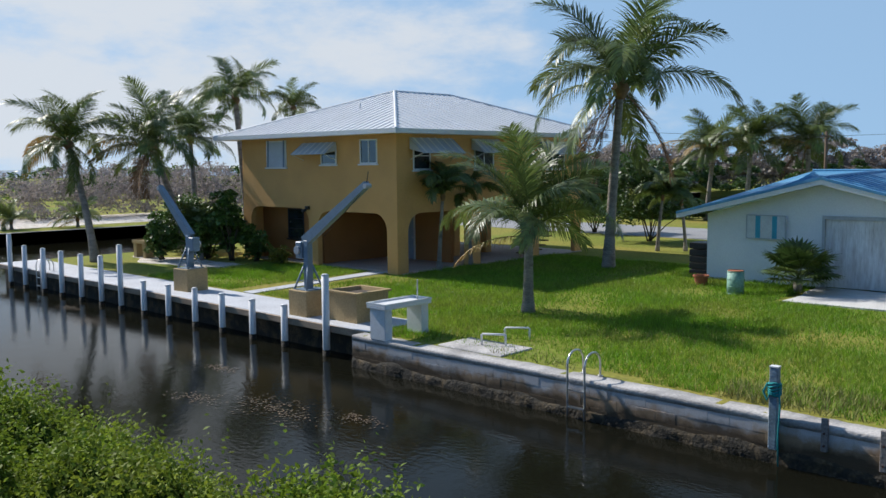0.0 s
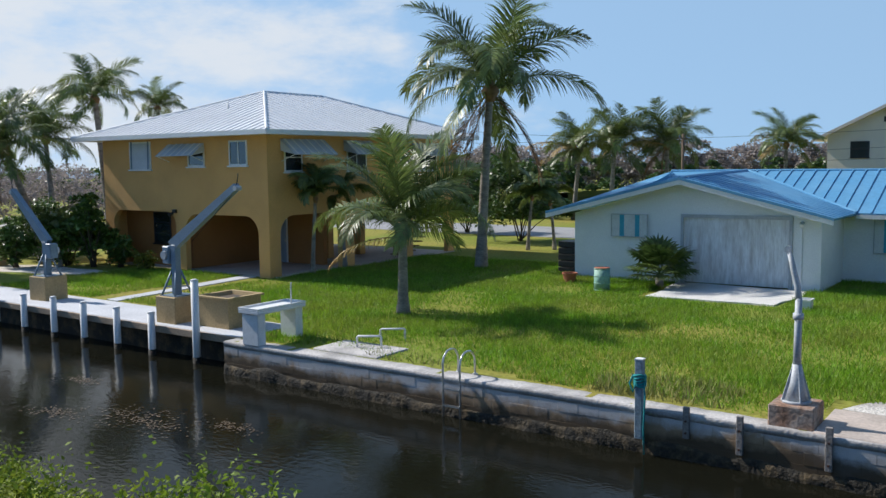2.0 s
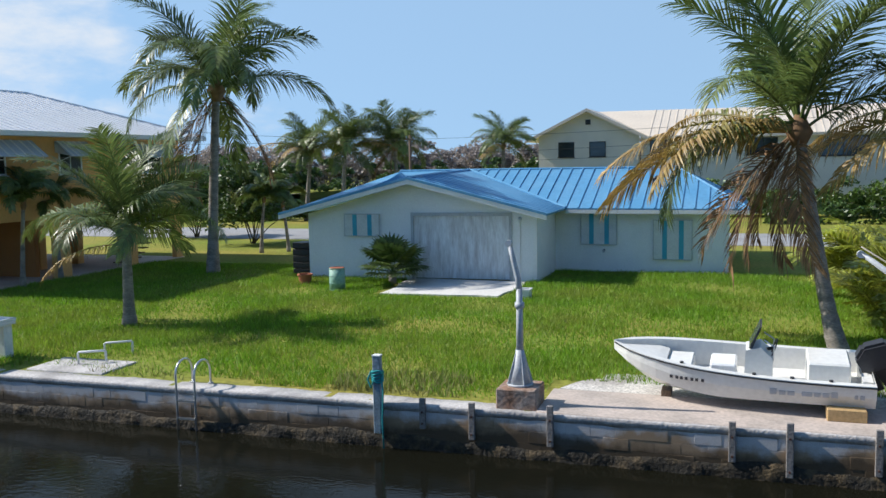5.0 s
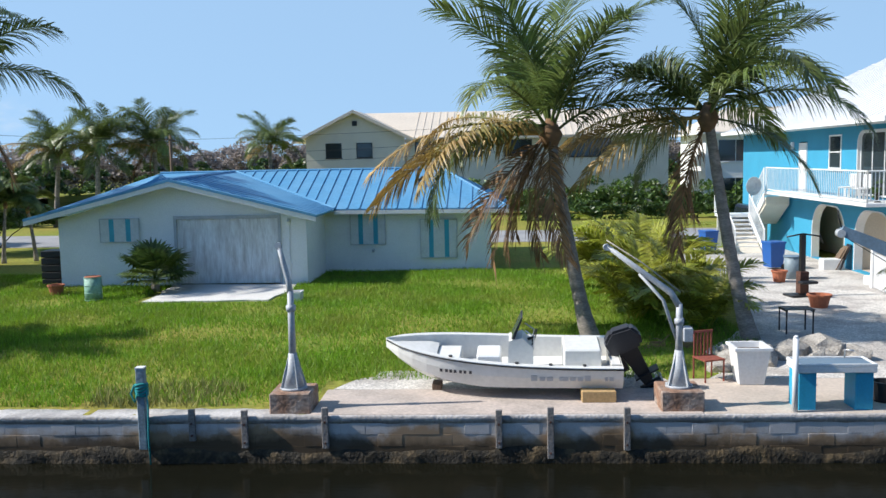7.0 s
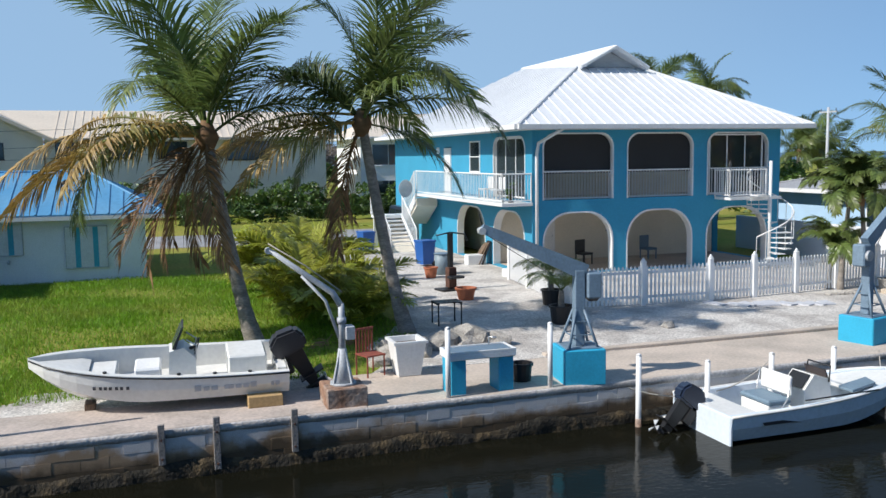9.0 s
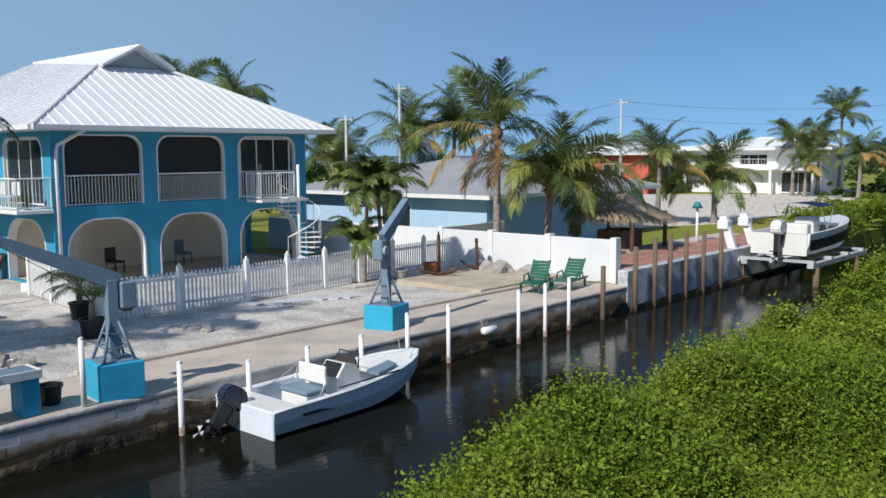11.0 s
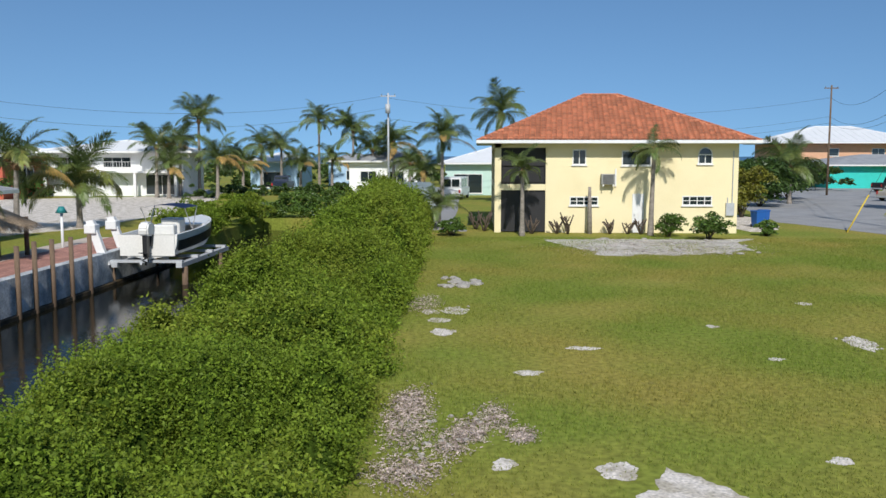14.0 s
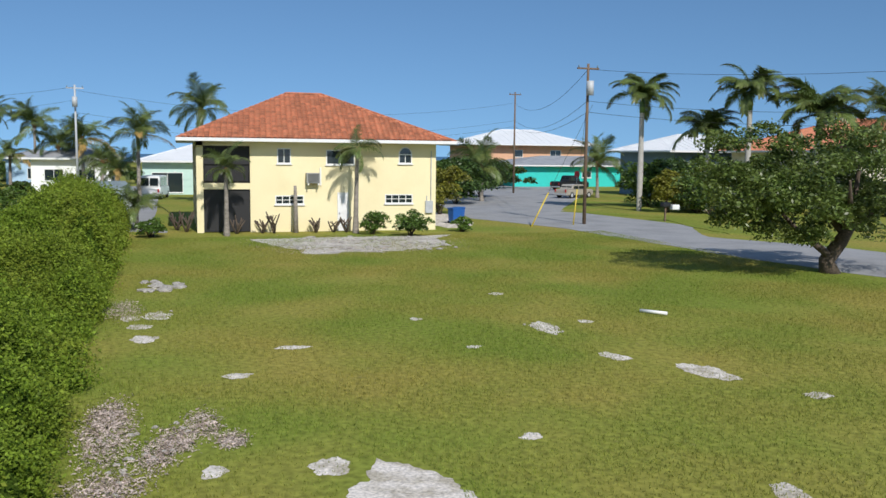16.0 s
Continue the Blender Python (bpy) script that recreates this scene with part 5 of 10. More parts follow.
def yellow_house():
    h = thing("yellow_house", "pale yellow two-storey house with a terracotta tile hip roof", "house")
    x0, x1, y0, y1, zt = 49.7, 61.0, -14.45, -0.95, 5.0
    bm = bmesh.new()
    holes = [(-6.04, -5.27, 3.8, 4.66), (-9.64, -8.0, 3.76, 4.6), (-13.0, -12.2, 3.85, 4.45), (-6.75, -5.15, 1.53, 2.04), (-13.05, -11.4, 1.55, 2.09), (-9.28, -8.64, 0.0, 2.2)]
    wall(bm, "x", x0, 0.25, y0, -3.8, 0, zt, holes)
    wall(bm, "y", y0, 0.25, x0 + 0.25, x1, 0, zt)
    wall(bm, "x", x1 - 0.25, 0.25, y0 + 0.25, y1, 0, zt)
    wall(bm, "y", -4.05, 0.25, x0 + 0.25, x1 - 0.25, 0, zt)
    part("wall", bm, YELLOW, h)
    # screened two-level porch on the canal side
    bm = bmesh.new()
    for x in (x0, x0 + 3.5, x0 + 7.1, x1 - 0.36):
        box(bm, x, y1 - 0.36, 0, x + 0.36, y1, zt)
    box(bm, x0 + 0.02, -3.798, 2.38, x1 - 0.26, y1 - 0.02, 2.72)
    box(bm, x0, -3.798, zt - 0.25, x1, y1, zt)
    part("porch_frame", bm, YELLOW, h)
    for z0, z1 in ((0.05, 2.38), (2.72, zt - 0.25)):
        part("screen", box(bmesh.new(), x0 + 0.12, -3.79, z0, x0 + 0.13, y1 - 0.36, z1), SCREEN, h)
        for x in (x0 + 0.36, x0 + 3.86, x0 + 7.46):
            part("screen", box(bmesh.new(), x, y1 - 0.14, z0, x + 3.1, y1 - 0.13, z1), SCREEN, h)
    railing(h, (x0 + 0.08, -3.75), (x0 + 0.08, y1 - 0.4), 2.74, 1.0, 0.14, mat=BLACK)
    window(h, "x", x0, -1, -6.04, -5.27, 3.8, 4.66, 2, 1)
    window(h, "x", x0, -1, -9.64, -8.0, 3.76, 4.6, 2, 1)
    window(h, "x", x0, -1, -13.0, -12.2, 3.85, 4.40, 2, 1, arch=True)
    window(h, "x", x0, -1, -6.75, -5.15, 1.53, 2.04, 4, 2)
    window(h, "x", x0, -1, -13.05, -11.4, 1.55, 2.09, 4, 2)
    door(h, "x", x0, -1, -9.28, -8.64, 0.02, 2.2, WHITE)
    # air conditioner on brackets
    ac = new("air_conditioner")
    ac.parent = h
    part("case", box(bmesh.new(), x0 - 0.42, -7.6, 2.72, x0 - 0.05, -6.85, 3.3, 0.02), surf("grey_unit", (0.30, 0.30, 0.28), rough=0.6, var=0.15), ac)
    bm = bmesh.new()
    for i in range(9):
        box(bm, x0 - 0.435, -7.52, 2.78 + 0.055 * i, x0 - 0.421, -6.93, 2.80 + 0.055 * i)
    part("grille", bm, BLACK, ac)
    bm = bmesh.new()
    for y in (-7.5, -6.95):
        box(bm, x0 - 0.5, y - 0.03, 2.62, x0, y + 0.03, 2.72)
    box(bm, x0 - 0.1, -7.72, 2.6, x0 - 0.002, -7.64, 3.6)
    part("bracket", bm, WHITE, ac)
    bm = bmesh.new()
    for y in (-13.9, -14.15):
        tube(bm, (x0 - 0.04, y, 1.2), (x0 - 0.04, y, 4.6 if y < -14 else 2.0), 0.03, n=6)
    box(bm, x0 - 0.14, -14.25, 1.0, x0 - 0.002, -13.8, 1.7)
    part("meter_box", bm, GALV, h)
    tiled_roof(h, 48.8, -15.4, 62.0, 0.05, 5.15, (55.4, -8.6, 55.4, -6.5, 8.05))
    return h


def simple_house(name, label, x0, y0, x1, y1, zt, wall_mat, roof_mat, ridge, over=0.7, wins=(), seam=0.0, z0=0.0, kind_roof="hip"):
    """A house of the neighbourhood: walls, hip roof, and windows (plane, out, u0, u1, z0, z1, columns)."""
    h = thing(name, label, "house")
    bm = bmesh.new()
    t = 0.25
    for pl, at, a, b in (("y", y0, x0, x1), ("y", y1 - t, x0, x1), ("x", x0, y0 + t, y1 - t), ("x", x1 - t, y0 + t, y1 - t)):
        out = -1 if at in (x0, y0) else 1
        wall(bm, pl, at, t, a, b, z0, zt, [w[2:6] for w in wins if w[0] == pl and w[1] == out])
    part("wall", bm, wall_mat, h)
    for pl, out, a, b, c, d, cols in wins:
        at = {("y", -1): y0, ("y", 1): y1, ("x", -1): x0, ("x", 1): x1}[(pl, out)]
        window(h, pl, at, out, a, b, c, d, cols, 1)
    hip_roof(h, x0 - over, y0 - over, x1 + over, y1 + over, zt + 0.1, ridge, roof_mat, seam)
    return h


def beige_house():
    h = thing("beige_house", "beige stucco two-storey house with a pale metal gable roof", "house")
    bm = bmesh.new()
    win = [(-13.4, -12.1, 4.55, 5.75), (-10.9, -9.6, 4.55, 5.75)]
    wall(bm, "y", 71.0, 0.3, -15.0, -7.0, 0, 6.2, win)
    prism(bm, [(-15.0, 71.0, 6.2), (-7.0, 71.0, 6.2), (-11.0, 71.0, 8.15)], (0, 0.3, 0))
    wall(bm, "y", 71.4, 0.3, -6.9, 14.0, 0, 6.2, [(-6.2, -4.8, 4.5, 5.75), (-3.0, -0.8, 4.5, 5.75), (1.0, 3.2, 4.5, 5.75), (6.0, 9.5, 4.3, 5.75)])
    wall(bm, "x", -15.0, 0.3, 71.3, 82, 0, 6.2)
    wall(bm, "x", 13.7, 0.3, 71.7, 82, 0, 6.2)
    part("wall", bm, BEIGE, h)
    for a, b, c, d in win:
        window(h, "y", 71.0, -1, a, b, c, d, 1, 2, BLACK)
    for a, b, c, d in ((-6.2, -4.8, 4.5, 5.75), (-3.0, -0.8, 4.5, 5.75), (1.0, 3.2, 4.5, 5.75), (6.0, 9.5, 4.3, 5.75)):
        window(h, "y", 71.4, -1, a, b, c, d, 2, 1, BLACK)
    ro = new("roof")
    ro.parent = h
    bm, sm = bmesh.new(), bmesh.new()
    A0, A1, P0, P1, B0 = Vector((-16.0, 70.2, 5.9)), Vector((-16.0, 82, 5.9)), Vector((-11.0, 70.2, 8.35)), Vector((-11.0, 77, 8.4)), Vector((-6.2, 70.2, 6.0))
    E0, E1, R1 = Vector((-6.2, 70.6, 6.05)), Vector((14.8, 70.6, 6.05)), Vector((13.5, 77, 8.3))
    slab(bm, (A0, P0, P1, A1), 0.1)
    slab(bm, (P0, B0, P1), 0.1)
    slab(bm, (E0, E1, R1, P1), 0.1)
    slab(bm, (E1, Vector((14.8, 83, 6.05)), R1), 0.1)
    seams(sm, E0, E1, P1, R1, 0.6, 0.03)
    part("sheet", bm, BEIGE_METAL, ro)
    part("seam", sm, BEIGE_METAL, ro)
    bm = bmesh.new()
    for a, b in ((A0, P0), (P0, B0)):
        prism(bm, [a, b, b - Vector((0, 0, 0.25)), a - Vector((0, 0, 0.25))], (0, -0.05, 0))
    prism(bm, [E0, E1, E1 - Vector((0, 0, 0.2)), E0 - Vector((0, 0, 0.2))], (0, -0.05, 0))
    part("fascia", bm, BEIGE_METAL, ro)
    part("gable_vent", box(bmesh.new(), -11.2, 70.95, 7.1, -10.8, 70.998, 7.5), BLACK, h)
    return h


orange_house()
white_house()
blue_house()
yellow_house()
beige_house()
simple_house("white_villa", "white two-storey house with dark screened porches", 18.0, 76.0, 32.0, 86.0, 6.0, WHITE_WALL, BEIGE_METAL, (21, 81, 29, 81, 8.3), 0.8, (("y", -1, 19.0, 23.5, 3.6, 5.5, 3), ("y", -1, 25.0, 30.5, 3.6, 5.5, 3), ("y", -1, 19.0, 22.0, 0.4, 2.3, 2), ("y", -1, 25, 28.0, 0.4, 2.3, 2)))
simple_house("grey_roofed_house", "light blue single-storey house with a grey shingle hip roof", 30.2, 24.4, 44.0, 37.0, 2.45, SKYBLUE, SHINGLE, (36, 31, 39, 31, 4.15), 0.7, (("x", -1, 29.0, 31.0, 0.9, 2.0, 2),))
simple_house("coral_house", "coral red single-storey house with a pale metal roof", 84, 46, 100, 58, 4.2, CORAL, WHITE_METAL, (89, 52, 95, 52, 5.6), 1.0, (("x", -1, 49, 51.5, 1.6, 3.2, 2), ("x", -1, 54, 56, 1.6, 3.2, 2), ("y", -1, 87, 90, 1.6, 3.2, 2)))
simple_house("white_stilt_house", "white house over an open ground floor, flat metal roof", 92, 31, 99, 45.5, 4.6, WHITE_WALL, WHITE_METAL, (95, 38, 96, 38, 5.9), 1.4, (("x", -1, 31.5, 35.0, 0.15, 2.3, 2), ("x", -1, 36.5, 39.5, 3.0, 4.1, 3), ("x", -1, 41, 44.5, 3.0, 4.1, 3)))
stilt = bpy.data.objects["white_stilt_house"]
part("balcony", box(bmesh.new(), 90.4, 31.0, 2.45, 91.99, 45.4, 2.62, 0.02), WHITE, stilt)
railing(stilt, (90.5, 31.1), (90.5, 45.3), 2.62, 1.0, 0.3)
for y in (31.3, 35.6, 40.4, 45.1):
    part("column", box(bmesh.new(), 90.45, y - 0.15, 0, 90.75, y + 0.15, 2.45, 0.02), WHITE, stilt)
simple_house("small_white_house", "small white cottage with an open garage", 112, 23.0, 122, 29.0, 3.4, SKYBLUE, WHITE_METAL, (115, 26, 119, 26, 4.6), 0.6, (("x", -1, 25.0, 27.4, 0.2, 2.2, 1),))
simple_house("pale_cottage", "pale blue cottage behind palms", 124, 15.0, 136, 21.0, 3.4, SKYBLUE, SHINGLE, (128, 18, 132, 18, 4.6), 0.6, (("x", -1, 17, 18.5, 0.8, 2.2, 2),))
simple_house("white_bungalow", "white bungalow with dark windows", 96, 6.5, 108, 14.0, 3.6, WHITE_WALL, SHINGLE, (100, 10, 104, 10, 4.9), 0.7, (("x", -1, 8.0, 9.6, 1.4, 2.6, 2), ("x", -1, 11, 12.8, 1.4, 2.6, 2)))
simple_house("mint_house", "mint stucco single-storey house with a garage", 96, -6.5, 112, 3.5, 3.4, MINT, WHITE_METAL, (101, -1.5, 107, -1.5, 5.2), 0.8, (("x", -1, -0.5, 2.6, 0.2, 2.3, 2), ("x", -1, 0.3, 0.31, 2.4, 2.41, 1)))
simple_house("aqua_house", "bright aqua single-storey house with a dark shingle roof", 118, -68.0, 132, -46.0, 3.0, AQUA, SHINGLE, (125, -61, 125, -53, 4.4), 1.0, (("x", -1, -58.0, -56.5, 1.3, 2.2, 2), ("x", -1, -65, -63, 0.2, 2.2, 2)))
simple_house("salmon_house", "salmon stucco two-storey house with a white metal hip roof", 140, -68, 156, -48.0, 6.2, SALMON, WHITE_METAL, (148, -61, 148, -55, 9.0), 1.6, (("x", -1, -56, -54.5, 4.2, 5.4, 1), ("x", -1, -63, -61, 4.2, 5.4, 2)), 1.2)
simple_house("slate_house", "slate blue two-storey house with a white metal roof", 84, -62.0, 96, -51.0, 5.0, SLATE, WHITE_METAL, (90, -58, 90, -55, 7.0), 1.2, (("x", -1, -55, -54, 3.4, 4.4, 1), ("x", -1, -60, -58.5, 3.4, 4.4, 2)), 0.8)
tile_house = thing("tile_roofed_house", "cream house with an orange tile roof behind trees", "house")
bm = bmesh.new()
for pl, at, a, b in (("x", 62, -74, -54), ("y", -54.25, 62.25, 78), ("y", -74, 62.25, 78)):
    wall(bm, pl, at, 0.25, a, b, 0, 5.0)
part("wall", bm, CREAM, tile_house)
tiled_roof(tile_house, 60.8, -75.2, 79.5, -52.8, 5.1, (70, -67, 70, -61, 8.2), 0.6, 0.5)
window(tile_house, "x", 62, -1, -60, -58.5, 3.4, 4.6, 2, 1)
window(tile_house, "x", 62, -1, -66, -64.5, 3.4, 4.6, 2, 1)

# ---- palms, trees, hedges, grass ----
def frond_mesh(name, ln, rise, droop, mat, seed, hang=0.35, pairs=84, leaf=0.30, thin=0.66, missing=0.08):
    """A feather frond from the origin along +x: a midrib that arches over, with two rows of narrow leaflets that bend down under their weight."""
    rng = random.Random(seed)
    bm = bmesh.new()
    n = 16
    pts, tans = [Vector((0, 0, 0))], []
    side_bend = rng.uniform(-0.45, 0.45)
    for i in range(n):
        s = (i + 0.5) / n
        el_ = rise - droop * s ** 1.5
        t = Vector((math.cos(el_) * math.cos(side_bend * s), math.cos(el_) * math.sin(side_bend * s), math.sin(el_)))
        tans.append(t)
        pts.append(pts[-1] + t * ln / n)
    tans.append(tans[-1])
    pipe(bm, pts, 0.02, 4, [0.034 * ln / 3.2 * (1 - 0.88 * i / n) for i in range(n + 1)])
    sd0 = Vector((0, 1, 0))
    for i in range(pairs):
        for sgn in (1, -1):
            if rng.random() < missing:
                continue
            s = min(0.995, 0.13 + 0.87 * (i + 0.5 + rng.uniform(-0.4, 0.4)) / pairs)
            k = min(n - 1, int(s * n))
            p = pts[k].lerp(pts[k + 1], s * n - k)
            t = tans[k]
            sd = (sd0 - t * sd0.dot(t)).normalized()
            upv = t.cross(sd)
            if upv.z < 0:
                upv = -upv
            L = ln * leaf * (0.3 + 0.7 * math.sin(math.pi * (0.16 + 0.80 * s)) ** 0.8) * rng.uniform(0.72, 1.12)
            d = (sd * sgn + t * (0.45 + 1.0 * s + rng.uniform(-0.22, 0.22)) + upv * rng.uniform(0.1, 0.45)).normalized()
            h = hang * rng.uniform(0.6, 1.35)
            w = 0.021 * ln / 3.2 * thin
            across = (t - d * t.dot(d)).normalized()
            at, ring = p, [[bm.verts.new(p + across * w * 0.7), bm.verts.new(p - across * w * 0.7)]]
            for q, half in ((0.10, 1.25), (0.55, 0.9), (1.25, 0.0)):
                at = at + (d + Vector((0, 0, -h * q))).normalized() * L / 3
                ring.append([bm.verts.new(at + across * w * half), bm.verts.new(at - across * w * half)] if half else [bm.verts.new(at)])
            for a, b in zip(ring, ring[1:]):
                bm.faces.new((a[0], a[1], b[1], b[0]) if len(b) == 2 else (a[0], a[1], b[0]))
    me = bpy.data.meshes.new(name)
    bm.to_mesh(me)
    bm.free()
    me.materials.append(mat)
    return me


FR = {"up": [frond_mesh("frond", 3.6, 1.38, 1.15, FROND, 40 + i, 0.45, leaf=0.29) for i in range(4)],
      "mid": [frond_mesh("frond", 3.5, 0.95, 1.75, FROND, 50 + i, 0.9, leaf=0.30) for i in range(4)],
      "low": [frond_mesh("frond", 3.4, 0.38, 1.55, FROND, 60 + i, 1.5, leaf=0.29) for i in range(4)],
      "hang": [frond_mesh("frond", 3.0, -0.35, 1.05, FROND, 70 + i, 1.6, leaf=0.28) for i in range(3)],
      "gold": [frond_mesh("frond", 4.1, 0.12, 1.0, FROND_GOLD, 80 + i, 1.7, missing=0.2, leaf=0.22) for i in range(3)],
      "royal": [frond_mesh("frond", 3.0, 0.9, 1.6, FROND, 30 + i, 0.7, pairs=84, leaf=0.30, thin=1.2, missing=0.0) for i in range(3)],
      "areca": [frond_mesh("frond", 2.3, 1.25, 1.5, ARECA, 95 + i, 0.5, pairs=44, leaf=0.26, thin=1.5) for i in range(3)],
      "slim": [frond_mesh("frond", 3.2, 1.1, 2.0, FROND, 36 + i, 0.8, pairs=64, leaf=0.27, thin=1.5, missing=0.0) for i in range(3)],
      "lime": [frond_mesh("frond", 3.4, 0.62, 1.75, FROND_LIME, 20 + i, 1.3, leaf=0.29) for i in range(3)],
      "dead": [frond_mesh("frond", 3.0, -1.0, 0.6, FROND_DEAD, 90 + i, 1.3, missing=0.25) for i in range(3)]}


def palm(at, top, size=1.0, mix=(6, 9, 7, 3), gold=0, dead=0, r=0.15, seed=1, label="", royal=False, lean_bias=None, bow=0.3, name="coconut_palm", rings=True, squash=1.0, only="", lime=0):
    """A palm: ringed, bending trunk from the ground up to top, and a crown of separate fronds."""
    rng = random.Random(seed)
    base, top = Vector(at), Vector(top)
    ob = thing(name, label or "tall coconut palm with ragged green fronds", "palm tree", base)
    bm = bmesh.new()
    n = max(8, int((top - base).length / 0.16))
    pts, rad = [], []
    off = Vector((top.x - base.x, top.y - base.y, 0))
    for i in range(n + 1):
        f = i / n
        c = Vector((0, 0, (top.z - base.z) * f)) + off * (f ** (1 + bow))
        pts.append(c)
        k = r * (1.45 - 0.35 * min(1, f * 5) - 0.38 * f)
        if royal:
            k = r * (1.0 + 0.25 * math.sin(math.pi * min(1, f * 1.4)))
        rad.append(k * (1.06 if i % 2 and rings else 1.0))
    pts[0].z -= 0.1
    pipe(bm, pts, r, 10, rad)
    part("trunk", bm, ROYAL if royal else TRUNK, ob)
    head = pts[-1]
    bm = bmesh.new()
    if royal:
        pipe(bm, [head - Vector((0, 0, 0.1)), head + Vector((0, 0, 0.5)), head + Vector((0, 0, 1.2 * size))], 0.2, 10, [r * 1.05, r * 1.15, r * 0.5])
        head = head + Vector((0, 0, 1.1 * size))
        part("crownshaft", bm, SHAFT, ob)
    else:
        pipe(bm, [head - Vector((0, 0, 0.35 * size)), head - Vector((0, 0, 0.05)), head + Vector((0, 0, 0.3 * size))], 0.2, 9, [r * 0.8, r * 1.7 * size ** 0.5, r * 0.6])
        part("boot", bm, FROND_DEAD, ob)
    k, order = 0, []
    for kind, cnt in zip(("up", "mid", "low", "hang", "gold", "dead", "lime"), (*mix, gold, dead, lime)):
        order += [(kind, j, cnt) for j in range(cnt)]
    start = rng.random() * 6.28
    for kind, j, cnt in order:
        az_ = start + 2 * math.pi * (j + rng.uniform(-0.3, 0.3)) / max(cnt, 1) + k * 0.7
        if kind in ("gold", "dead") and lean_bias is not None:
            az_ = lean_bias + rng.uniform(-0.9, 0.9)
        fr = new("frond", rng.choice(FR[only or kind]))
        fr.parent = ob
        s = size * rng.uniform(0.85, 1.12)
        fr.matrix_local = Matrix.Translation(head + Vector((0, 0, rng.uniform(-0.1, 0.15)))) @ Euler((rng.uniform(-0.6, 0.6), (rng.uniform(-0.25, 0.3) if not only else {"up": -0.45, "mid": 0.0, "low": 0.45, "hang": 0.8}.get(kind, 0.0) + rng.uniform(-0.1, 0.1)), az_)).to_matrix().to_4x4() @ Matrix.Diagonal((s, s, s * squash, 1))
        if kind == "dead":
            tagged(fr, "dry brown hanging frond")
        elif kind == "gold":
            tagged(fr, "yellowing frond")
        k += 1
    return ob


young = palm((-15.9, 20.3, 0), (-15.95, 20.4, 2.45), 0.92, (9, 7, 2, 0), r=0.15, seed=2, label="young coconut palm with one bent yellow frond on the lawn", lean_bias=3.6)
bent = new("frond", FR["gold"][0])
bent.parent = young
bent.matrix_local = Matrix.Translation((-0.05, 0.1, 2.25)) @ Euler((0, 0.1, 3.9)).to_matrix().to_4x4() @ Matrix.Scale(0.6, 4)
tagged(bent, "yellowing frond bent down to the grass")
palm((-20.2, 31.2, 0), (-19.7, 31.2, 7.4), 1.38, (5, 8, 6, 3), dead=3, r=0.2, seed=3, label="tall coconut palm with a pale slim trunk")
palm((2.3, 20.5, 0), (1.35, 20.6, 4.9), 1.12, (9, 4, 1, 0), gold=6, dead=6, r=0.16, seed=4, label="leaning coconut palm with golden and dead hanging fronds", lean_bias=3.3, bow=-0.25)
palm((6.0, 20.6, 0), (4.95, 20.7, 5.2), 1.05, (6, 7, 3, 2), gold=3, dead=2, r=0.15, seed=5, label="leaning coconut palm with a curved grey trunk", lean_bias=2.8, bow=-0.25)
palm((-39.9, 18.4, 0), (-41.2, 18.0, 5.5), 0.86, (6, 8, 6, 3), gold=3, r=0.17, seed=6, label="coconut palm leaning over the dock's end", lean_bias=3.4)
palm((-38.6, 22.4, 0), (-39.9, 21.5, 5.4), 0.90, (6, 8, 6, 3), gold=3, dead=3, r=0.17, seed=7, label="coconut palm with drooping yellow fronds", lean_bias=4.2)
palm((-39.5, 26.6, 0), (-40.4, 26.6, 7.9), 0.85, (5, 8, 6, 2), r=0.18, seed=8)
palm((-52.0, 31.0, 0), (-52.5, 31.0, 6.2), 0.95, (6, 8, 6, 2), r=0.18, seed=9)
palm((-47.0, 36.0, 0), (-47.9, 36.0, 8.2), 0.66, (6, 8, 5, 1), r=0.17, seed=10)
for x, y in ((-66.0, 24.4), (-64.6, 28.6)):
    palm((x, y, 0), (x, y, 0.6), 0.6, (6, 6, 2, 0), gold=2, r=0.12, seed=11 + int(y), lean_bias=4, label="small young palm on the sandy lot", name="small_palm")
palm((-31.5, 62.0, 0), (-31.0, 62.0, 5.4), 1.05, (7, 9, 6, 3), gold=3, r=0.18, seed=11, lean_bias=4)
palm((-27.5, 60.0, 0), (-27.2, 60.0, 5.8), 1.05, (7, 9, 6, 3), r=0.18, seed=12)
palm((-24.0, 62.0, 0), (-24.0, 62.0, 5.6), 1.05, (7, 9, 6, 3), gold=2, dead=2, r=0.18, seed=13, lean_bias=4)
palm((-16.2, 64.0, 0), (-16.2, 64.0, 5.5), 0.85, (6, 8, 7, 2), gold=1, r=0.16, seed=14, lean_bias=4)
palm((26.6, 21.0, 0), (26.9, 21.2, 5.2), 0.92, (8, 4, 2, 0), gold=2, dead=2, r=0.15, seed=15, lean_bias=3.4, label="coconut palm with long golden lower fronds")
palm((28.4, 20.0, 0), (28.2, 19.6, 3.0), 1.12, (7, 4, 2, 0), lime=13, r=0.16, seed=16, lean_bias=4.5, label="coconut palm drooping over the white garden wall")
palm((48.3, 25.8, 0), (48.2, 25.6, 3.8), 0.92, (5, 7, 3, 1), lime=4, gold=1, r=0.16, seed=17, lean_bias=4)
palm((51.4, 23.6, 0), (51.3, 23.6, 2.4), 1.0, (7, 6, 3, 0), lime=5, r=0.17, seed=18, lean_bias=4)
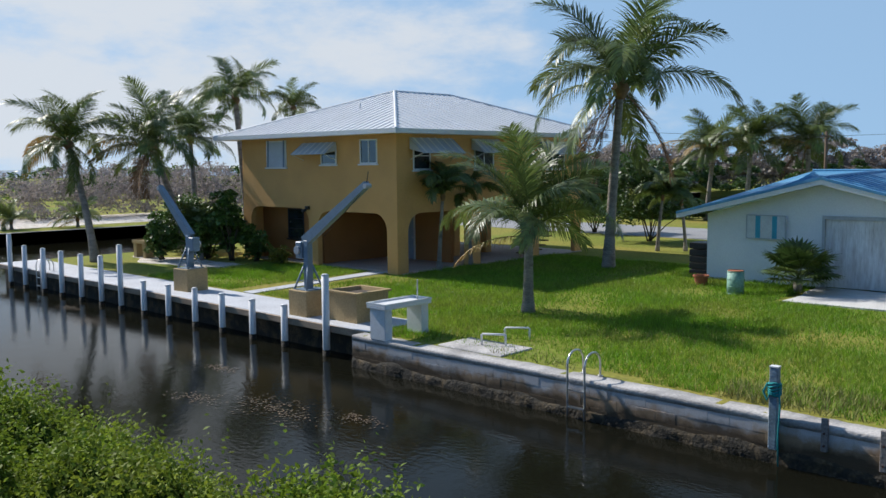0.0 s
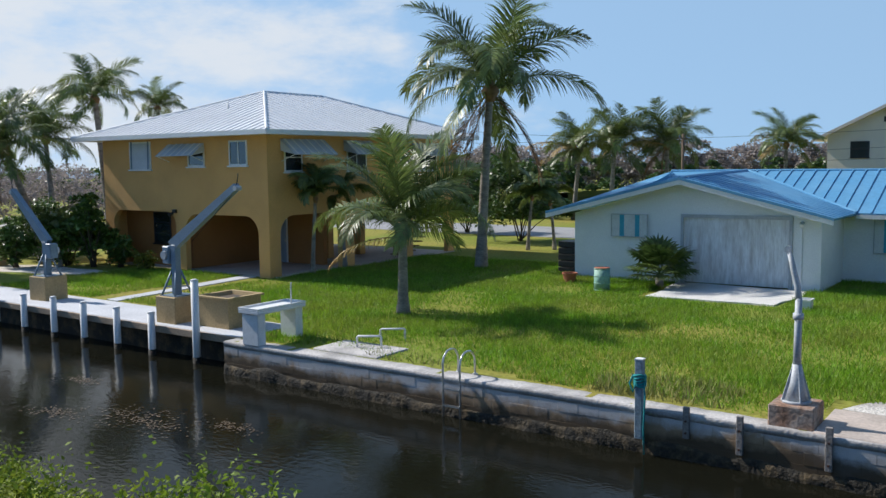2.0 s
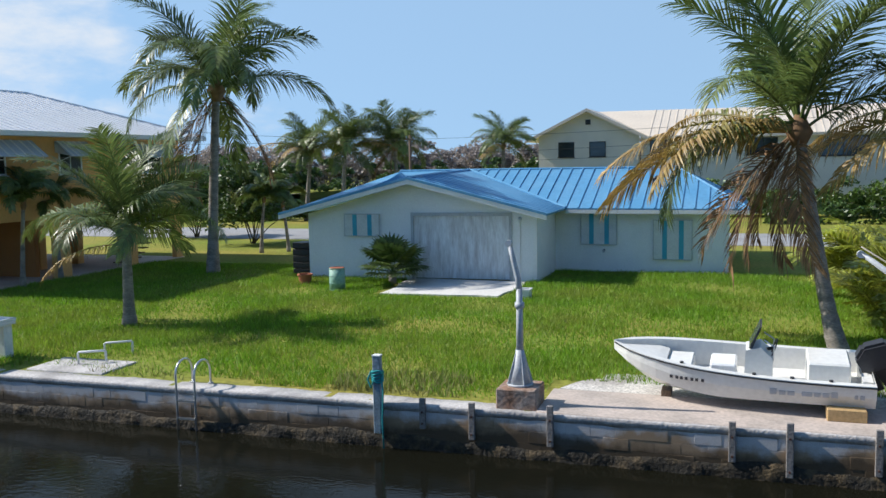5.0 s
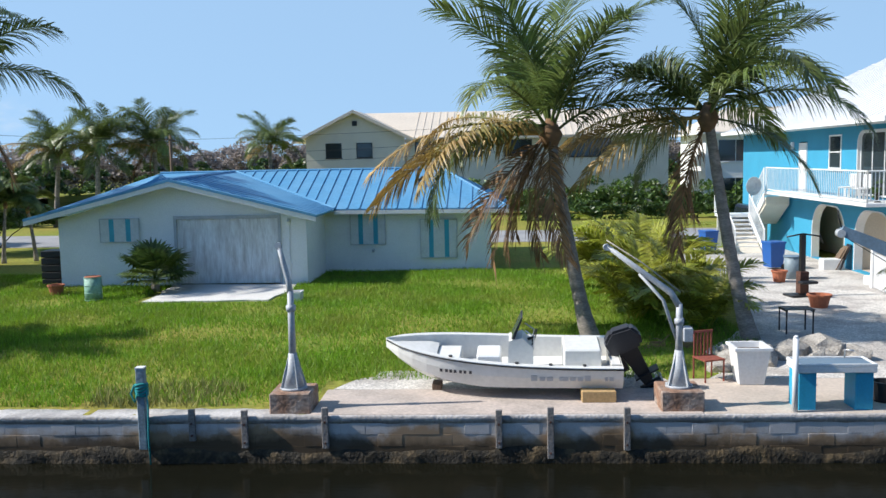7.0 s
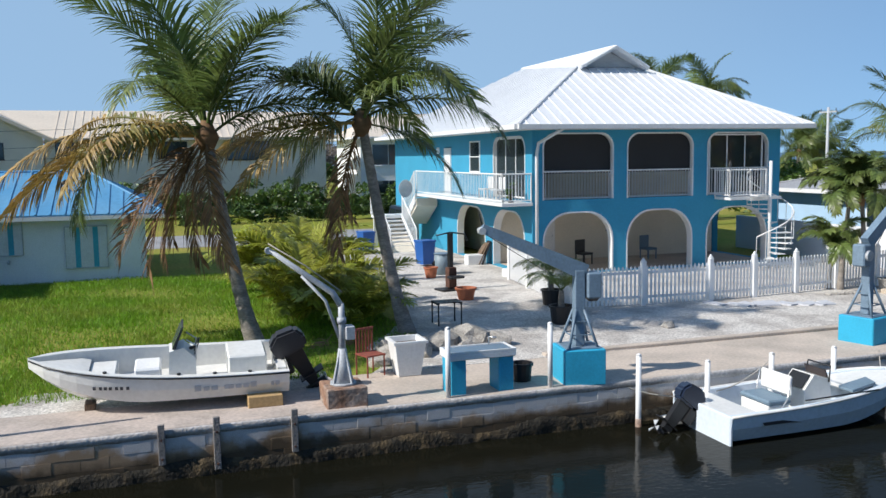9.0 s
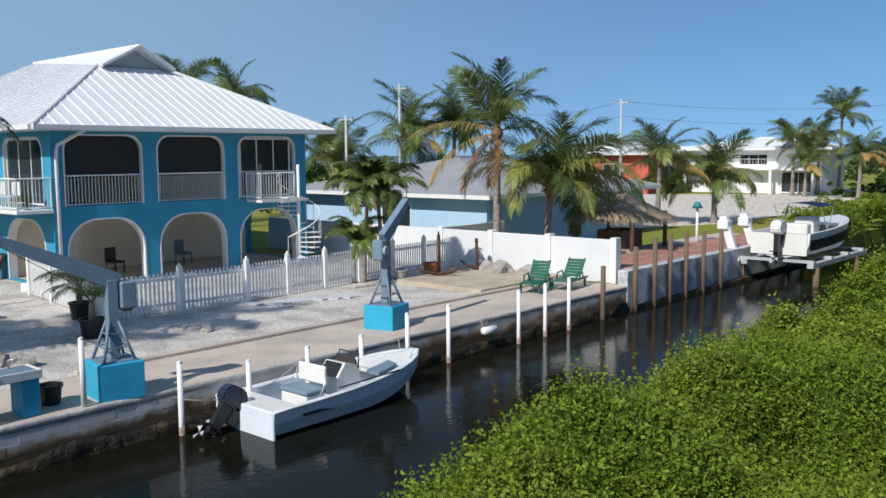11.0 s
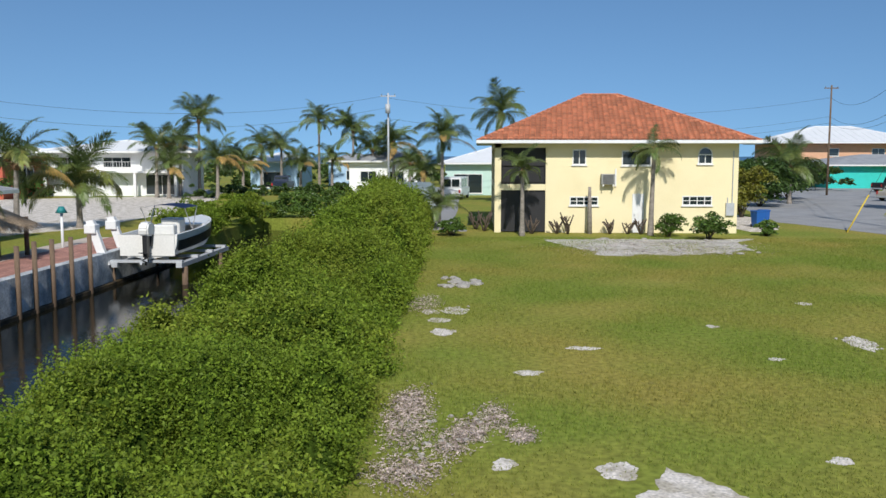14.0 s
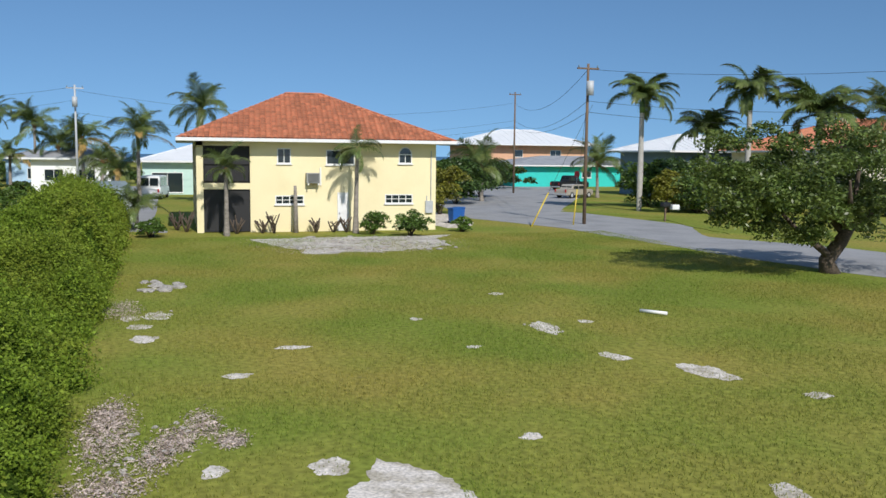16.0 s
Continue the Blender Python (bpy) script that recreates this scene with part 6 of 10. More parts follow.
far_palms = [(69.8, 95, 5.3, 1.2, 1), (71.2, 97, 5.6, 1.2, 0), (72.35, 100, 8.2, 1.3, 0), (73.44, 90, 3.9, 1.2, 6), (76.15, 112, 5.6, 1.2, 0), (77.4, 112, 5.3, 1.2, 1), (79.79, 115, 8.8, 1.2, 0), (81.96, 112, 7.6, 1.4, 0), (83.2, 98, 5.0, 1.2, 1), (84.55, 95, 5.8, 1.25, 3), (87.7, 80, 6.0, 1.2, 2), (80.6, 105, 4.0, 1.0, 2),
             (91.48, 78, 8.2, 1.25, 0), (35.0, 55, 7.4, 0.85, 0), (31.67, 60, 8.6, 0.85, 0), (45.93, 62, 5.2, 1.25, 1), (48.84, 62, 6.2, 1.0, 0), (40.3, 70, 4.2, 1.0, 0), (41.5, 75, 4.0, 1.0, 0), (116.6, 96, 3.6, 1.0, 0), (109.2, 85, 3.2, 1.1, 0), (133.5, 78, 7.5, 1.1, 0), (70.5, 92, 3.0, 0.75, 2), (75.0, 100, 3.4, 0.8, 3), (78.6, 104, 3.2, 0.8, 1), (85.6, 90, 3.4, 0.75, 1), (86.5, 84, 2.6, 0.7, 2)]
for i, (a, d, z, s, gold) in enumerate(far_palms):
    x, y = d * math.sin(radians(a)), d * math.cos(radians(a))
    if i < 13:
        s, z = s * 0.74, z * 0.97
    tagged(palm((x, y, 0), (x + 0.3, y, z), s, (6, 7, 6, 2), gold=gold, r=0.17, seed=100 + i, lean_bias=4, label="coconut palm among the far houses" if gold < 3 else "coconut palm with mostly yellow fronds"), group="far palms")
for i, (x, y, z, s) in enumerate(((64.0, -35.8, 8.0, 1.0), (62.9, -41.2, 5.2, 1.0), (60.0, -43.0, 8.2, 1.05), (57.2, -47.2, 6.2, 1.35))):
    tagged(palm((x, y, 0), (x, y, z), s, (5, 9, 6, 2), r=0.2, seed=140 + i, royal=True, only="royal", name="royal_palm", label="royal palm with a smooth pale trunk and green crownshaft", rings=False), group="royal palms")
palm((47.6, -2.4, 0), (47.5, -2.4, 3.5), 0.42, (3, 6, 6, 2), r=0.12, seed=150, label="short palm with small fronds beside the porch", name="small_palm")
palm((48.2, -9.4, 0), (48.2, -9.5, 4.6), 0.5, (1, 3, 5, 2), r=0.13, seed=151, label="sparse wind-torn palm before the yellow wall", name="small_palm")
palm((53.0, 2.3, 0), (53.0, 2.3, 1.1), 0.55, (4, 6, 4, 0), r=0.12, seed=152, label="small palm at the drive's edge", name="small_palm")
for i, (x, y, z, s) in enumerate(((20.5, 22.0, 2.75, 0.62), (21.1, 21.6, 2.85, 0.60), (20.2, 22.2, 1.25, 0.48), (-36.6, 22.0, 1.5, 0.5), (-22.3, 38.8, 2.7, 0.6), (-21.2, 39.6, 2.4, 0.55), (-25.0, 26.0, 3.1, 0.62), (-25.3, 28.3, 2.9, 0.6), (-28.8, 28.6, 2.9, 0.5))):
    tagged(palm((x, y, 0), (x + 0.25 * (-1) ** i, y, z), s, (6, 8, 3, 0), r=0.085, seed=160 + i, name="christmas_palm", label="slim palm with short arching dark fronds", only="slim"), group="slim palms")
bm = pipe(bmesh.new(), [(0, 0, -0.1), (0.02, 0, 1.2), (0.0, 0.03, 2.6)], 0.13, 8, [0.15, 0.12, 0.08])
stump = thing("palm_stump", "dead headless palm trunk before the yellow wall", "palm tree", (49.0, -6.2, 0))
part("trunk", bm, TRUNK, stump)


def fan_palm(at, h, seed):
    rng = random.Random(seed)
    ob = thing("fan_palm", "bushy fan palm against the garage wall", "palm tree", at)
    part("trunk", pipe(bmesh.new(), [(0, 0, -0.1), (0, 0, h * 0.25)], 0.15, 8), TRUNK, ob)
    for i in range(34):
        bm = bmesh.new()
        a, e = i * 2.4, rng.uniform(0.0, 1.35)
        d = Vector((math.cos(a) * math.cos(e), math.sin(a) * math.cos(e), math.sin(e)))
        p = d * h * rng.uniform(0.35, 0.55) + Vector((0, 0, h * 0.25))
        tube(bm, (0, 0, h * 0.25), p, 0.012, n=4)
        sd = d.cross(Vector((0, 0, 1))).normalized()
        up_ = sd.cross(d)
        L = h * 0.42
        for k in range(17):
            t = radians(-115 + 230 * k / 16)
            q = d * math.cos(t) + (sd * math.sin(t))
            w = up_ * 0.1 - q.cross(up_) * 0.022
            w2 = q.cross(up_) * 0.05
            tip = p + q * L * rng.uniform(0.85, 1.05) + Vector((0, 0, -0.08))
            m = p + q * L * 0.55 + up_ * 0.04
            bm.faces.new([bm.verts.new(v) for v in (p, m + w2, tip, m - w2)])
        part("leaf", bm, TREE_LEAF, ob)
    return ob


fan_palm((-11.6, 29.4, 0), 1.75, 5)


def bush(name, label, at, size, count, leaf, mat, seed, clumps=26, flat=0.45, category="shrub", stems=True, core=None):
    """A shrub: stems and leaves gathered in uneven clumps, with gaps between them."""
    rng = np.random.default_rng(seed)
    ob = thing(name, label, category, at)
    rx, ry, rz = size
    d = rng.normal(size=(clumps, 3))
    d /= np.linalg.norm(d, axis=1, keepdims=True)
    c = d * np.array([rx, ry, rz]) * rng.uniform(0.35, 0.85, (clumps, 1)) + [0, 0, rz * 0.95]
    c[:, 2] = np.maximum(c[:, 2], 0.12 * rz)
    rad = rng.uniform(0.28, 0.5, clumps) * min(rx, ry, rz * 1.2)
    pts = clump_points(rng, c, rad, count // clumps)
    pts[:, 2] = np.maximum(pts[:, 2], 0.03)
    v, f = leaves(pts, leaf, rng, flat)
    sheet("foliage", v, f, mat, ob)
    if stems:
        bm = bmesh.new()
        for k in range(min(9, clumps)):
            q = c[k]
            pipe(bm, [(0.1 * math.cos(k), 0.1 * math.sin(k), -0.05), (q[0] * 0.4, q[1] * 0.4, q[2] * 0.5), tuple(q)], 0.03, 5, [0.04, 0.028, 0.012])
        part("stem", bm, BARK, ob)
    return ob


bushes = [("sea_grape_bush", "dense dark green shrub beside the dock", (-37.0, 22.6, 0), (2.2, 1.5, 1.5), 5200, 0.2, LEAF), ("sea_grape_bush", "dense dark green shrub beside the dock", (-41.0, 23.8, 0), (2.2, 1.6, 1.5), 5200, 0.2, LEAF_DARK),
          ("sea_grape_bush", "dense dark green shrub by the orange wall", (-34.2, 23.4, 0), (1.0, 0.8, 0.9), 2200, 0.16, LEAF), ("papaya_shrub", "leafy shrub against the orange house", (-35.3, 22.8, 0), (1.3, 1.0, 1.9), 3200, 0.22, LEAF),
          ("sea_grape_bush", "dense green shrub beside the bench", (-43.5, 25.0, 0), (2.0, 1.6, 1.4), 4600, 0.2, LEAF), ("papaya_shrub", "leafy green shrub before the orange house", (-38.3, 20.9, 0), (1.1, 0.9, 1.0), 2600, 0.2, LEAF),
          ("shrub", "brownish feathery shrub under the royal palms", (61.8, -37.2, 0), (1.6, 1.6, 1.9), 3200, 0.28, LEAF_YELLOW), ("shrub", "tall green shrub under the royal palms", (59.6, -39.6, 0), (2.0, 2.0, 2.2), 4200, 0.28, LEAF), ("tree", "dense dark tree before the slate house", (66.5, -42.8, 0), (2.2, 2.2, 2.3), 4600, 0.3, LEAF_DARK),
          ("tree", "dense green tree before the slate house", (70.0, -40.0, 0), (2.6, 2.6, 2.2), 5200, 0.3, LEAF), ("tree", "dense dark tree before the slate house", (73.0, -44.5, 0), (3.0, 3.0, 2.3), 5200, 0.3, LEAF_DARK),
          ("shrub", "low green shrub under the window", (-32.3, 23.3, 0), (0.9, 0.6, 0.45), 1400, 0.13, LEAF_YELLOW), ("shrub", "leafy shrub behind the orange house", (-38.5, 28, 0), (2.5, 2.5, 2.3), 5200, 0.22, LEAF_DARK),
          ("tree", "dense dark tree behind the tall palm", (-25.5, 43.5, 0), (3.0, 2.6, 2.6), 7000, 0.26, LEAF_DARK), ("tree", "dense green tree by the street", (-31.5, 47.0, 0), (2.6, 2.6, 2.4), 6000, 0.26, LEAF),
          ("shrub", "round green shrub by the yellow house", (46.0, -12.0, 0), (1.4, 1.2, 0.75), 3000, 0.16, LEAF), ("shrub", "small green shrub by the drive", (48.1, -15.6, 0), (0.75, 0.7, 0.5), 1200, 0.16, LEAF), ("shrub", "ragged green shrub by the wall", (47.3, -10.2, 0), (1.0, 0.9, 0.7), 1700, 0.16, LEAF),
          ("tree", "olive green tree beside the yellow house", (62.5, -18.5, 0), (1.9, 1.9, 2.3), 5200, 0.24, LEAF_YELLOW), ("tree", "dense green trees across the drive", (76.0, -24.0, 0), (3.2, 3.2, 2.3), 6000, 0.32, LEAF_DARK), ("tree", "dense green trees across the drive", (88, -30.5, 0), (3.0, 3.0, 2.4), 5000, 0.34, LEAF_DARK),
          ("shrub", "dry brown-green shrub under the royal palms", (63.5, -40.5, 0), (2.4, 2.4, 1.9), 3600, 0.3, LEAF_YELLOW), ("shrub", "green hedge under the royal palms", (60.5, -39.0, 0), (2.2, 2.0, 1.4), 3600, 0.26, LEAF_DARK), ("shrub", "green hedge before the tiled house", (57, -44.0, 0), (2.6, 2.4, 2.0), 4200, 0.28, LEAF),
          ("tree", "dark bushy tree behind the grey roof", (46.5, 37.0, 0), (2.4, 2.4, 2.4), 5000, 0.28, LEAF_DARK), ("tree", "dark bushy tree beside the coconut palms", (39.5, 26.0, 0), (1.6, 1.6, 2.6), 4200, 0.24, LEAF_DARK), ("tree", "low green trees behind the grey roof", (37, 45, 0), (3.6, 3.0, 2.0), 5000, 0.3, LEAF), ("tree", "low green trees behind the turquoise house", (31, 50, 0), (3.6, 3.0, 2.2), 5000, 0.3, LEAF_DARK),
          ("shrub", "small bush at the lawn's corner", (47.6, 1.4, 0), (1.5, 1.1, 0.55), 2200, 0.14, LEAF)]
for i, (nm, lb, at, sz, ct, lf, mt) in enumerate(bushes):
    bush(nm, lb, at, sz, ct, lf, mt, 300 + i, category="tree" if nm == "tree" else "shrub")


def areca(at, size, count, label, seed):
    """A clump of arching feather fronds that rise from the ground on thin canes."""
    rng = random.Random(seed)
    ob = thing("areca_palm", label, "palm shrub", at, group="areca clumps")
    for i in range(count):
        fr = new("frond", rng.choice(FR["areca"]))
        fr.parent = ob
        a, r_ = rng.uniform(0, 6.28), rng.uniform(0, 0.55)
        k = size * rng.uniform(0.6, 1.1)
        fr.matrix_local = Matrix.Translation((r_ * math.cos(a), r_ * math.sin(a), rng.uniform(0.0, 0.55) * size)) @ Euler((rng.uniform(-0.5, 0.5), rng.uniform(-0.25, 0.35), a)).to_matrix().to_4x4() @ Matrix.Diagonal((k, k, k, 1))
    return ob


for i, (x, y, k, n) in enumerate(((3.7, 23.2, 0.95, 44), (4.5, 24.6, 1.05, 44), (5.0, 22.0, 0.8, 40), (4.3, 28.2, 1.15, 40), (5.0, 30.0, 1.1, 36), (5.4, 34.0, 1.1, 40))):
    areca((x, y, 0), k, n, "arching yellow-green feather palm beside the drive" if i < 3 else "tall arching feather palm along the drive", 620 + i)


def row_of_green(name, label, x0, y0, x1, y1, h, w, count, leaf, mat, seed, step=0.11):
    """A long hedge or a far belt of trees, as loose leaf clumps along a line."""
    rng = np.random.default_rng(seed)
    n = max(20, int(math.hypot(x1 - x0, y1 - y0) / (h * step)))
    f = np.sort(rng.random(n))
    crown = h * (0.62 + 0.38 * np.sin(f * n * 0.37 + 3 * np.sin(f * n * 0.11)) ** 2)
    r = rng.uniform(0.16, 0.30, n) * h
    c = np.stack([x0 + (x1 - x0) * f + rng.uniform(-w, w, n), y0 + (y1 - y0) * f + rng.uniform(-w, w, n), (crown - r) * rng.random(n) ** 0.7], 1)
    pts = clump_points(rng, c, r, max(8, count // n))
    pts[:, 2] = np.clip(pts[:, 2], 0.02, None)
    v, fc = leaves(pts, leaf, rng, 0.35)
    return tagged(sheet(name, v, fc, mat), label, "hedge" if h < 3 else "trees", kind="stuff")


row_of_green("hedge_row", "clipped green hedge behind the street", -70, 60, -6, 64, 2.2, 1.6, 16000, 0.42, LEAF_DARK, 401)
row_of_green("hedge_row", "clipped green hedge before the far villas", 4, 66, 60, 70, 2.0, 1.5, 14000, 0.42, LEAF_DARK, 402)
row_of_green("hedge_row", "mixed green shrubs before the beige house", -16, 67.5, 22, 67.5, 3.4, 1.2, 15000, 0.3, LEAF, 413, 0.06)
row_of_green("hedge_row", "clipped dark hedge along the far lawn", 2, 60.5, 24, 61.5, 1.7, 0.6, 9000, 0.26, LEAF_DARK, 414, 0.06)
row_of_green("far_trees", "grey leafless scrub beyond the houses", -150, 150, 40, 170, 10.5, 5, 110000, 0.75, LEAF_GREY, 403, 0.02)
row_of_green("far_trees", "dark green belt of trees beyond the houses", -90, 120, 60, 140, 5.6, 5, 36000, 0.7, LEAF_DARK, 404)
row_of_green("far_trees", "grey-brown scrub across the cross canal", -84, 10, -66, 74, 5.8, 3.5, 60000, 0.26, LEAF_GREY, 405, 0.025)
row_of_green("far_trees", "dark green trees across the cross canal", -140, 14, -104, 110, 5.4, 4, 30000, 0.55, LEAF, 406, 0.05)
row_of_green("hedge_row", "green hedge along the far lots", 70, 15.5, 90, 8.0, 1.7, 1.2, 9000, 0.3, LEAF, 407)
row_of_green("hedge_row", "green hedge along the far lots", 86, 28.0, 108, 14.0, 1.6, 1.2, 9000, 0.3, LEAF_DARK, 408)
row_of_green("canal_shrubs", "bright mangrove thicket overhanging the canal's far bank", 43.5, 15.5, 60, 15.2, 2.3, 0.9, 26000, 0.14, MANGROVE, 420, 0.06)
row_of_green("canal_shrubs", "dark mangrove thicket closing the canal's end", 61.2, 4.5, 61.6, 17.5, 2.0, 1.1, 20000, 0.16, LEAF, 421, 0.06)
row_of_green("far_trees", "low dark trees between the far houses", 60, 62, 150, 20, 4.4, 5, 20000, 0.6, LEAF_DARK, 409)
row_of_green("far_trees", "low dark trees between the far houses", 130, 16, 150, -30, 4.0, 4, 14000, 0.6, LEAF_DARK, 410)
row_of_green("far_trees", "dark trees beyond the aqua house", 108, -42, 170, -40, 4.6, 3, 10000, 0.6, LEAF_DARK, 411)
row_of_green("far_trees", "dark trees beyond the tiled house", 40, -70, 60, -48, 4.2, 3, 12000, 0.5, LEAF_DARK, 412)


def hedge_top(x):
    return 1.24 + 0.020 * max(0.0, x - 8) + 0.012 * max(0.0, x - 38) + 0.14 * math.sin(x * 0.9) + 0.10 * math.sin(x * 2.3 + 1)


def canal_rim(x):
    return float(np.interp(x, (-34, -14, -7, 5, 8, 10.5, 13, 16.5, 20, 25, 33, 42, 58), (4.4, 4.62, 4.72, 5.5, 5.7, 5.95, 6.2, 6.7, 6.4, 5.95, 6.0, 6.3, 6.7)))


def mangroves():
    """The mangrove hedge between the lawn and the canal: a twiggy core, coloured dark for the shade in its gaps, under
    a rough, leafy skin.
    """
    rng = np.random.default_rng(77)
    hedge = thing("mangrove_hedge", "dense glossy green mangrove hedge along the canal bank", "hedge", kind="stuff")
    n, m = 520, 52
    xs = np.linspace(-34, 58, n)
    domes = np.stack([rng.uniform(-34, 58, 560), rng.uniform(-8, 9.5, 560), rng.uniform(0.6, 1.7, 560), rng.uniform(0.4, 1.5, 560)], 1)
    verts = np.zeros((n, m, 3))
    for i, x in enumerate(xs):
        rim, top = canal_rim(x) + 0.4 * noise.noise(Vector((x * 0.7, 0, 9))), hedge_top(x)
        near_ = domes[np.abs(domes[:, 0] - x) < 2.0]
        lawn = 1.75 + 0.03 * max(0.0, x - 12) if x > 9.5 else 1.75 - 0.55 * (9.5 - x)
        lawn += 0.55 * noise.noise(Vector((x * 0.6, 3, 0)))
        for j in range(m):
            f = j / (m - 1)
            y = lawn + (rim + 1.5 - lawn) * f
            prof = min(1.0, max(0.0, (y - lawn) / 0.9) ** 0.5, max(0.0, (rim + 1.5 - y) / 1.7) ** 0.5)
            q_ = np.clip(1 - ((near_[:, 0] - x) ** 2 + (near_[:, 1] - y) ** 2) / near_[:, 2] ** 2, 0, None)
            nz = float((np.sqrt(q_) * near_[:, 3]).max() if len(near_) else 0.0) - 0.88 + noise.noise(Vector((x * 0.5, y * 0.5, 0))) * 0.5 + noise.noise(Vector((x * 2.1, y * 2.1, 4))) * 0.16
            z = -0.85 * f * (1 - prof) + (top + nz) * prof - 0.22
            verts[i, j] = (x, y, z)
    idx = np.arange(n * m).reshape(n, m)
    q = np.stack([idx[:-1, :-1], idx[1:, :-1], idx[1:, 1:], idx[:-1, 1:]], -1).reshape(-1, 4)
    sheet("shaded_twigs", verts.reshape(-1, 3), q, MANGROVE_SHADE, hedge, True)
    # leaves over the skin, thicker where the camera passes close
    P0, P1, P2 = verts[:-1, :-1].reshape(-1, 3), verts[1:, :-1].reshape(-1, 3), verts[:-1, 1:].reshape(-1, 3)
    cen = (P1 + P2) / 2
    area = np.linalg.norm(np.cross(P1 - P0, P2 - P0), axis=1)
    for a, b, dens, leaf, ya, yb in ((-34, -15, 300, 0.105, -1.5, 20), (-15, -3, 1200, 0.070, -1.5, 20), (-3, 16, 1900, 0.062, -1.5, 20), (16, 30, 1150, 0.080, -1.5, 20), (30, 58, 560, 0.110, -1.5, 20), (-34, 9, 150, 0.15, -30, -1.5)):
        sel = np.where((cen[:, 0] >= a) & (cen[:, 0] < b) & (cen[:, 1] >= ya) & (cen[:, 1] < yb))[0]
        per = 9
        cnt = rng.poisson(area[sel] * dens / per)
        k = np.repeat(sel, cnt)
        u, w = rng.random((len(k), 1)), rng.random((len(k), 1))
        root = P0[k] + (P1 - P0)[k] * u + (P2 - P0)[k] * w
        nrm = np.cross(P1 - P0, P2 - P0)[k]
        nrm /= np.linalg.norm(nrm, axis=1, keepdims=True) + 1e-9
        way = nrm * 0.6 + np.array([0, 0, 0.7]) + rng.normal(0, 0.35, (len(k), 3))
        way /= np.linalg.norm(way, axis=1, keepdims=True)
        ln = (0.10 + 0.48 * rng.random((len(k), 1)) ** 2.6 + 0.35 * (rng.random((len(k), 1)) > 0.965)) * (leaf / 0.072) ** 0.6
        # each sprig carries a few leaves round its stem
        s_ = np.tile(np.linspace(0.15, 1.0, per), len(k))[:, None]
        pts = np.repeat(root, per, 0) + np.repeat(way * ln, per, 0) * s_ + rng.normal(0, leaf * 0.42, (len(k) * per, 3))
        v, f = leaves(pts, leaf, rng, 0.25, 0.52)
        sheet("foliage", v, f, MANGROVE, hedge)


mangroves()


def big_tree():
    t = thing("shade_tree", "spreading broadleaf tree with a leaning dark trunk", "tree", (28.0, -24.0, 0))
    bm = bmesh.new()
    pipe(bm, [(0.0, 0.0, -0.1), (0.05, 0.15, 0.5), (-0.1, -0.3, 1.2), (-0.3, -0.6, 1.9)], 0.3, 10, [0.42, 0.30, 0.27, 0.2])
    limbs = [((-0.1, 0.2, 0.7), (0.5, 1.3, 1.7), (0.6, 2.2, 2.6)), ((-0.3, -0.5, 1.8), (-0.6, -1.6, 2.6), (-0.8, -2.6, 3.2)), ((-0.2, -0.4, 1.5), (0.8, 0.2, 2.8), (1.0, 0.8, 4.0)), ((-0.2, -0.5, 1.7), (-1.3, 0.4, 2.8), (-1.8, 0.9, 3.6)), ((-0.2, -0.5, 1.8), (-0.2, -0.8, 3.2), (-0.3, -0.9, 4.6))]
    for l_ in limbs:
        pipe(bm, l_, 0.1, 7, [0.16, 0.1, 0.04])
    part("trunk", bm, BARK, t)
    rng = np.random.default_rng(9)
    c = []
    for k in range(165):
        d = rng.normal(size=3)
        d /= np.linalg.norm(d)
        c.append(d * [3.4, 5.4, 2.4] * rng.uniform(0.45, 1.0) + [0.4, 0.75, 3.4])
    c = np.array(c)
    c[:, 2] = np.maximum(c[:, 2], 1.35)
    pts = clump_points(rng, c, rng.uniform(0.45, 0.95, len(c)), 210)
    v, f = leaves(pts, 0.17, rng, 0.4)
    sheet("foliage", v, f, TREE_LEAF, t)
    bm = bmesh.new()
    for k in range(70):
        p = Vector((-2.7 + rng.uniform(-1.0, 0.8), -2.4 + rng.uniform(-1.8, 1.6), 2.7 + rng.uniform(-0.8, 1.6)))
        q = p + Vector((rng.uniform(-0.8, 0.4), rng.uniform(-1.3, -0.2), rng.uniform(-0.4, 0.7)))
        pipe(bm, [p, (p + q) / 2 + Vector((0, 0, 0.1)), q], 0.02, 4, [0.025, 0.016, 0.006])
    part("bare_twigs", bm, surf("grey_twig", (0.33, 0.29, 0.25), rough=0.9, var=0.2), t)


big_tree()


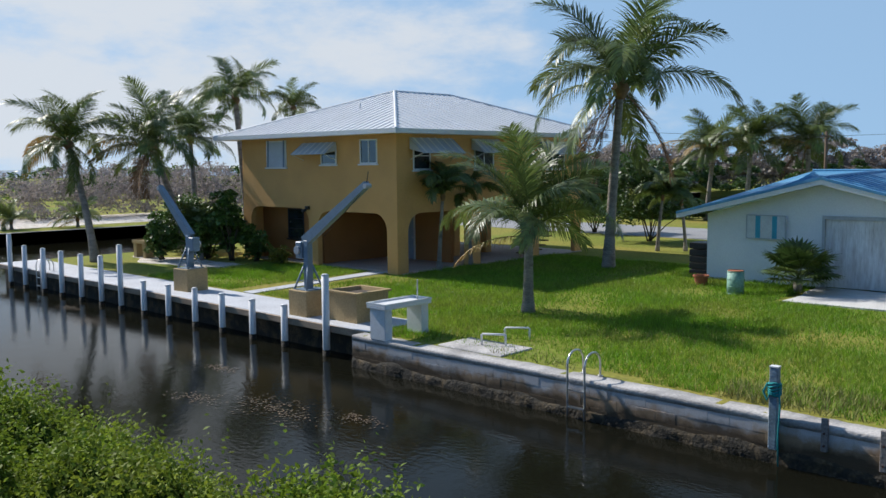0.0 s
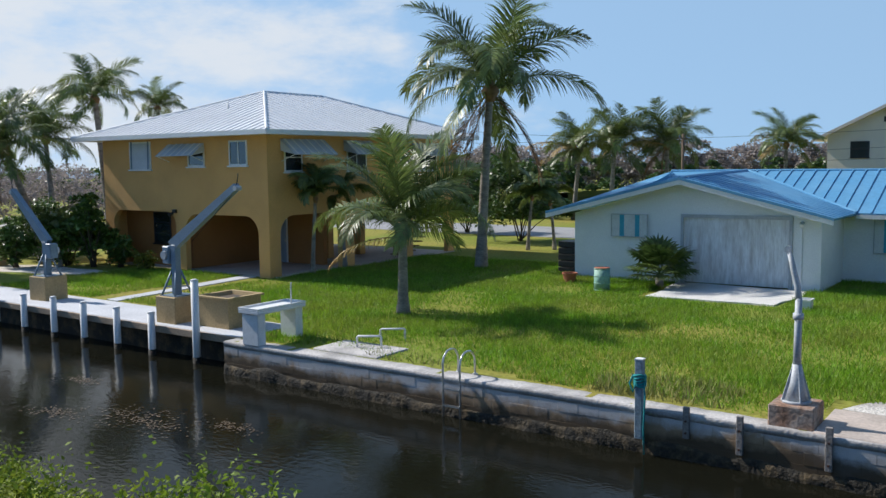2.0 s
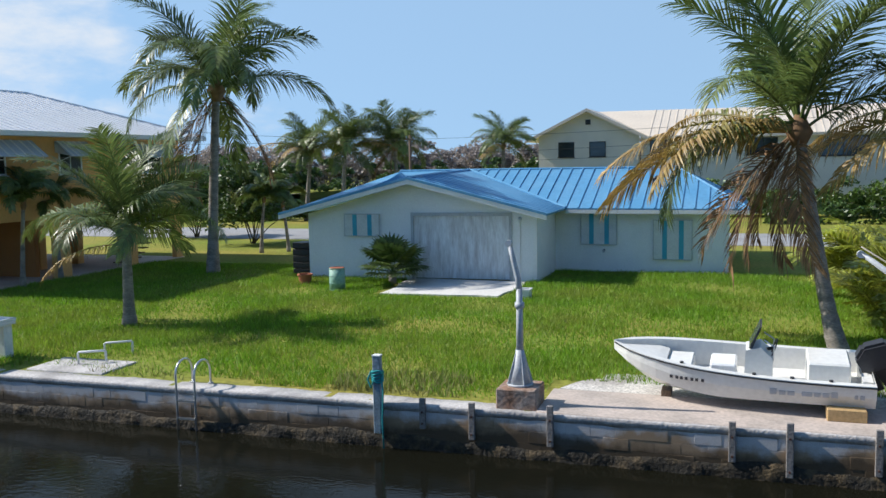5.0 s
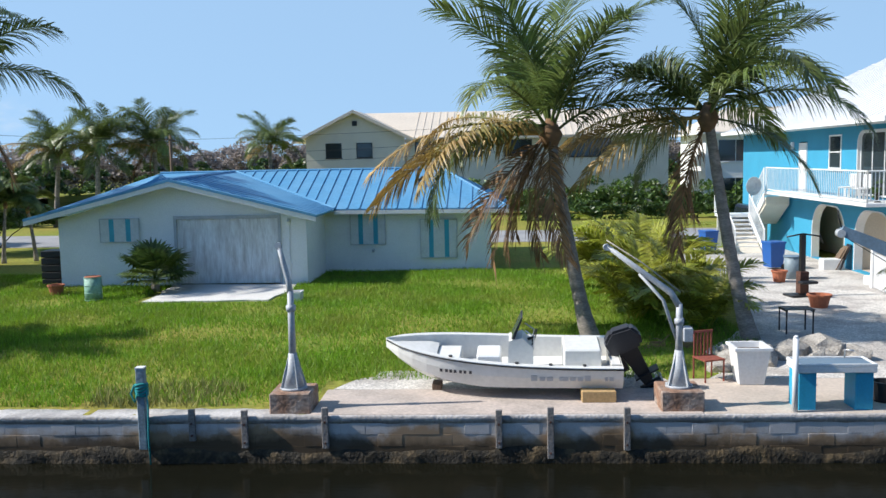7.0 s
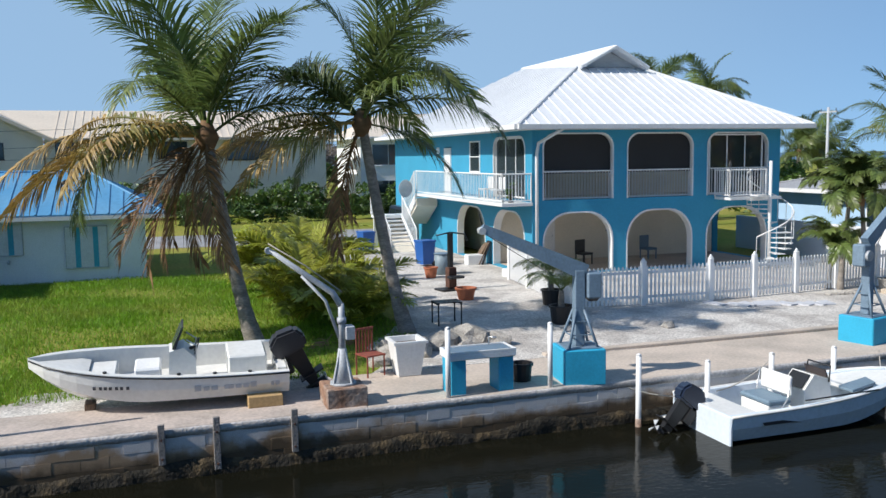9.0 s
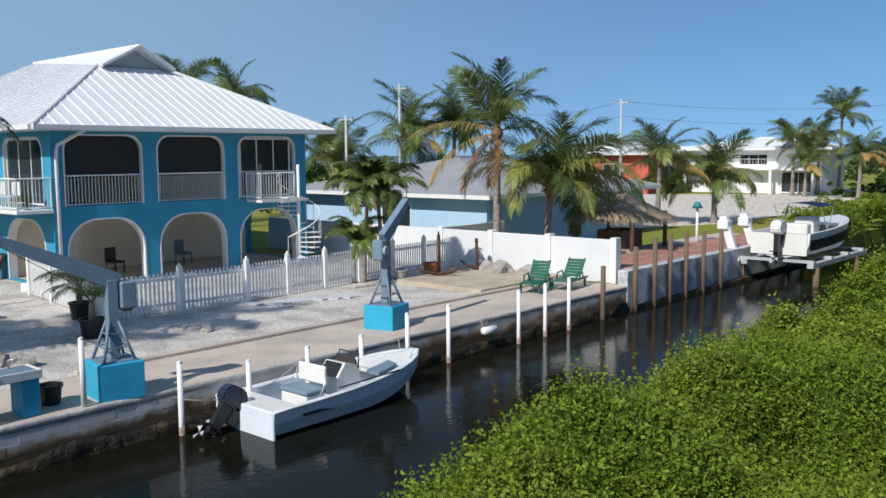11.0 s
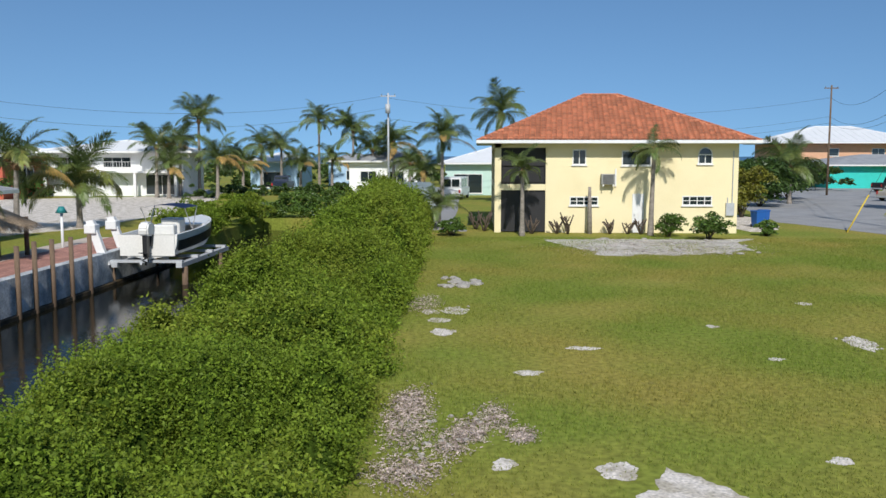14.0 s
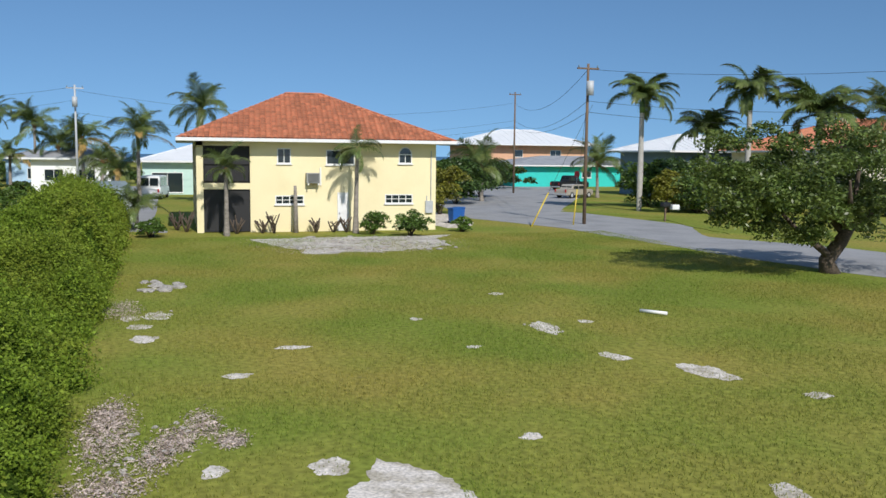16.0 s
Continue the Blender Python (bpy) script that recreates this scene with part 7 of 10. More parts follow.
def turf(name, label, x0, y0, x1, y1, count, h, w, mat, seed, skip):
    """Loose grass blades, one triangle each, thicker in some spots."""
    rng = np.random.default_rng(seed)
    p = np.stack([rng.uniform(x0, x1, count), rng.uniform(y0, y1, count), np.zeros(count)], 1)
    tone = np.array([noise.noise(Vector((a * 0.35, b * 0.35, 2.0))) for a, b, _ in p])
    keep = ~skip(p[:, 0], p[:, 1]) & (tone + rng.random(count) * 0.9 > 0.1)
    p, tone = p[keep], tone[keep]
    n = len(p)
    a = rng.uniform(0, 6.28, n)
    hh = h * rng.uniform(0.5, 1.25, n) * (1 + 0.5 * tone)
    s = np.stack([np.cos(a), np.sin(a), 0 * a], 1) * w
    lean = np.stack([rng.normal(0, 0.4, n), rng.normal(0, 0.4, n), np.ones(n)], 1) * hh[:, None]
    v = np.stack([p - s, p + s, p + lean], 1).reshape(-1, 3)
    return tagged(sheet(name, v, np.arange(3 * n).reshape(n, 3), mat), label, "grass", kind="stuff")


turf("lawn_grass", "lush long green grass before the white house", -33, 15.2, 6.0, 34.2, 400000, 0.125, 0.011, BLADE, 501,
     lambda x, y: ((y < 17.3) & (x < -17.0)) | ((x < -25.2) & (y > 23.9)) | ((x > -3.3) & (y < 17.0)) | ((x > -11.4) & (x < -6.9) & (y > 26.9) & (y < 30.9)) | ((x > -15.7) & (x < -6.5) & (y > 30.75)) | ((x > 5.2) & (y < 19)) | ((y < 15.5) & (np.sin(x * 1.7) > -0.3)) | ((x > -27) & (x < -25.3) & (y < 24)))
turf("lawn_grass", "short grass of the open lot, yellowing in places", 6.5, -24.0, 47.0, 2.4, 380000, 0.050, 0.010, BLADE_DRY, 502,
     lambda x, y: ((x - 10.7) ** 2 / 1.7 + (y + 2.7) ** 2 / 0.6 < 1) | ((x - 14.3) ** 2 / 2.0 + (y - 1.15) ** 2 / 0.16 < 1) | ((x - 13.5) ** 2 / 0.8 + (y + 0.1) ** 2 / 0.2 < 1))
turf("dry_grass", "tall straw-coloured grass along the sea wall", -16.5, 15.15, -4, 17.2, 9000, 0.22, 0.01, surf("straw", (0.30, 0.29, 0.09), rough=0.8, var=0.25, bump=0, island=0.3), 503, lambda x, y: (y > 15.9 + 0.9 * np.sin(x * 0.8)) | (np.sin(x * 1.1 + 2) < 0.1))

# ---- along the canal ----
def post(name, label, x, y, z0, z1, r, mat, group, cap=True, foot=None):
    ob = thing(name, label, "post", (x, y, 0), group=group)
    part("shaft", tube(bmesh.new(), (0, 0, z0), (0, 0, z1), r, r * 0.96, 12), mat, ob)
    if cap:
        part("cap", tube(bmesh.new(), (0, 0, z1), (0, 0, z1 + 0.03), r * 1.08, r * 0.5, 12), mat, ob)
    if foot:
        part("tide_band", tube(bmesh.new(), (0, 0, z0), (0, 0, WATER_Z + 0.16), r * 1.04, r * 1.04, 12), foot, ob)
    return ob


for x, z in ((-41.0, 1.45), (-39.35, 1.03), (-37.4, 1.02), (-35.65, 1.01), (-33.85, 1.0), (-32.15, 1.05), (-30.6, 1.55), (-28.9, 0.36), (-27.2, 0.37), (-25.5, 0.42), (-23.9, 0.39), (-22.25, 0.37), (-20.65, 0.37), (-18.75, 1.40)):
    post("dock_piling", "white-sleeved dock piling with a dark waterline" if z < 1.2 else "tall white-sleeved dock piling", x, 15.02, -1.7, z, 0.105, WHITE, "dock pilings", foot=ALGAE)
for x, z in ((8.67, 0.56), (10.2, 0.31), (11.7, 0.33), (13.24, 0.33), (14.73, 0.62), (16.2, 0.63), (19.1, 0.64), (20.35, 0.68), (21.55, 0.72)):
    post("mooring_pole", "slim white pipe mooring pole in the canal", x, 14.32, -1.7, z, 0.055, PVC, "mooring poles", foot=RUST)
for x, y, z in ((5.0, 14.72, 1.28), (7.02, 14.72, 1.22)):
    post("rod_post", "slim white pipe post at the dock edge", x, y, 0.0, z, 0.05, PVC, "rod posts")
for x, z0, z1 in ((-5.24, -0.42, 0.14), (-4.32, -0.55, 0.12), (-2.92, -0.56, 0.16), (0.05, -0.56, 0.11), (0.92, -0.74, 0.15), (2.2, -0.6, 0.14)):
    ob = thing("steel_strap", "weathered upright timber strap bolted to the sea wall", "post", (x, WALL_Y - 0.05, 0), group="wall straps")
    part("bar", box(bmesh.new(), -0.055, -0.02, z0, 0.055, 0.045, z1, 0.008), surf("grey_weathered_bar", (0.27, 0.245, 0.225), rough=0.9, var=0.3, fine=30, bump=0.5), ob)
    for z in (z0 + 0.1, z1 - 0.25):
        part("bolt", tube(bmesh.new(), (0, -0.018, z), (0, -0.04, z), 0.02, n=6), IRON, ob)
for i, (x, z) in enumerate(((23.6, 0.86), (25.6, 1.3), (26.9, 1.5), (28.0, 1.54), (29.2, 1.5), (30.6, 1.45), (32.1, 1.41))):
    post("timber_piling", "brown weathered timber piling", x, 14.42, -1.7, z, 0.085, WOOD, "timber pilings", cap=False)


def davit_base(ob, w, h, mat, down=0.0):
    part("plinth", box(bmesh.new(), -w / 2, -w / 2, -down, w / 2, w / 2, h, 0.02), mat, ob)


def crane(at, turn, label, w, h, base_mat, mast_h, reach, tip_z, mat, motor=True):
    """A boat davit: concrete plinth, a gusseted mast, a tapering box arm with its winch, hook and cable."""
    ob = thing("boat_davit", label, "davit", at, turn, group="boat davits")
    davit_base(ob, w, h, base_mat, 0.02)
    bm = bmesh.new()
    for sx in (-1, 1):
        for sy in (-1, 1):
            p = [(0.28 * sx * w / 0.8, 0.28 * sy * w / 0.8, h), (0.07 * sx, 0.07 * sy, h + 0.75)]
            pipe(bm, p, 0.03, 4)
    for z in (0.25, 0.5):
        f = 0.28 - 0.21 * z / 0.75
        for a, b in (((-f, -f), (f, -f)), ((f, -f), (f, f)), ((f, f), (-f, f)), ((-f, f), (-f, -f))):
            tube(bm, (*a, h + z), (*b, h + z), 0.015, n=4)
    part("gusset", bm, mat, ob)
    part("foot_plate", box(bmesh.new(), -0.34, -0.34, h, 0.34, 0.34, h + 0.02), mat, ob)
    part("mast", box(bmesh.new(), -0.1, -0.1, h + 0.02, 0.1, 0.1, mast_h, 0.015), mat, ob)
    bm = bmesh.new()
    a, b = Vector((-0.12, 0, mast_h - 0.05)), Vector((reach, 0, tip_z))
    d = (b - a).normalized()
    u = Vector((-d.z, 0, d.x))
    prism(bm, [a - u * 0.16 + Vector((0, -0.09, 0)), b - u * 0.08 + Vector((0, -0.09, 0)), b + u * 0.09 + Vector((0, -0.09, 0)), a + u * 0.16 + Vector((0, -0.09, 0))], (0, 0.18, 0))
    part("arm", bm, mat, ob)
    part("pulley", tube(bmesh.new(), b + Vector((0, -0.1, -0.05)), b + Vector((0, 0.1, -0.05)), 0.07), GALV, ob)
    bm = bmesh.new()
    pipe(bm, [b + Vector((-0.02, 0.0, 0.05)), b + Vector((0.03, 0, 0.22)), b + Vector((0.05, 0, 0.35))], 0.012, 5)
    tube(bm, b - Vector((0.05, 0, 0.1)), a.lerp(b, 0.25) - u * 0.3, 0.008, n=4)
    part("cable", bm, CABLE, ob)
    if motor:
        m = part("winch", box(bmesh.new(), -0.42, -0.15, mast_h - 0.55, -0.13, 0.15, mast_h - 0.05, 0.03), mat, ob)
        part("drum", tube(bmesh.new(), (-0.28, -0.22, mast_h - 0.3), (-0.28, -0.15, mast_h - 0.3), 0.12), GALV, m)
    return ob


TAN = surf("tan_plinth", (0.42, 0.30, 0.15), rough=0.9, var=0.15, scale=1.5, fine=20, bump=0.3)
crane((-20.55, 15.85, 0), 0, "blue-grey steel boat davit on a tan plinth", 0.85, 0.76, TAN, 2.2, 2.65, 3.85, DAVIT)
crane((-27.9, 16.3, 0), 184, "blue-grey steel boat davit with a raised arm", 0.85, 0.8, TAN, 1.95, 1.7, 3.65, DAVIT)
crane((7.78, 15.05, 0), 172, "blue-grey steel boat davit on a turquoise plinth", 0.82, 0.67, TURQ_LIGHT, 2.15, 1.9, 3.0, DAVIT)
crane((15.45, 15.75, 0), 15, "blue-grey steel boat davit with its arm raised", 0.85, 0.61, TURQ_LIGHT, 2.3, 1.1, 3.15, DAVIT)
# black bag hung on the mast
bag = tagged(part("hung_bag", box(bmesh.new(), 8.02, 15.1, 1.5, 8.3, 15.3, 2.0, 0.06), BLACK), "black bag hanging on the davit mast", "bag")


def pole_davit(at, label, mast, arm_tip, brace):
    ob = thing("pole_davit", label, "davit", at, group="boat davits")
    part("plinth", box(bmesh.new(), -0.36, -0.36, -0.42, 0.36, 0.38, 0.36, 0.02), RUST, ob)
    bm = bmesh.new()
    tube(bm, (0, 0, 0.36), (0, 0, 0.4), 0.24, n=10)
    for k in range(4):
        a = math.pi / 2 * k + 0.5
        c, s = math.cos(a), math.sin(a)
        prism(bm, [(0.05 * c, 0.05 * s, 0.4), (0.24 * c, 0.24 * s, 0.4), (0.07 * c, 0.07 * s, 1.0)], (-s * 0.02, c * 0.02, 0))
    pipe(bm, [(0, 0, 0.4), (0, 0, 0.7), (0, 0, 1.0)], 0.1, 10, [0.2, 0.12, 0.075])
    part("foot", bm, GALV, ob)
    part("mast", pipe(bmesh.new(), [(0, 0, 0.95), (0, 0, 1.5), (0, 0, mast)], 0.06, 10, [0.065, 0.06, 0.055]), GALV, ob)
    part("collar", tube(bmesh.new(), (0, 0, mast - 0.35), (0, 0, mast - 0.25), 0.085), GALV, ob)
    t = Vector(arm_tip)
    m = Vector((0, 0, mast))
    part("arm", pipe(bmesh.new(), [m - Vector((0, 0, 0.05)), m + (t - m) * 0.12 + Vector((0, 0, 0.08)), m + (t - m) * 0.5 + Vector((0, 0, 0.04)), t], 0.05, 8, [0.055, 0.055, 0.05, 0.04]), GALV, ob)
    bm = bmesh.new()
    tube(bm, t - Vector((0, 0.04, 0.02)), t - Vector((0, -0.04, 0.02)), 0.06)
    part("pulley", bm, GALV, ob)
    if brace:
        part("brace", pipe(bmesh.new(), [(0, 0, mast - 0.75), m + (t - m) * 0.22 - Vector((0, 0, 0.16)), m + (t - m) * 0.55 - Vector((0, 0, 0.03))], 0.03, 6), GALV, ob)
        part("tie", pipe(bmesh.new(), [m + Vector((0.02, 0, 0.2)), m + (t - m) * 0.5 + Vector((0, 0, 0.2)), t + Vector((0, 0, 0.1))], 0.012, 5), ROPE, ob)
        part("winch", box(bmesh.new(), 0.05, -0.1, mast - 0.65, 0.22, 0.12, mast - 0.4, 0.02), GALV, ob)
    return ob


pole_davit((-3.56, 15.1, 0), "galvanised pole davit on a rusty concrete plinth", 2.1, (-0.18, 0, 2.92), False)
pole_davit((3.16, 15.1, 0), "galvanised davit with a braced arm on a rusty plinth", 1.8, (-1.22, 0.1, 2.8), True)


def boat_hull(bm, L, B, sheer, keel, bow_rise, mi_in=1):
    """An open hull, bow towards -x: outer skin, gunwale, and an inner liner with a floor."""
    n = 16
    rings = []
    for i in range(n + 1):
        f = i / n
        x = L / 2 - L * f
        w = B / 2 * min(1.0, (1 - f ** 4.2)) ** 0.75 if f < 1 else 0.015
        w = max(w, 0.015)
        zs = sheer + bow_rise * f ** 2.2
        zk = keel + (sheer + bow_rise - keel) * max(0, (f - 0.72) / 0.28) ** 2 * 0.82
        zc = keel + 0.18 + (zs - keel - 0.18) * max(0, (f - 0.55) / 0.45) ** 1.6 * 0.75
        rings.append((x, w, zs, zk, zc))
    prof = []
    for x, w, zs, zk, zc in rings:
        prof.append([(x, -w, zs), (x, -w * 0.97, (zs + zc) / 2), (x, -w * 0.86, zc), (x, 0, zk), (x, w * 0.86, zc), (x, w * 0.97, (zs + zc) / 2), (x, w, zs)])
    V = [[bm.verts.new(p) for p in r] for r in prof]
    for a, b in zip(V, V[1:]):
        for k in range(6):
            bm.faces.new((a[k], a[k + 1], b[k + 1], b[k]))
    bm.faces.new(V[0])
    # gunwale and liner
    fl = keel + 0.24
    inn = []
    for x, w, zs, zk, zc in rings:
        wi = max(0.01, w - 0.13)
        inn.append([(x, -wi, zs), (x, -wi * 0.92, max(fl, zc * 0.6 + zs * 0.4 if x < -L * 0.3 else fl)), (x, wi * 0.92, max(fl, zc * 0.6 + zs * 0.4 if x < -L * 0.3 else fl)), (x, wi, zs)])
    I = [[bm.verts.new(p) for p in r] for r in inn]
    for (a, b), (va, vb) in zip(zip(I, I[1:]), zip(V, V[1:])):
        for k in range(3):
            bm.faces.new((a[k], b[k], b[k + 1], a[k + 1]))
        bm.faces.new((va[0], vb[0], b[0], a[0]))
        bm.faces.new((va[6], a[3], b[3], vb[6]))
    bm.faces.new(I[0])
    return rings


def outboard(parent, at, tilt, mat, scale=1.0):
    """An outboard motor: cowl, leg, cavitation plate, gearcase and propeller, tilted about its bracket."""
    o = new("outboard_motor")
    o.parent = parent
    o.matrix_local = pose(*at, 0, tilt, 0) @ Matrix.Diagonal((scale, scale, scale, 1))
    bm = bmesh.new()
    prism(bm, [(-0.1, -0.17, 0.0), (0.52, -0.17, -0.02), (0.6, -0.17, 0.2), (0.5, -0.17, 0.42), (0.1, -0.17, 0.5), (-0.12, -0.17, 0.35)], (0, 0.34, 0))
    bmesh.ops.bevel(bm, geom=bm.edges[:], offset=0.05, segments=2, affect="EDGES")
    part("cowl", bm, mat, o, smooth=False)
    bm = bmesh.new()
    prism(bm, [(0.05, -0.08, 0.02), (0.42, -0.08, 0.02), (0.36, -0.06, -0.75), (0.14, -0.06, -0.75)], (0, 0.15, 0))
    box(bm, 0.05, -0.14, -0.62, 0.55, 0.14, -0.59)
    tube(bm, (0.05, 0, -0.85), (0.48, 0, -0.85), 0.05, 0.06)
    prism(bm, [(0.14, -0.02, -0.75), (0.34, -0.02, -0.75), (0.3, -0.01, -1.02), (0.2, -0.01, -1.02)], (0, 0.04, 0))
    part("leg", bm, BLACK, o)
    bm = bmesh.new()
    for k in range(3):
        a = 2.1 * k
        c, s = math.cos(a), math.sin(a)
        prism(bm, [(0.49, 0.02 * c, -0.85 + 0.02 * s), (0.52, 0.16 * c - 0.06 * s, -0.85 + 0.16 * s + 0.06 * c), (0.49, 0.16 * c + 0.06 * s, -0.85 + 0.16 * s - 0.06 * c)], (0.015, 0, 0))
    part("propeller", bm, GALV, o)
    bm = bmesh.new()
    box(bm, -0.16, -0.12, -0.35, 0.06, 0.12, 0.08)
    part("bracket", bm, BLACK, o)
    return o


def skiff():
    b = thing("skiff", "white open skiff with a centre console, resting on land", "boat", (0.12, 16.42, 0.02), -2)
    bm = bmesh.new()
    boat_hull(bm, 4.35, 1.84, 0.64, 0.04, 0.27)
    part("hull", bm, GEL, b, smooth=False)
    bm = bmesh.new()
    for sgn in (-1, 1):
        pts = []
        for i in range(15):
            f = i / 14 * 0.995
            w = 1.84 / 2 * (1 - f ** 4.2) ** 0.75
            pts.append((4.35 / 2 - 4.35 * f, sgn * (w + 0.008), 0.615 + 0.27 * f ** 2.2))
        pipe(bm, pts, 0.014, 6)
    part("rub_rail", bm, BLACK, b)
    part("transom_step", box(bmesh.new(), 2.0, -0.55, 0.28, 2.16, 0.55, 0.585), GEL, b)
    part("stern_seat", box(bmesh.new(), 1.15, -0.32, 0.28, 1.84, 0.5, 0.78, 0.03), GEL, b)
    part("bow_deck", prism(bmesh.new(), [(-2.05, 0, 0.84), (-1.35, -0.42, 0.70), (-1.2, -0.42, 0.66), (-1.2, 0.42, 0.66), (-1.35, 0.42, 0.70)], (0, 0, -0.05)), GEL, b)
    part("bow_box", box(bmesh.new(), -1.2, -0.4, 0.28, -0.75, 0.4, 0.62, 0.02), GEL, b)
    part("cooler", box(bmesh.new(), -0.45, -0.3, 0.28, 0.0, 0.3, 0.66, 0.03), WHITE, b)
    c = new("console")
    c.parent = b
    bm = bmesh.new()
    prism(bm, [(0.12, -0.25, 0.28), (0.6, -0.25, 0.28), (0.6, -0.25, 0.78), (0.4, -0.25, 0.98), (0.15, -0.25, 0.92)], (0, 0.5, 0))
    part("body", bm, GEL, c)
    bm = bmesh.new()
    prism(bm, [(0.2, -0.25, 0.96), (0.38, -0.25, 1.36), (0.41, -0.25, 1.36), (0.26, -0.25, 0.96)], (0, 0.5, 0))
    part("windscreen", bm, surf("smoked_screen", (0.06, 0.065, 0.07), rough=0.15, var=0.1, bump=0), c)
    bm = bmesh.new()
    for k in range(16):
        a, a2 = 2 * math.pi * k / 16, 2 * math.pi * (k + 1) / 16
        tube(bm, (0.62 + 0.05 * math.sin(a), 0.16 * math.cos(a), 0.92 + 0.15 * math.sin(a)), (0.62 + 0.05 * math.sin(a2), 0.16 * math.cos(a2), 0.92 + 0.15 * math.sin(a2)), 0.013, n=5)
    tube(bm, (0.5, 0, 0.88), (0.62, 0, 0.92), 0.03)
    part("steering_wheel", bm, BLACK, c)
    bm = bmesh.new()
    for y in (-0.22, 0.22):
        pipe(bm, [(0.6, y, 0.75), (0.62, y, 1.0), (0.45, y, 1.12)], 0.014, 6)
    part("grab_rail", bm, STEEL, c)
    bm = bmesh.new()
    for i, u in enumerate((-1.1, -1.0, -0.92, -0.84, -0.74, -0.66, -0.56)):
        f = (4.35 / 2 - u) / 4.35
        y = -1.84 / 2 * (1 - f ** 4.2) ** 0.75
        f2 = (4.35 / 2 - u - 0.05) / 4.35
        y2 = -1.84 / 2 * (1 - f2 ** 4.2) ** 0.75
        z = 0.56
        prism(bm, [(u, y - 0.004, z), (u + 0.05, y2 - 0.004, z), (u + 0.05, y2 + 0.006, z - 0.06), (u, y + 0.006, z - 0.06)], (0, -0.006, 0))
    part("marking_bars", bm, INK, b, "dark bars of the hull marking")
    bm = bmesh.new()
    for u, w, h in ((0.55, 0.11, 0.10), (0.70, 0.10, 0.07), (0.83, 0.11, 0.07), (1.05, 0.16, 0.07), (1.24, 0.10, 0.07), (1.37, 0.10, 0.07), (1.50, 0.10, 0.10), (1.85, 0.05, 0.07), (1.93, 0.07, 0.07)):
        box(bm, u, -0.906, 0.40, u + w, -0.892, 0.40 + h)
    part("name_bars", bm, surf("pale_lettering", (0.52, 0.52, 0.52), rough=0.5, var=0.1), b, "grey bars of the boat's name")
    bm = bmesh.new()
    for x in (-0.9, 0.3, 0.9, 1.5):
        f = (4.35 / 2 - x) / 4.35
        tube(bm, (x, -0.86 * (1 - f ** 4.2) ** 0.75 + 0.06, 0.64 + 0.27 * f ** 2.2), (x, -0.86 * (1 - f ** 4.2) ** 0.75 + 0.06, 0.665 + 0.27 * f ** 2.2), 0.035, n=8)
    part("rod_holder", bm, BLACK, b)
    o = outboard(b, (2.16, 0, 0.58), -30, BLACK, 0.95)
    for c_ in o.children:
        if c_.name.startswith("cowl"):
            c_.data.materials[0] = surf("charcoal_cowl", (0.035, 0.035, 0.04), rough=0.4, var=0.15, bump=0)
    b.matrix_world = pose(0.12, 16.42, 0.09, 7, 0, -2)
    return b


skiff()
for x in (-1.1, 1.6):
    tagged(part("keel_block", box(bmesh.new(), x - 0.09, 16.2, 0.015, x + 0.09, 16.6, 0.13, 0.008), WOOD), "short timber block under the skiff's keel", "timber", "keel blocks")
tagged(part("timber_block", box(bmesh.new(), 1.52, 15.3, 0.02, 2.12, 15.62, 0.22, 0.012), PINE), "short fresh timber block under the skiff", "timber")


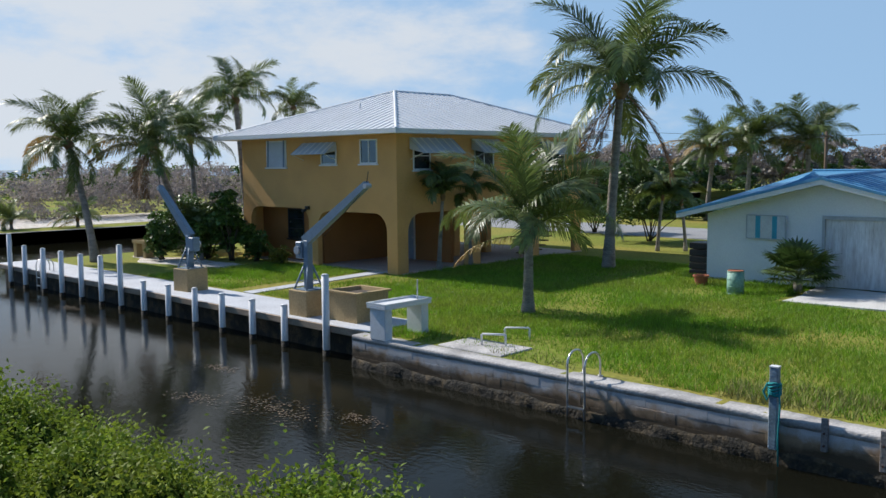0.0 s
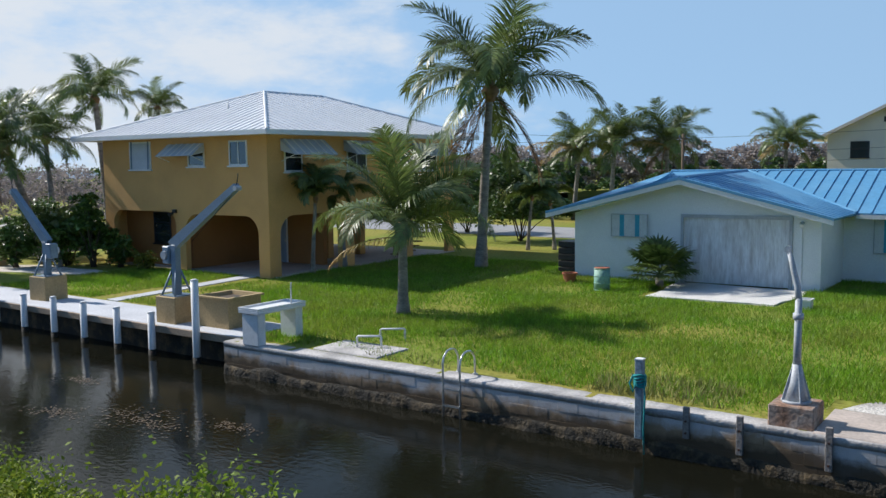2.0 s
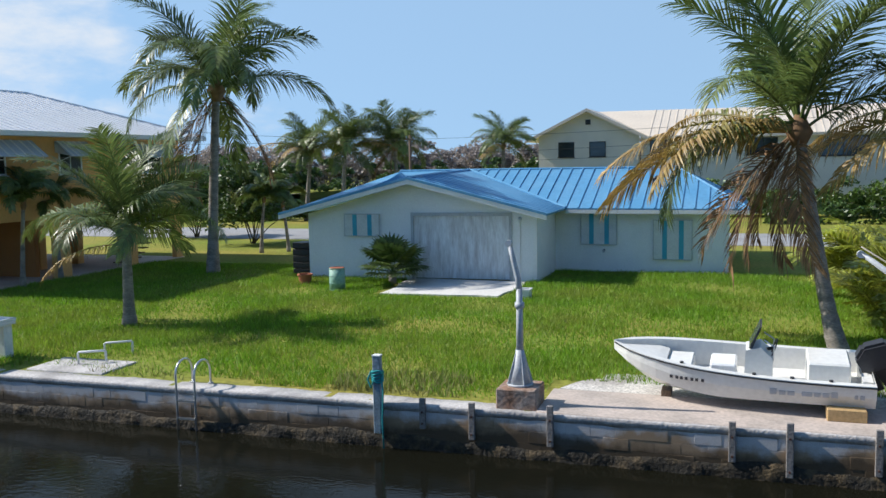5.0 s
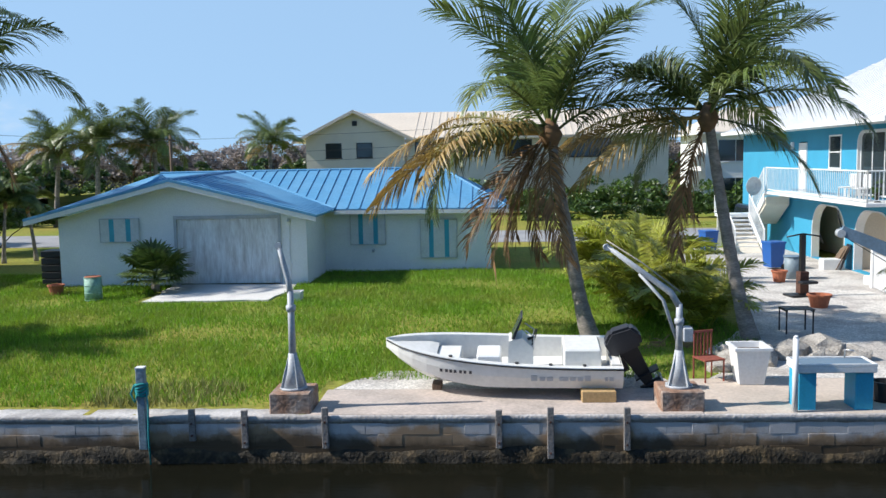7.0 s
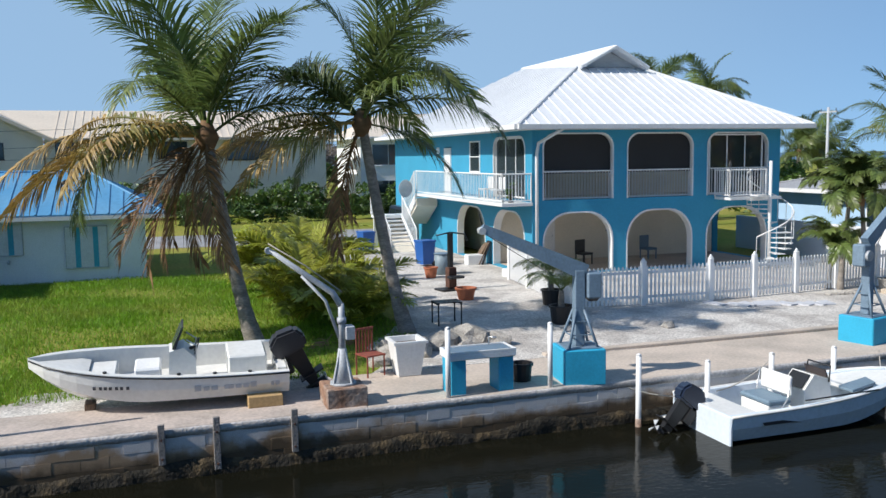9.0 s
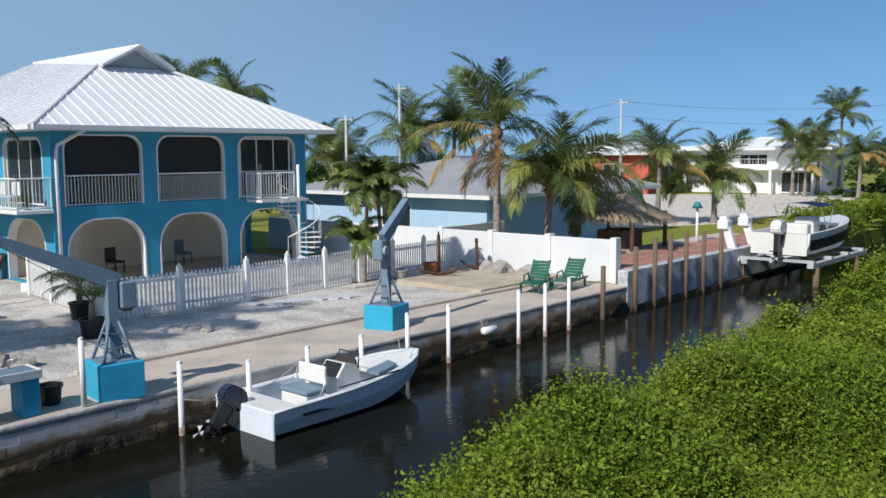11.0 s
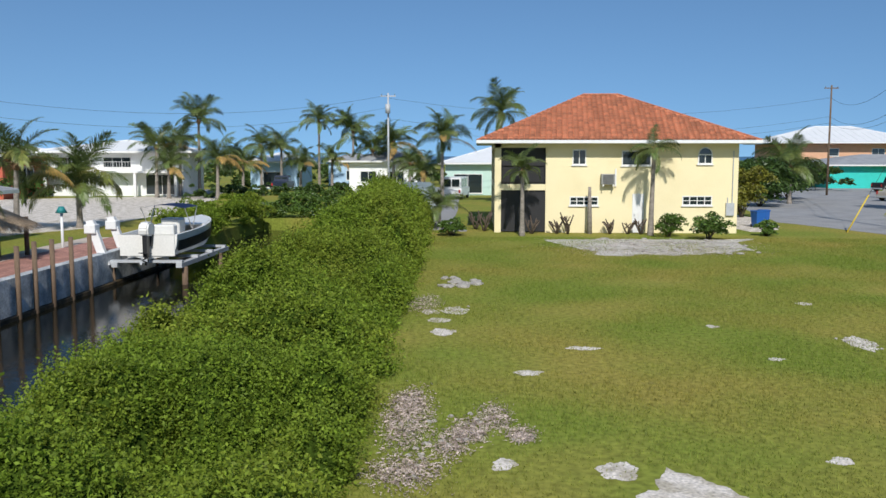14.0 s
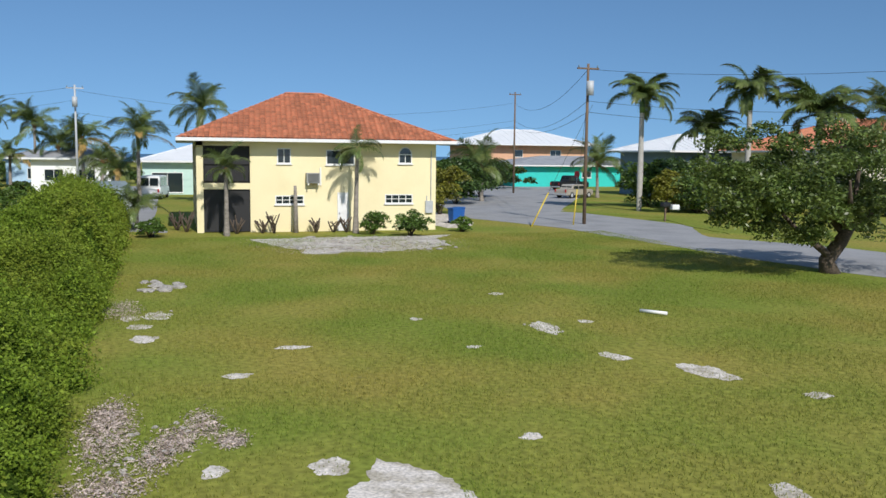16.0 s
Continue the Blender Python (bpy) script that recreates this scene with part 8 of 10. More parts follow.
def bay_boat():
    b = thing("bay_boat", "pale blue open boat with a centre console, moored at the dock", "boat", (11.95, 13.62, -0.95), 180)
    bm = bmesh.new()
    boat_hull(bm, 4.75, 1.85, 0.66, 0.0, 0.26)
    part("hull", bm, GEL_BLUE, b)
    part("fore_deck", prism(bmesh.new(), [(-2.2, 0, 0.90), (-1.5, -0.55, 0.80), (-0.75, -0.75, 0.715), (-0.75, 0.75, 0.715), (-1.5, 0.55, 0.80)], (0, 0, -0.06)), GEL, b)
    part("bow_cushion", prism(bmesh.new(), [(-1.35, 0.1, 0.80), (-0.55, 0.25, 0.74), (-0.55, 0.62, 0.74), (-1.2, 0.5, 0.80)], (0, 0, 0.05)), CUSHION, b)
    part("floor", box(bmesh.new(), -0.75, -0.7, 0.24, 2.2, 0.7, 0.27), GEL, b)
    c = new("console")
    c.parent = b
    bm = bmesh.new()
    prism(bm, [(-0.35, -0.3, 0.27), (0.3, -0.3, 0.27), (0.3, -0.3, 0.78), (0.08, -0.3, 1.06), (-0.3, -0.3, 0.95)], (0, 0.6, 0))
    part("body", bm, GEL, c)
    part("dash", prism(bmesh.new(), [(0.315, -0.24, 0.80), (0.115, -0.24, 1.05), (0.115, 0.24, 1.05), (0.315, 0.24, 0.80)], (0.012, 0, 0.01)), BLACK, c)
    bm = bmesh.new()
    pipe(bm, [(-0.25, -0.32, 0.9), (-0.3, -0.3, 1.2), (-0.3, 0.3, 1.2), (-0.25, 0.32, 0.9)], 0.016, 6)
    part("grab_rail", bm, BLACK, c)
    part("windscreen", prism(bmesh.new(), [(-0.28, -0.28, 0.97), (-0.2, -0.28, 1.14), (-0.18, -0.28, 1.14), (-0.24, -0.28, 0.97)], (0, 0.56, 0)), surf("dark_screen_plastic", (0.04, 0.03, 0.03), rough=0.2, var=0.1, bump=0), c)
    s = new("leaning_seat")
    s.parent = b
    part("base", box(bmesh.new(), 0.72, -0.4, 0.27, 1.2, 0.4, 0.6, 0.02), GEL, s)
    part("cushion", box(bmesh.new(), 0.68, -0.42, 0.6, 1.22, 0.42, 0.7, 0.03), CUSHION, s)
    part("backrest", box(bmesh.new(), 0.66, -0.42, 0.74, 0.74, 0.42, 1.12, 0.03), GEL, s)
    bm = bmesh.new()
    for y in (-0.44, 0.44):
        pipe(bm, [(1.1, y, 0.3), (0.8, y, 0.7), (0.72, y, 1.1)], 0.015, 6)
    part("seat_frame", bm, STEEL, s)
    part("stern_deck", box(bmesh.new(), 1.75, -0.8, 0.5, 2.36, 0.8, 0.655), GEL, b)
    bm = bmesh.new()
    for sgn in (-1, 1):
        pts = []
        for i in range(13):
            f = i / 12 * 0.99
            pts.append((4.75 / 2 - 4.75 * f, sgn * 1.85 / 2 * (1 - f ** 4.2) ** 0.75, 0.655 + 0.26 * f ** 2.2))
        pipe(bm, pts, 0.025, 6)
    part("rub_rail", bm, GEL, b)
    part("side_emblem", prism(bmesh.new(), [(0.9, 0.93, 0.42), (1.3, 0.932, 0.5), (1.75, 0.935, 0.5), (1.7, 0.935, 0.44), (1.2, 0.932, 0.44)], (0, 0.006, 0)), HULL_DARK, b, "dark swoosh emblem on the hull side")
    part("swim_platform", box(bmesh.new(), 2.36, -0.75, 0.22, 2.75, -0.3, 0.28), GEL, b)
    part("fish_rod", tube(bmesh.new(), (-1.0, 0.8, 0.8), (0.75, 0.86, 0.78), 0.015, n=5), BLACK, b)
    part("transom", box(bmesh.new(), 2.33, -0.9, 0.06, 2.40, 0.9, 0.66, 0.02), GEL_BLUE, b)
    outboard(b, (2.46, -0.2, 0.52), -42, DARKBLUE, 0.82)
    return b


bay_boat()


def rope(name, label, a, b, sag, mat=None):
    a, b = Vector(a), Vector(b)
    pts = [a.lerp(b, i / 8) - Vector((0, 0, sag * 4 * (i / 8) * (1 - i / 8))) for i in range(9)]
    return tagged(part(name, pipe(bmesh.new(), pts, 0.012, 5), mat or ROPE), label, "rope")


rope("mooring_rope", "pale mooring line from the boat to the dock", (9.75, 14.2, -0.3), (8.3, 14.75, 0.02), 0.12)
rope("mooring_rope", "pale mooring line from the boat to a pole", (10.4, 14.3, -0.3), (11.7, 14.36, 0.2), 0.1)
rope("mooring_rope", "pale mooring line from the bow to the dock", (13.9, 13.7, -0.1), (14.9, 14.8, 0.03), 0.1)


def table(name, label, x0, y0, x1, y1, h, leg_mat, top_mat, along_y=False):
    ob = thing(name, label, "table", ((x0 + x1) / 2, (y0 + y1) / 2, 0))
    a, b = (x1 - x0) / 2, (y1 - y0) / 2
    for s in (-1, 1):
        if along_y:
            part("leg", box(bmesh.new(), -a * 0.8, s * b * 0.78 - 0.13, 0, a * 0.8, s * b * 0.78 + 0.13, h - 0.1, 0.015), leg_mat, ob)
        else:
            part("leg", box(bmesh.new(), s * a * 0.72 - 0.15, -b * 0.8, 0, s * a * 0.72 + 0.15, b * 0.8, h - 0.1, 0.015), leg_mat, ob)
    part("tabletop", box(bmesh.new(), -a, -b, h - 0.1, a, b, h, 0.015), top_mat, ob)
    bm = bmesh.new()
    for p in ((-a, -b, a, -b + 0.04), (-a, b - 0.04, a, b), (-a, -b + 0.04, -a + 0.04, b - 0.04), (a - 0.04, -b + 0.04, a, b - 0.04)):
        box(bm, p[0], p[1], h, p[2], p[3], h + 0.05)
    part("rim", bm, top_mat, ob)
    return ob


t1 = table("cleaning_table", "white fish cleaning table with turquoise block legs", 5.05, 14.75, 6.35, 15.35, 0.76, TURQ_LIGHT, WHITE)
part("sink_strip", box(bmesh.new(), -0.6, -0.2, 0.762, 0.6, 0.22, 0.80, 0.01), SLATE, t1, "dark grey cutting strip")
part("tap", pipe(bmesh.new(), [(0.3, 0.2, 0.78), (0.3, 0.2, 0.95), (0.42, 0.1, 0.95)], 0.015, 6), STEEL, t1)
t2 = table("cleaning_table", "white concrete fish cleaning table at the wall's end", -16.55, 14.55, -15.85, 16.2, 0.88, WHITE, WHITE, True)
part("tap", pipe(bmesh.new(), [(0.1, 0.55, 0.88), (0.1, 0.55, 1.25), (0.16, 0.5, 1.42)], 0.018, 6), GALV, t2)


def pot(name, label, at, r, h, mat, taper=0.75, square=False, category="pot"):
    ob = thing(name, label, category, at)
    n = 4 if square else 14
    bm = bmesh.new()
    rings = []
    for rr, z in ((r * taper, 0), (r, h), (r * 1.12, h), (r * 1.12, h + 0.05), (r * 0.92, h + 0.05), (r * 0.86, h - 0.06)):
        rings.append([bm.verts.new((rr * math.cos(2 * math.pi * (k + 0.5) / n), rr * math.sin(2 * math.pi * (k + 0.5) / n), z)) for k in range(n)])
    for a, b in zip(rings, rings[1:]):
        for k in range(n):
            bm.faces.new((a[k], a[(k + 1) % n], b[(k + 1) % n], b[k]))
    bm.faces.new(rings[0][::-1])
    part("body", bm, mat, ob)
    bm = bmesh.new()
    bm.faces.new([bm.verts.new((r * 0.88 * math.cos(2 * math.pi * (k + 0.5) / n), r * 0.88 * math.sin(2 * math.pi * (k + 0.5) / n), h - 0.055)) for k in range(n)])
    part("soil", bm, BARK, ob)
    return ob


pot("planter", "large white tapered square planter", (4.8, 16.7, 0.02), 0.44, 0.66, WHITE, 0.72, True, "planter")
pot("bucket", "black plastic bucket on the dock", (6.72, 15.35, 0.02), 0.2, 0.3, BLACK, 0.85)
pot("flower_pot", "terracotta pot on the gravel", (9.54, 29.85, 0.02), 0.24, 0.34, TERRA)
pot("flower_pot", "terracotta pot on the gravel", (9.04, 24.83, 0.02), 0.3, 0.32, TERRA)
pot("flower_pot", "terracotta pot in the grass by the house", (-14.9, 29.0, 0.0), 0.26, 0.3, TERRA)
p1 = pot("palm_pot", "black pot with a drooping potted palm", (10.0, 20.3, 0.02), 0.3, 0.42, BLACK, 0.85)
p2 = pot("palm_pot", "dark pot with a young palm beside the fence", (11.0, 23.0, 0.02), 0.28, 0.4, BLACK, 0.85)
for pp, sd, k in ((p1, 3, 7), (p2, 4, 7)):
    rng = random.Random(sd)
    part("stem", tube(bmesh.new(), (0, 0, 0.35), (0, 0, 0.85), 0.1, 0.06, 7), TRUNK, pp)
    for i in range(k):
        fr = new("frond", FR["mid"][i % 3])
        fr.parent = pp
        fr.matrix_local = Matrix.Translation((0, 0, 0.85)) @ Euler((rng.uniform(-0.4, 0.4), 0, 6.28 * i / k)).to_matrix().to_4x4() @ Matrix.Scale(0.36, 4)
pot("wash_tub", "large tan concrete tub beside the davit", (-18.85, 16.3, 0.012), 0.84, 0.80, TAN, 1.0, True, "tub")
pot("planter", "small white planter box by the apron", (-6.2, 27.0, 0.0), 0.28, 0.28, WHITE, 0.95, True, "planter")
pot("flower_pot", "rust red pot with a spiky plant by the fence", (23.3, 21.4, 0.02), 0.3, 0.4, TERRA)
pot("flower_pot", "pale pot at the foot of the slim palms", (21.5, 21.2, 0.02), 0.22, 0.35, STONE)


def drum():
    ob = thing("drum", "pale green rusty drum on the lawn", "drum", (-12.95, 27.6, 0.0))
    part("barrel", tube(bmesh.new(), (0, 0, 0), (0, 0, 0.76), 0.27, n=18), DRUM, ob)
    bm = bmesh.new()
    for z in (0.02, 0.26, 0.5, 0.75):
        tube(bm, (0, 0, z), (0, 0, z + 0.025), 0.28, n=18)
    part("hoop", bm, DRUM, ob)
    part("lid", tube(bmesh.new(), (0, 0, 0.776), (0, 0, 0.80), 0.255, n=18), TERRA, ob)
    return ob


drum()
ob = thing("crate_stack", "stack of dark slatted crates against the house wall", "crates", (-16.15, 31.7, 0))
for k in range(5):
    c = part("crate", box(bmesh.new(), -0.42, -0.45, 0.26 * k, 0.42, 0.45, 0.26 * k + 0.235, 0.015), BLACK, ob)


def tube_ladder():
    ob = thing("swim_ladder", "stainless tube swim ladder on the sea wall", "ladder", (-10.15, WALL_Y - 0.1, 0))
    for x in (-0.21, 0.21):
        arc = [(x, 0.28 - 0.28 * math.cos(math.pi * k / 8), 0.28 + 0.26 * math.sin(math.pi * k / 8)) for k in range(9)]
        part("rail", pipe(bmesh.new(), [(x, 0, -1.15), (x, 0, -0.4), *arc, (x, 0.56, 0.0)], 0.024, 8), STEEL, ob)
        part("flange", tube(bmesh.new(), (x, 0.56, 0.0), (x, 0.56, 0.02), 0.06), STEEL, ob)
    for z in (-0.25, -0.6, -0.95):
        part("rung", box(bmesh.new(), -0.2, -0.03, z, 0.2, 0.03, z + 0.035), STEEL, ob)
    return ob


lad = tube_ladder()
copy_thing(lad, pose(-37.9, 15.0, 0))
tagged(lad, "stainless tube swim ladder on the sea wall")
for (xa, ya, xb, yb) in ((-13.75, 15.75, -13.25, 16.05), (-13.85, 16.75, -13.35, 17.1)):
    ob = thing("low_rail", "low white tube rail set in the lawn edge", "rail", (xa, ya, 0), group="low rails")
    d = Vector((xb - xa, yb - ya, 0))
    part("tube", pipe(bmesh.new(), [(0, 0, -0.05), (0, 0, 0.28), (0.02, 0.01, 0.3), tuple(d + Vector((-0.02, -0.01, 0.3))), tuple(d + Vector((0, 0, 0.28))), tuple(d - Vector((0, 0, 0.05)))], 0.026, 7), WHITE, ob)
slab_thing("landing_slab", -14.6, 15.1, -12.6, 16.3, -0.1, 0.035, CAP, "broken pale concrete slab by the low rails", "slab")
ob = thing("tie_post", "blue-grey timber tie post with a teal rope coil", "post", (-6.08, WALL_Y - 0.08, 0))
part("shaft", box(bmesh.new(), -0.07, -0.07, -0.55, 0.07, 0.07, 0.88, 0.012), surf("blue_weathered_wood", (0.22, 0.29, 0.34), rough=0.9, var=0.25, fine=24, bump=0.4), ob)
part("post_cap", box(bmesh.new(), -0.075, -0.075, 0.88, 0.075, 0.075, 0.9), WHITE, ob)
bm = bmesh.new()
for k in range(5):
    z = 0.42 + 0.045 * k
    pts = [(0.1 * math.cos(a) * 1.05, 0.1 * math.sin(a) * 1.05, z + 0.02 * math.sin(a * 2 + k)) for a in (2 * math.pi * j / 10 for j in range(11))]
    pipe(bm, pts, 0.02, 5)
pipe(bm, [(0.1, -0.05, 0.5), (0.14, -0.1, 0.2), (0.12, -0.11, -0.3), (0.13, -0.1, -0.8)], 0.016, 5)
pipe(bm, [(-0.1, -0.06, 0.6), (-0.16, -0.08, 0.45), (-0.09, -0.1, 0.3), (-0.04, -0.1, 0.45)], 0.018, 5)
part("rope_coil", bm, RUBBER, ob, "teal rope wound round the post")
# fender on the wall
ob = thing("fender", "white cylindrical fender hanging on the wall", "fender", (18.0, WALL_Y - 0.16, -0.3))
part("body", pipe(bmesh.new(), [(-0.3, 0, 0), (-0.25, 0, 0), (0.25, 0, 0), (0.3, 0, 0)], 0.1, 10, [0.03, 0.11, 0.11, 0.03]), PVC, ob)
part("cord", tube(bmesh.new(), (-0.2, 0.05, 0.05), (-0.2, 0.14, 0.33), 0.01, n=5), ROPE, ob)


def lounger(at, turn):
    ob = thing("sun_lounger", "dark green resin sun lounger on the dock", "lounger", at, turn, group="green sun loungers")
    bm = bmesh.new()
    for y in (-0.3, 0.3):
        box(bm, -0.7, y - 0.03, 0.26, 0.95, y + 0.03, 0.33)
    part("frame", bm, GREEN_P, ob)
    for k in range(9):
        part("slat", box(bmesh.new(), -0.68 + 0.115 * k, -0.27, 0.30, -0.59 + 0.115 * k, 0.27, 0.325), GREEN_P, ob)
    b = new("backrest")
    b.parent = ob
    b.matrix_local = pose(0.36, 0, 0.33, 0, -48, 0)
    bm = bmesh.new()
    for y in (-0.27, 0.27):
        box(bm, 0, y - 0.025, 0, 0.75, y + 0.025, 0.04)
    part("back_frame", bm, GREEN_P, b)
    for k in range(6):
        part("slat", box(bmesh.new(), 0.02 + 0.12 * k, -0.25, 0.005, 0.115 + 0.12 * k, 0.25, 0.03), GREEN_P, b)
    for x in (-0.55, 0.75):
        for y in (-0.3, 0.3):
            part("leg", box(bmesh.new(), x - 0.04, y - 0.03, 0, x + 0.04, y + 0.03, 0.26), GREEN_P, ob)
    for y in (-0.34, 0.34):
        part("armrest", pipe(bmesh.new(), [(-0.1, y, 0.3), (-0.05, y, 0.5), (0.4, y, 0.52), (0.5, y, 0.3)], 0.025, 6), GREEN_P, ob)
    return ob


lounger((22.6, 16.3, 0.012), 20)
lounger((23.7, 15.8, 0.012), 12)


def picket_fence(pts):
    f = thing("picket_fence", "white picket fence round the yard", "fence")
    pk = None
    for (xa, ya), (xb, yb) in zip(pts, pts[1:]):
        a, b = Vector((xa, ya, 0)), Vector((xb, yb, 0))
        d = b - a
        ln = d.length
        u = d / ln
        nrm = Vector((-u.y, u.x, 0))
        n = max(1, round(ln / 1.85))
        for i in range(n):
            p, q = a + d * (i / n), a + d * ((i + 1) / n)
            bm = bmesh.new()
            box(bm, -0.065, -0.065, 0, 0.065, 0.065, 1.26, 0.006)
            tube(bm, (0, 0, 1.26), (0, 0, 1.30), 0.09, 0.09, 8)
            tube(bm, (0, 0, 1.30), (0, 0, 1.40), 0.07, 0.015, 8)
            o = part("post", bm, PVC, f)
            o.location = p
            for z in (0.22, 0.92):
                bm = bmesh.new()
                prism(bm, [p + nrm * 0.02 + Vector((0, 0, z)), q + nrm * 0.02 + Vector((0, 0, z)), q + nrm * 0.02 + Vector((0, 0, z + 0.08)), p + nrm * 0.02 + Vector((0, 0, z + 0.08))], nrm * 0.035)
                part("rail", bm, PVC, f)
            m = max(2, round((q - p).length / 0.125))
            for k in range(1, m):
                if pk is None:
                    bm = bmesh.new()
                    prism(bm, [(-0.032, 0, 0.06), (0.032, 0, 0.06), (0.032, 0, 1.1), (0, 0, 1.16), (-0.032, 0, 1.1)], (0, 0.016, 0))
                    pk = part("picket", bm, PVC, f)
                    o = pk
                else:
                    o = new("picket", pk.data)
                    o.parent = f
                o.matrix_local = Matrix.Translation(p.lerp(q, k / m)) @ Matrix.Rotation(math.atan2(u.y, u.x), 4, "Z")
    return f


picket_fence([(11.9, 28.2), (11.2, 22.0), (15.5, 21.7), (20.4, 22.1), (25.6, 22.4)])


def anchor(at, turn, s):
    ob = thing("anchor", "large rusty iron anchor leaning in the yard", "anchor", at, turn, group="iron anchors")
    bm = bmesh.new()
    pipe(bm, [(0, 0, 0.05), (0.1 * s, 0, 0.6 * s), (0.15 * s, 0, 1.15 * s)], 0.06, 7)
    part("shank", bm, IRON, ob)
    part("arms", pipe(bmesh.new(), [(0.35 * s, -0.62 * s, 0.34), (0.12 * s, -0.35 * s, 0.14), (0, 0, 0.06), (0.12 * s, 0.35 * s, 0.14), (0.35 * s, 0.62 * s, 0.34)], 0.06, 7, [0.03, 0.06, 0.08, 0.06, 0.03]), IRON, ob)
    part("ring", tube(bmesh.new(), (0.15 * s, -0.03, 1.15 * s), (0.15 * s, 0.03, 1.15 * s), 0.12), IRON, ob)
    return ob


anchor((22.6, 20.4, 0.16), -140, 1.25)
anchor((24.6, 20.3, 0.16), 60, 0.9)


def rock(name, label, at, size, seed, group, mat=None):
    rng = random.Random(seed)
    bm = bmesh.new()
    bmesh.ops.create_icosphere(bm, subdivisions=2, radius=1)
    o = Vector((rng.random() * 50, rng.random() * 50, 0))
    for v in bm.verts:
        k = 1 + 0.45 * noise.noise(v.co * 1.3 + o) + 0.15 * noise.noise(v.co * 4 + o)
        v.co = Vector((v.co.x * size[0], v.co.y * size[1], v.co.z * size[2])) * k
    ob = part("rock" if not name else name, bm, mat or STONE)
    ob.location = (at[0], at[1], size[2] * 0.45)
    ob.rotation_euler = (0, 0, rng.random() * 6)
    return tagged(ob, label, "rock", group)


rr = random.Random(8)
for i, (x, y, s) in enumerate(((4.9, 18.0, 0.32), (5.5, 18.4, 0.4), (6.2, 18.7, 0.36), (6.9, 18.9, 0.42), (7.5, 18.6, 0.3), (5.0, 18.8, 0.28), (4.5, 17.6, 0.2), (6.6, 18.2, 0.22), (12.2, 18.8, 0.16), (24.8, 19.4, 0.5), (25.4, 18.6, 0.4), (25.0, 20.2, 0.4))):
    rock("coral_rock", "rough grey coral rock at the yard's edge", (x, y), (s * 1.3, s, s * 0.75), i, "edge rocks")
for i in range(26):
    rock("bed_stone", "small pale stone round the palm bed", (19.4 + 0.13 * i + rr.uniform(-0.04, 0.04), 21.2 - 0.012 * i + rr.uniform(-0.05, 0.05)), (0.1, 0.08, 0.07), 60 + i, "bed stones")
slab_thing("bed_step", 21.0, 17.2, 25.5, 20.9, -0.1, 0.16, surf("sandy_step", (0.48, 0.40, 0.31), rough=0.95, var=0.2, scale=1.5, fine=18, bump=0.6), "low sandy terrace with a rough stone edge", "terrace")
# garden wall, peeling quay and brick terrace
gw = thing("garden_wall", "white rendered garden wall beside the dock", "wall", kind="structure")
bm = bmesh.new()
box(bm, 25.6, 15.2, 0, 25.8, 34.0, 1.46, 0.015)
box(bm, 25.8, 23.4, 0, 30.2, 23.6, 1.46, 0.01)
part("panel", bm, surf("white_render", (0.68, 0.69, 0.70), rough=0.7, var=0.05, scale=1.2), gw)
bm = bmesh.new()
for y in (15.25, 17.9, 20.5, 23.0):
    box(bm, 25.55, y - 0.12, 0, 25.86, y + 0.12, 1.54, 0.01)
part("pier", bm, WHITE, gw)
slab_thing("quay_wall", 25.4, WALL_Y - 0.02, 41.0, WALL_Y + 0.35, -1.7, 0.50, PLASTER_PEEL, "peeling pale quay wall with dark stains", "wall")
slab_thing("quay_foot", 25.4, WALL_Y - 0.22, 44.0, WALL_Y - 0.02, -1.7, -0.68, ALGAE, "weed-dark footing along the quay", "footing")
slab_thing("terrace_fill", 25.9, WALL_Y + 0.35, 41.0, 18.5, -0.3, 0.46, CONCRETE, "raised terrace behind the quay wall", "terrace")


def tiki_hut():
    ob = thing("tiki_hut", "open hut with a shaggy palm thatch roof", "hut", (32.2, 18.9, 0.46))
    for sx in (-1, 1):
        for sy in (-1, 1):
            part("post", tube(bmesh.new(), (1.35 * sx, 1.35 * sy, 0), (1.35 * sx, 1.35 * sy, 1.5), 0.09), WOOD, ob)
    bm = bmesh.new()
    n = 20
    rings = [[bm.verts.new((r * math.cos(6.2832 * k / n) * (1 + 0.04 * math.sin(5 * k)), r * math.sin(6.2832 * k / n), z)) for k in range(n)] for r, z in ((2.15, 1.25), (1.3, 1.75), (0.25, 2.2))]
    for a, b in zip(rings, rings[1:]):
        for k in range(n):
            bm.faces.new((a[k], a[(k + 1) % n], b[(k + 1) % n], b[k]))
    bm.faces.new(rings[-1])
    part("roof_core", bm, THATCH, ob)
    rng = np.random.default_rng(4)
    m = 5200
    a, f = rng.uniform(0, 6.2832, m), rng.random(m) ** 0.7
    r = 0.2 + 2.0 * f
    p = np.stack([r * np.cos(a), r * np.sin(a), 2.25 - 0.95 * f], 1)
    d = np.stack([np.cos(a), np.sin(a), np.full(m, -0.75)], 1) * rng.uniform(0.25, 0.5, (m, 1)) + rng.normal(0, 0.05, (m, 3))
    s = np.stack([-np.sin(a), np.cos(a), 0 * a], 1) * 0.022
    v = np.stack([p - s, p + s, p + d], 1).reshape(-1, 3)
    sheet("thatch", v, np.arange(3 * m).reshape(m, 3), THATCH, ob)
    bm = bmesh.new()
    box(bm, -0.8, -0.6, 0, 0.8, 0.6, 0.75)
    part("bar_counter", bm, WOOD, ob)
    return ob


tiki_hut()


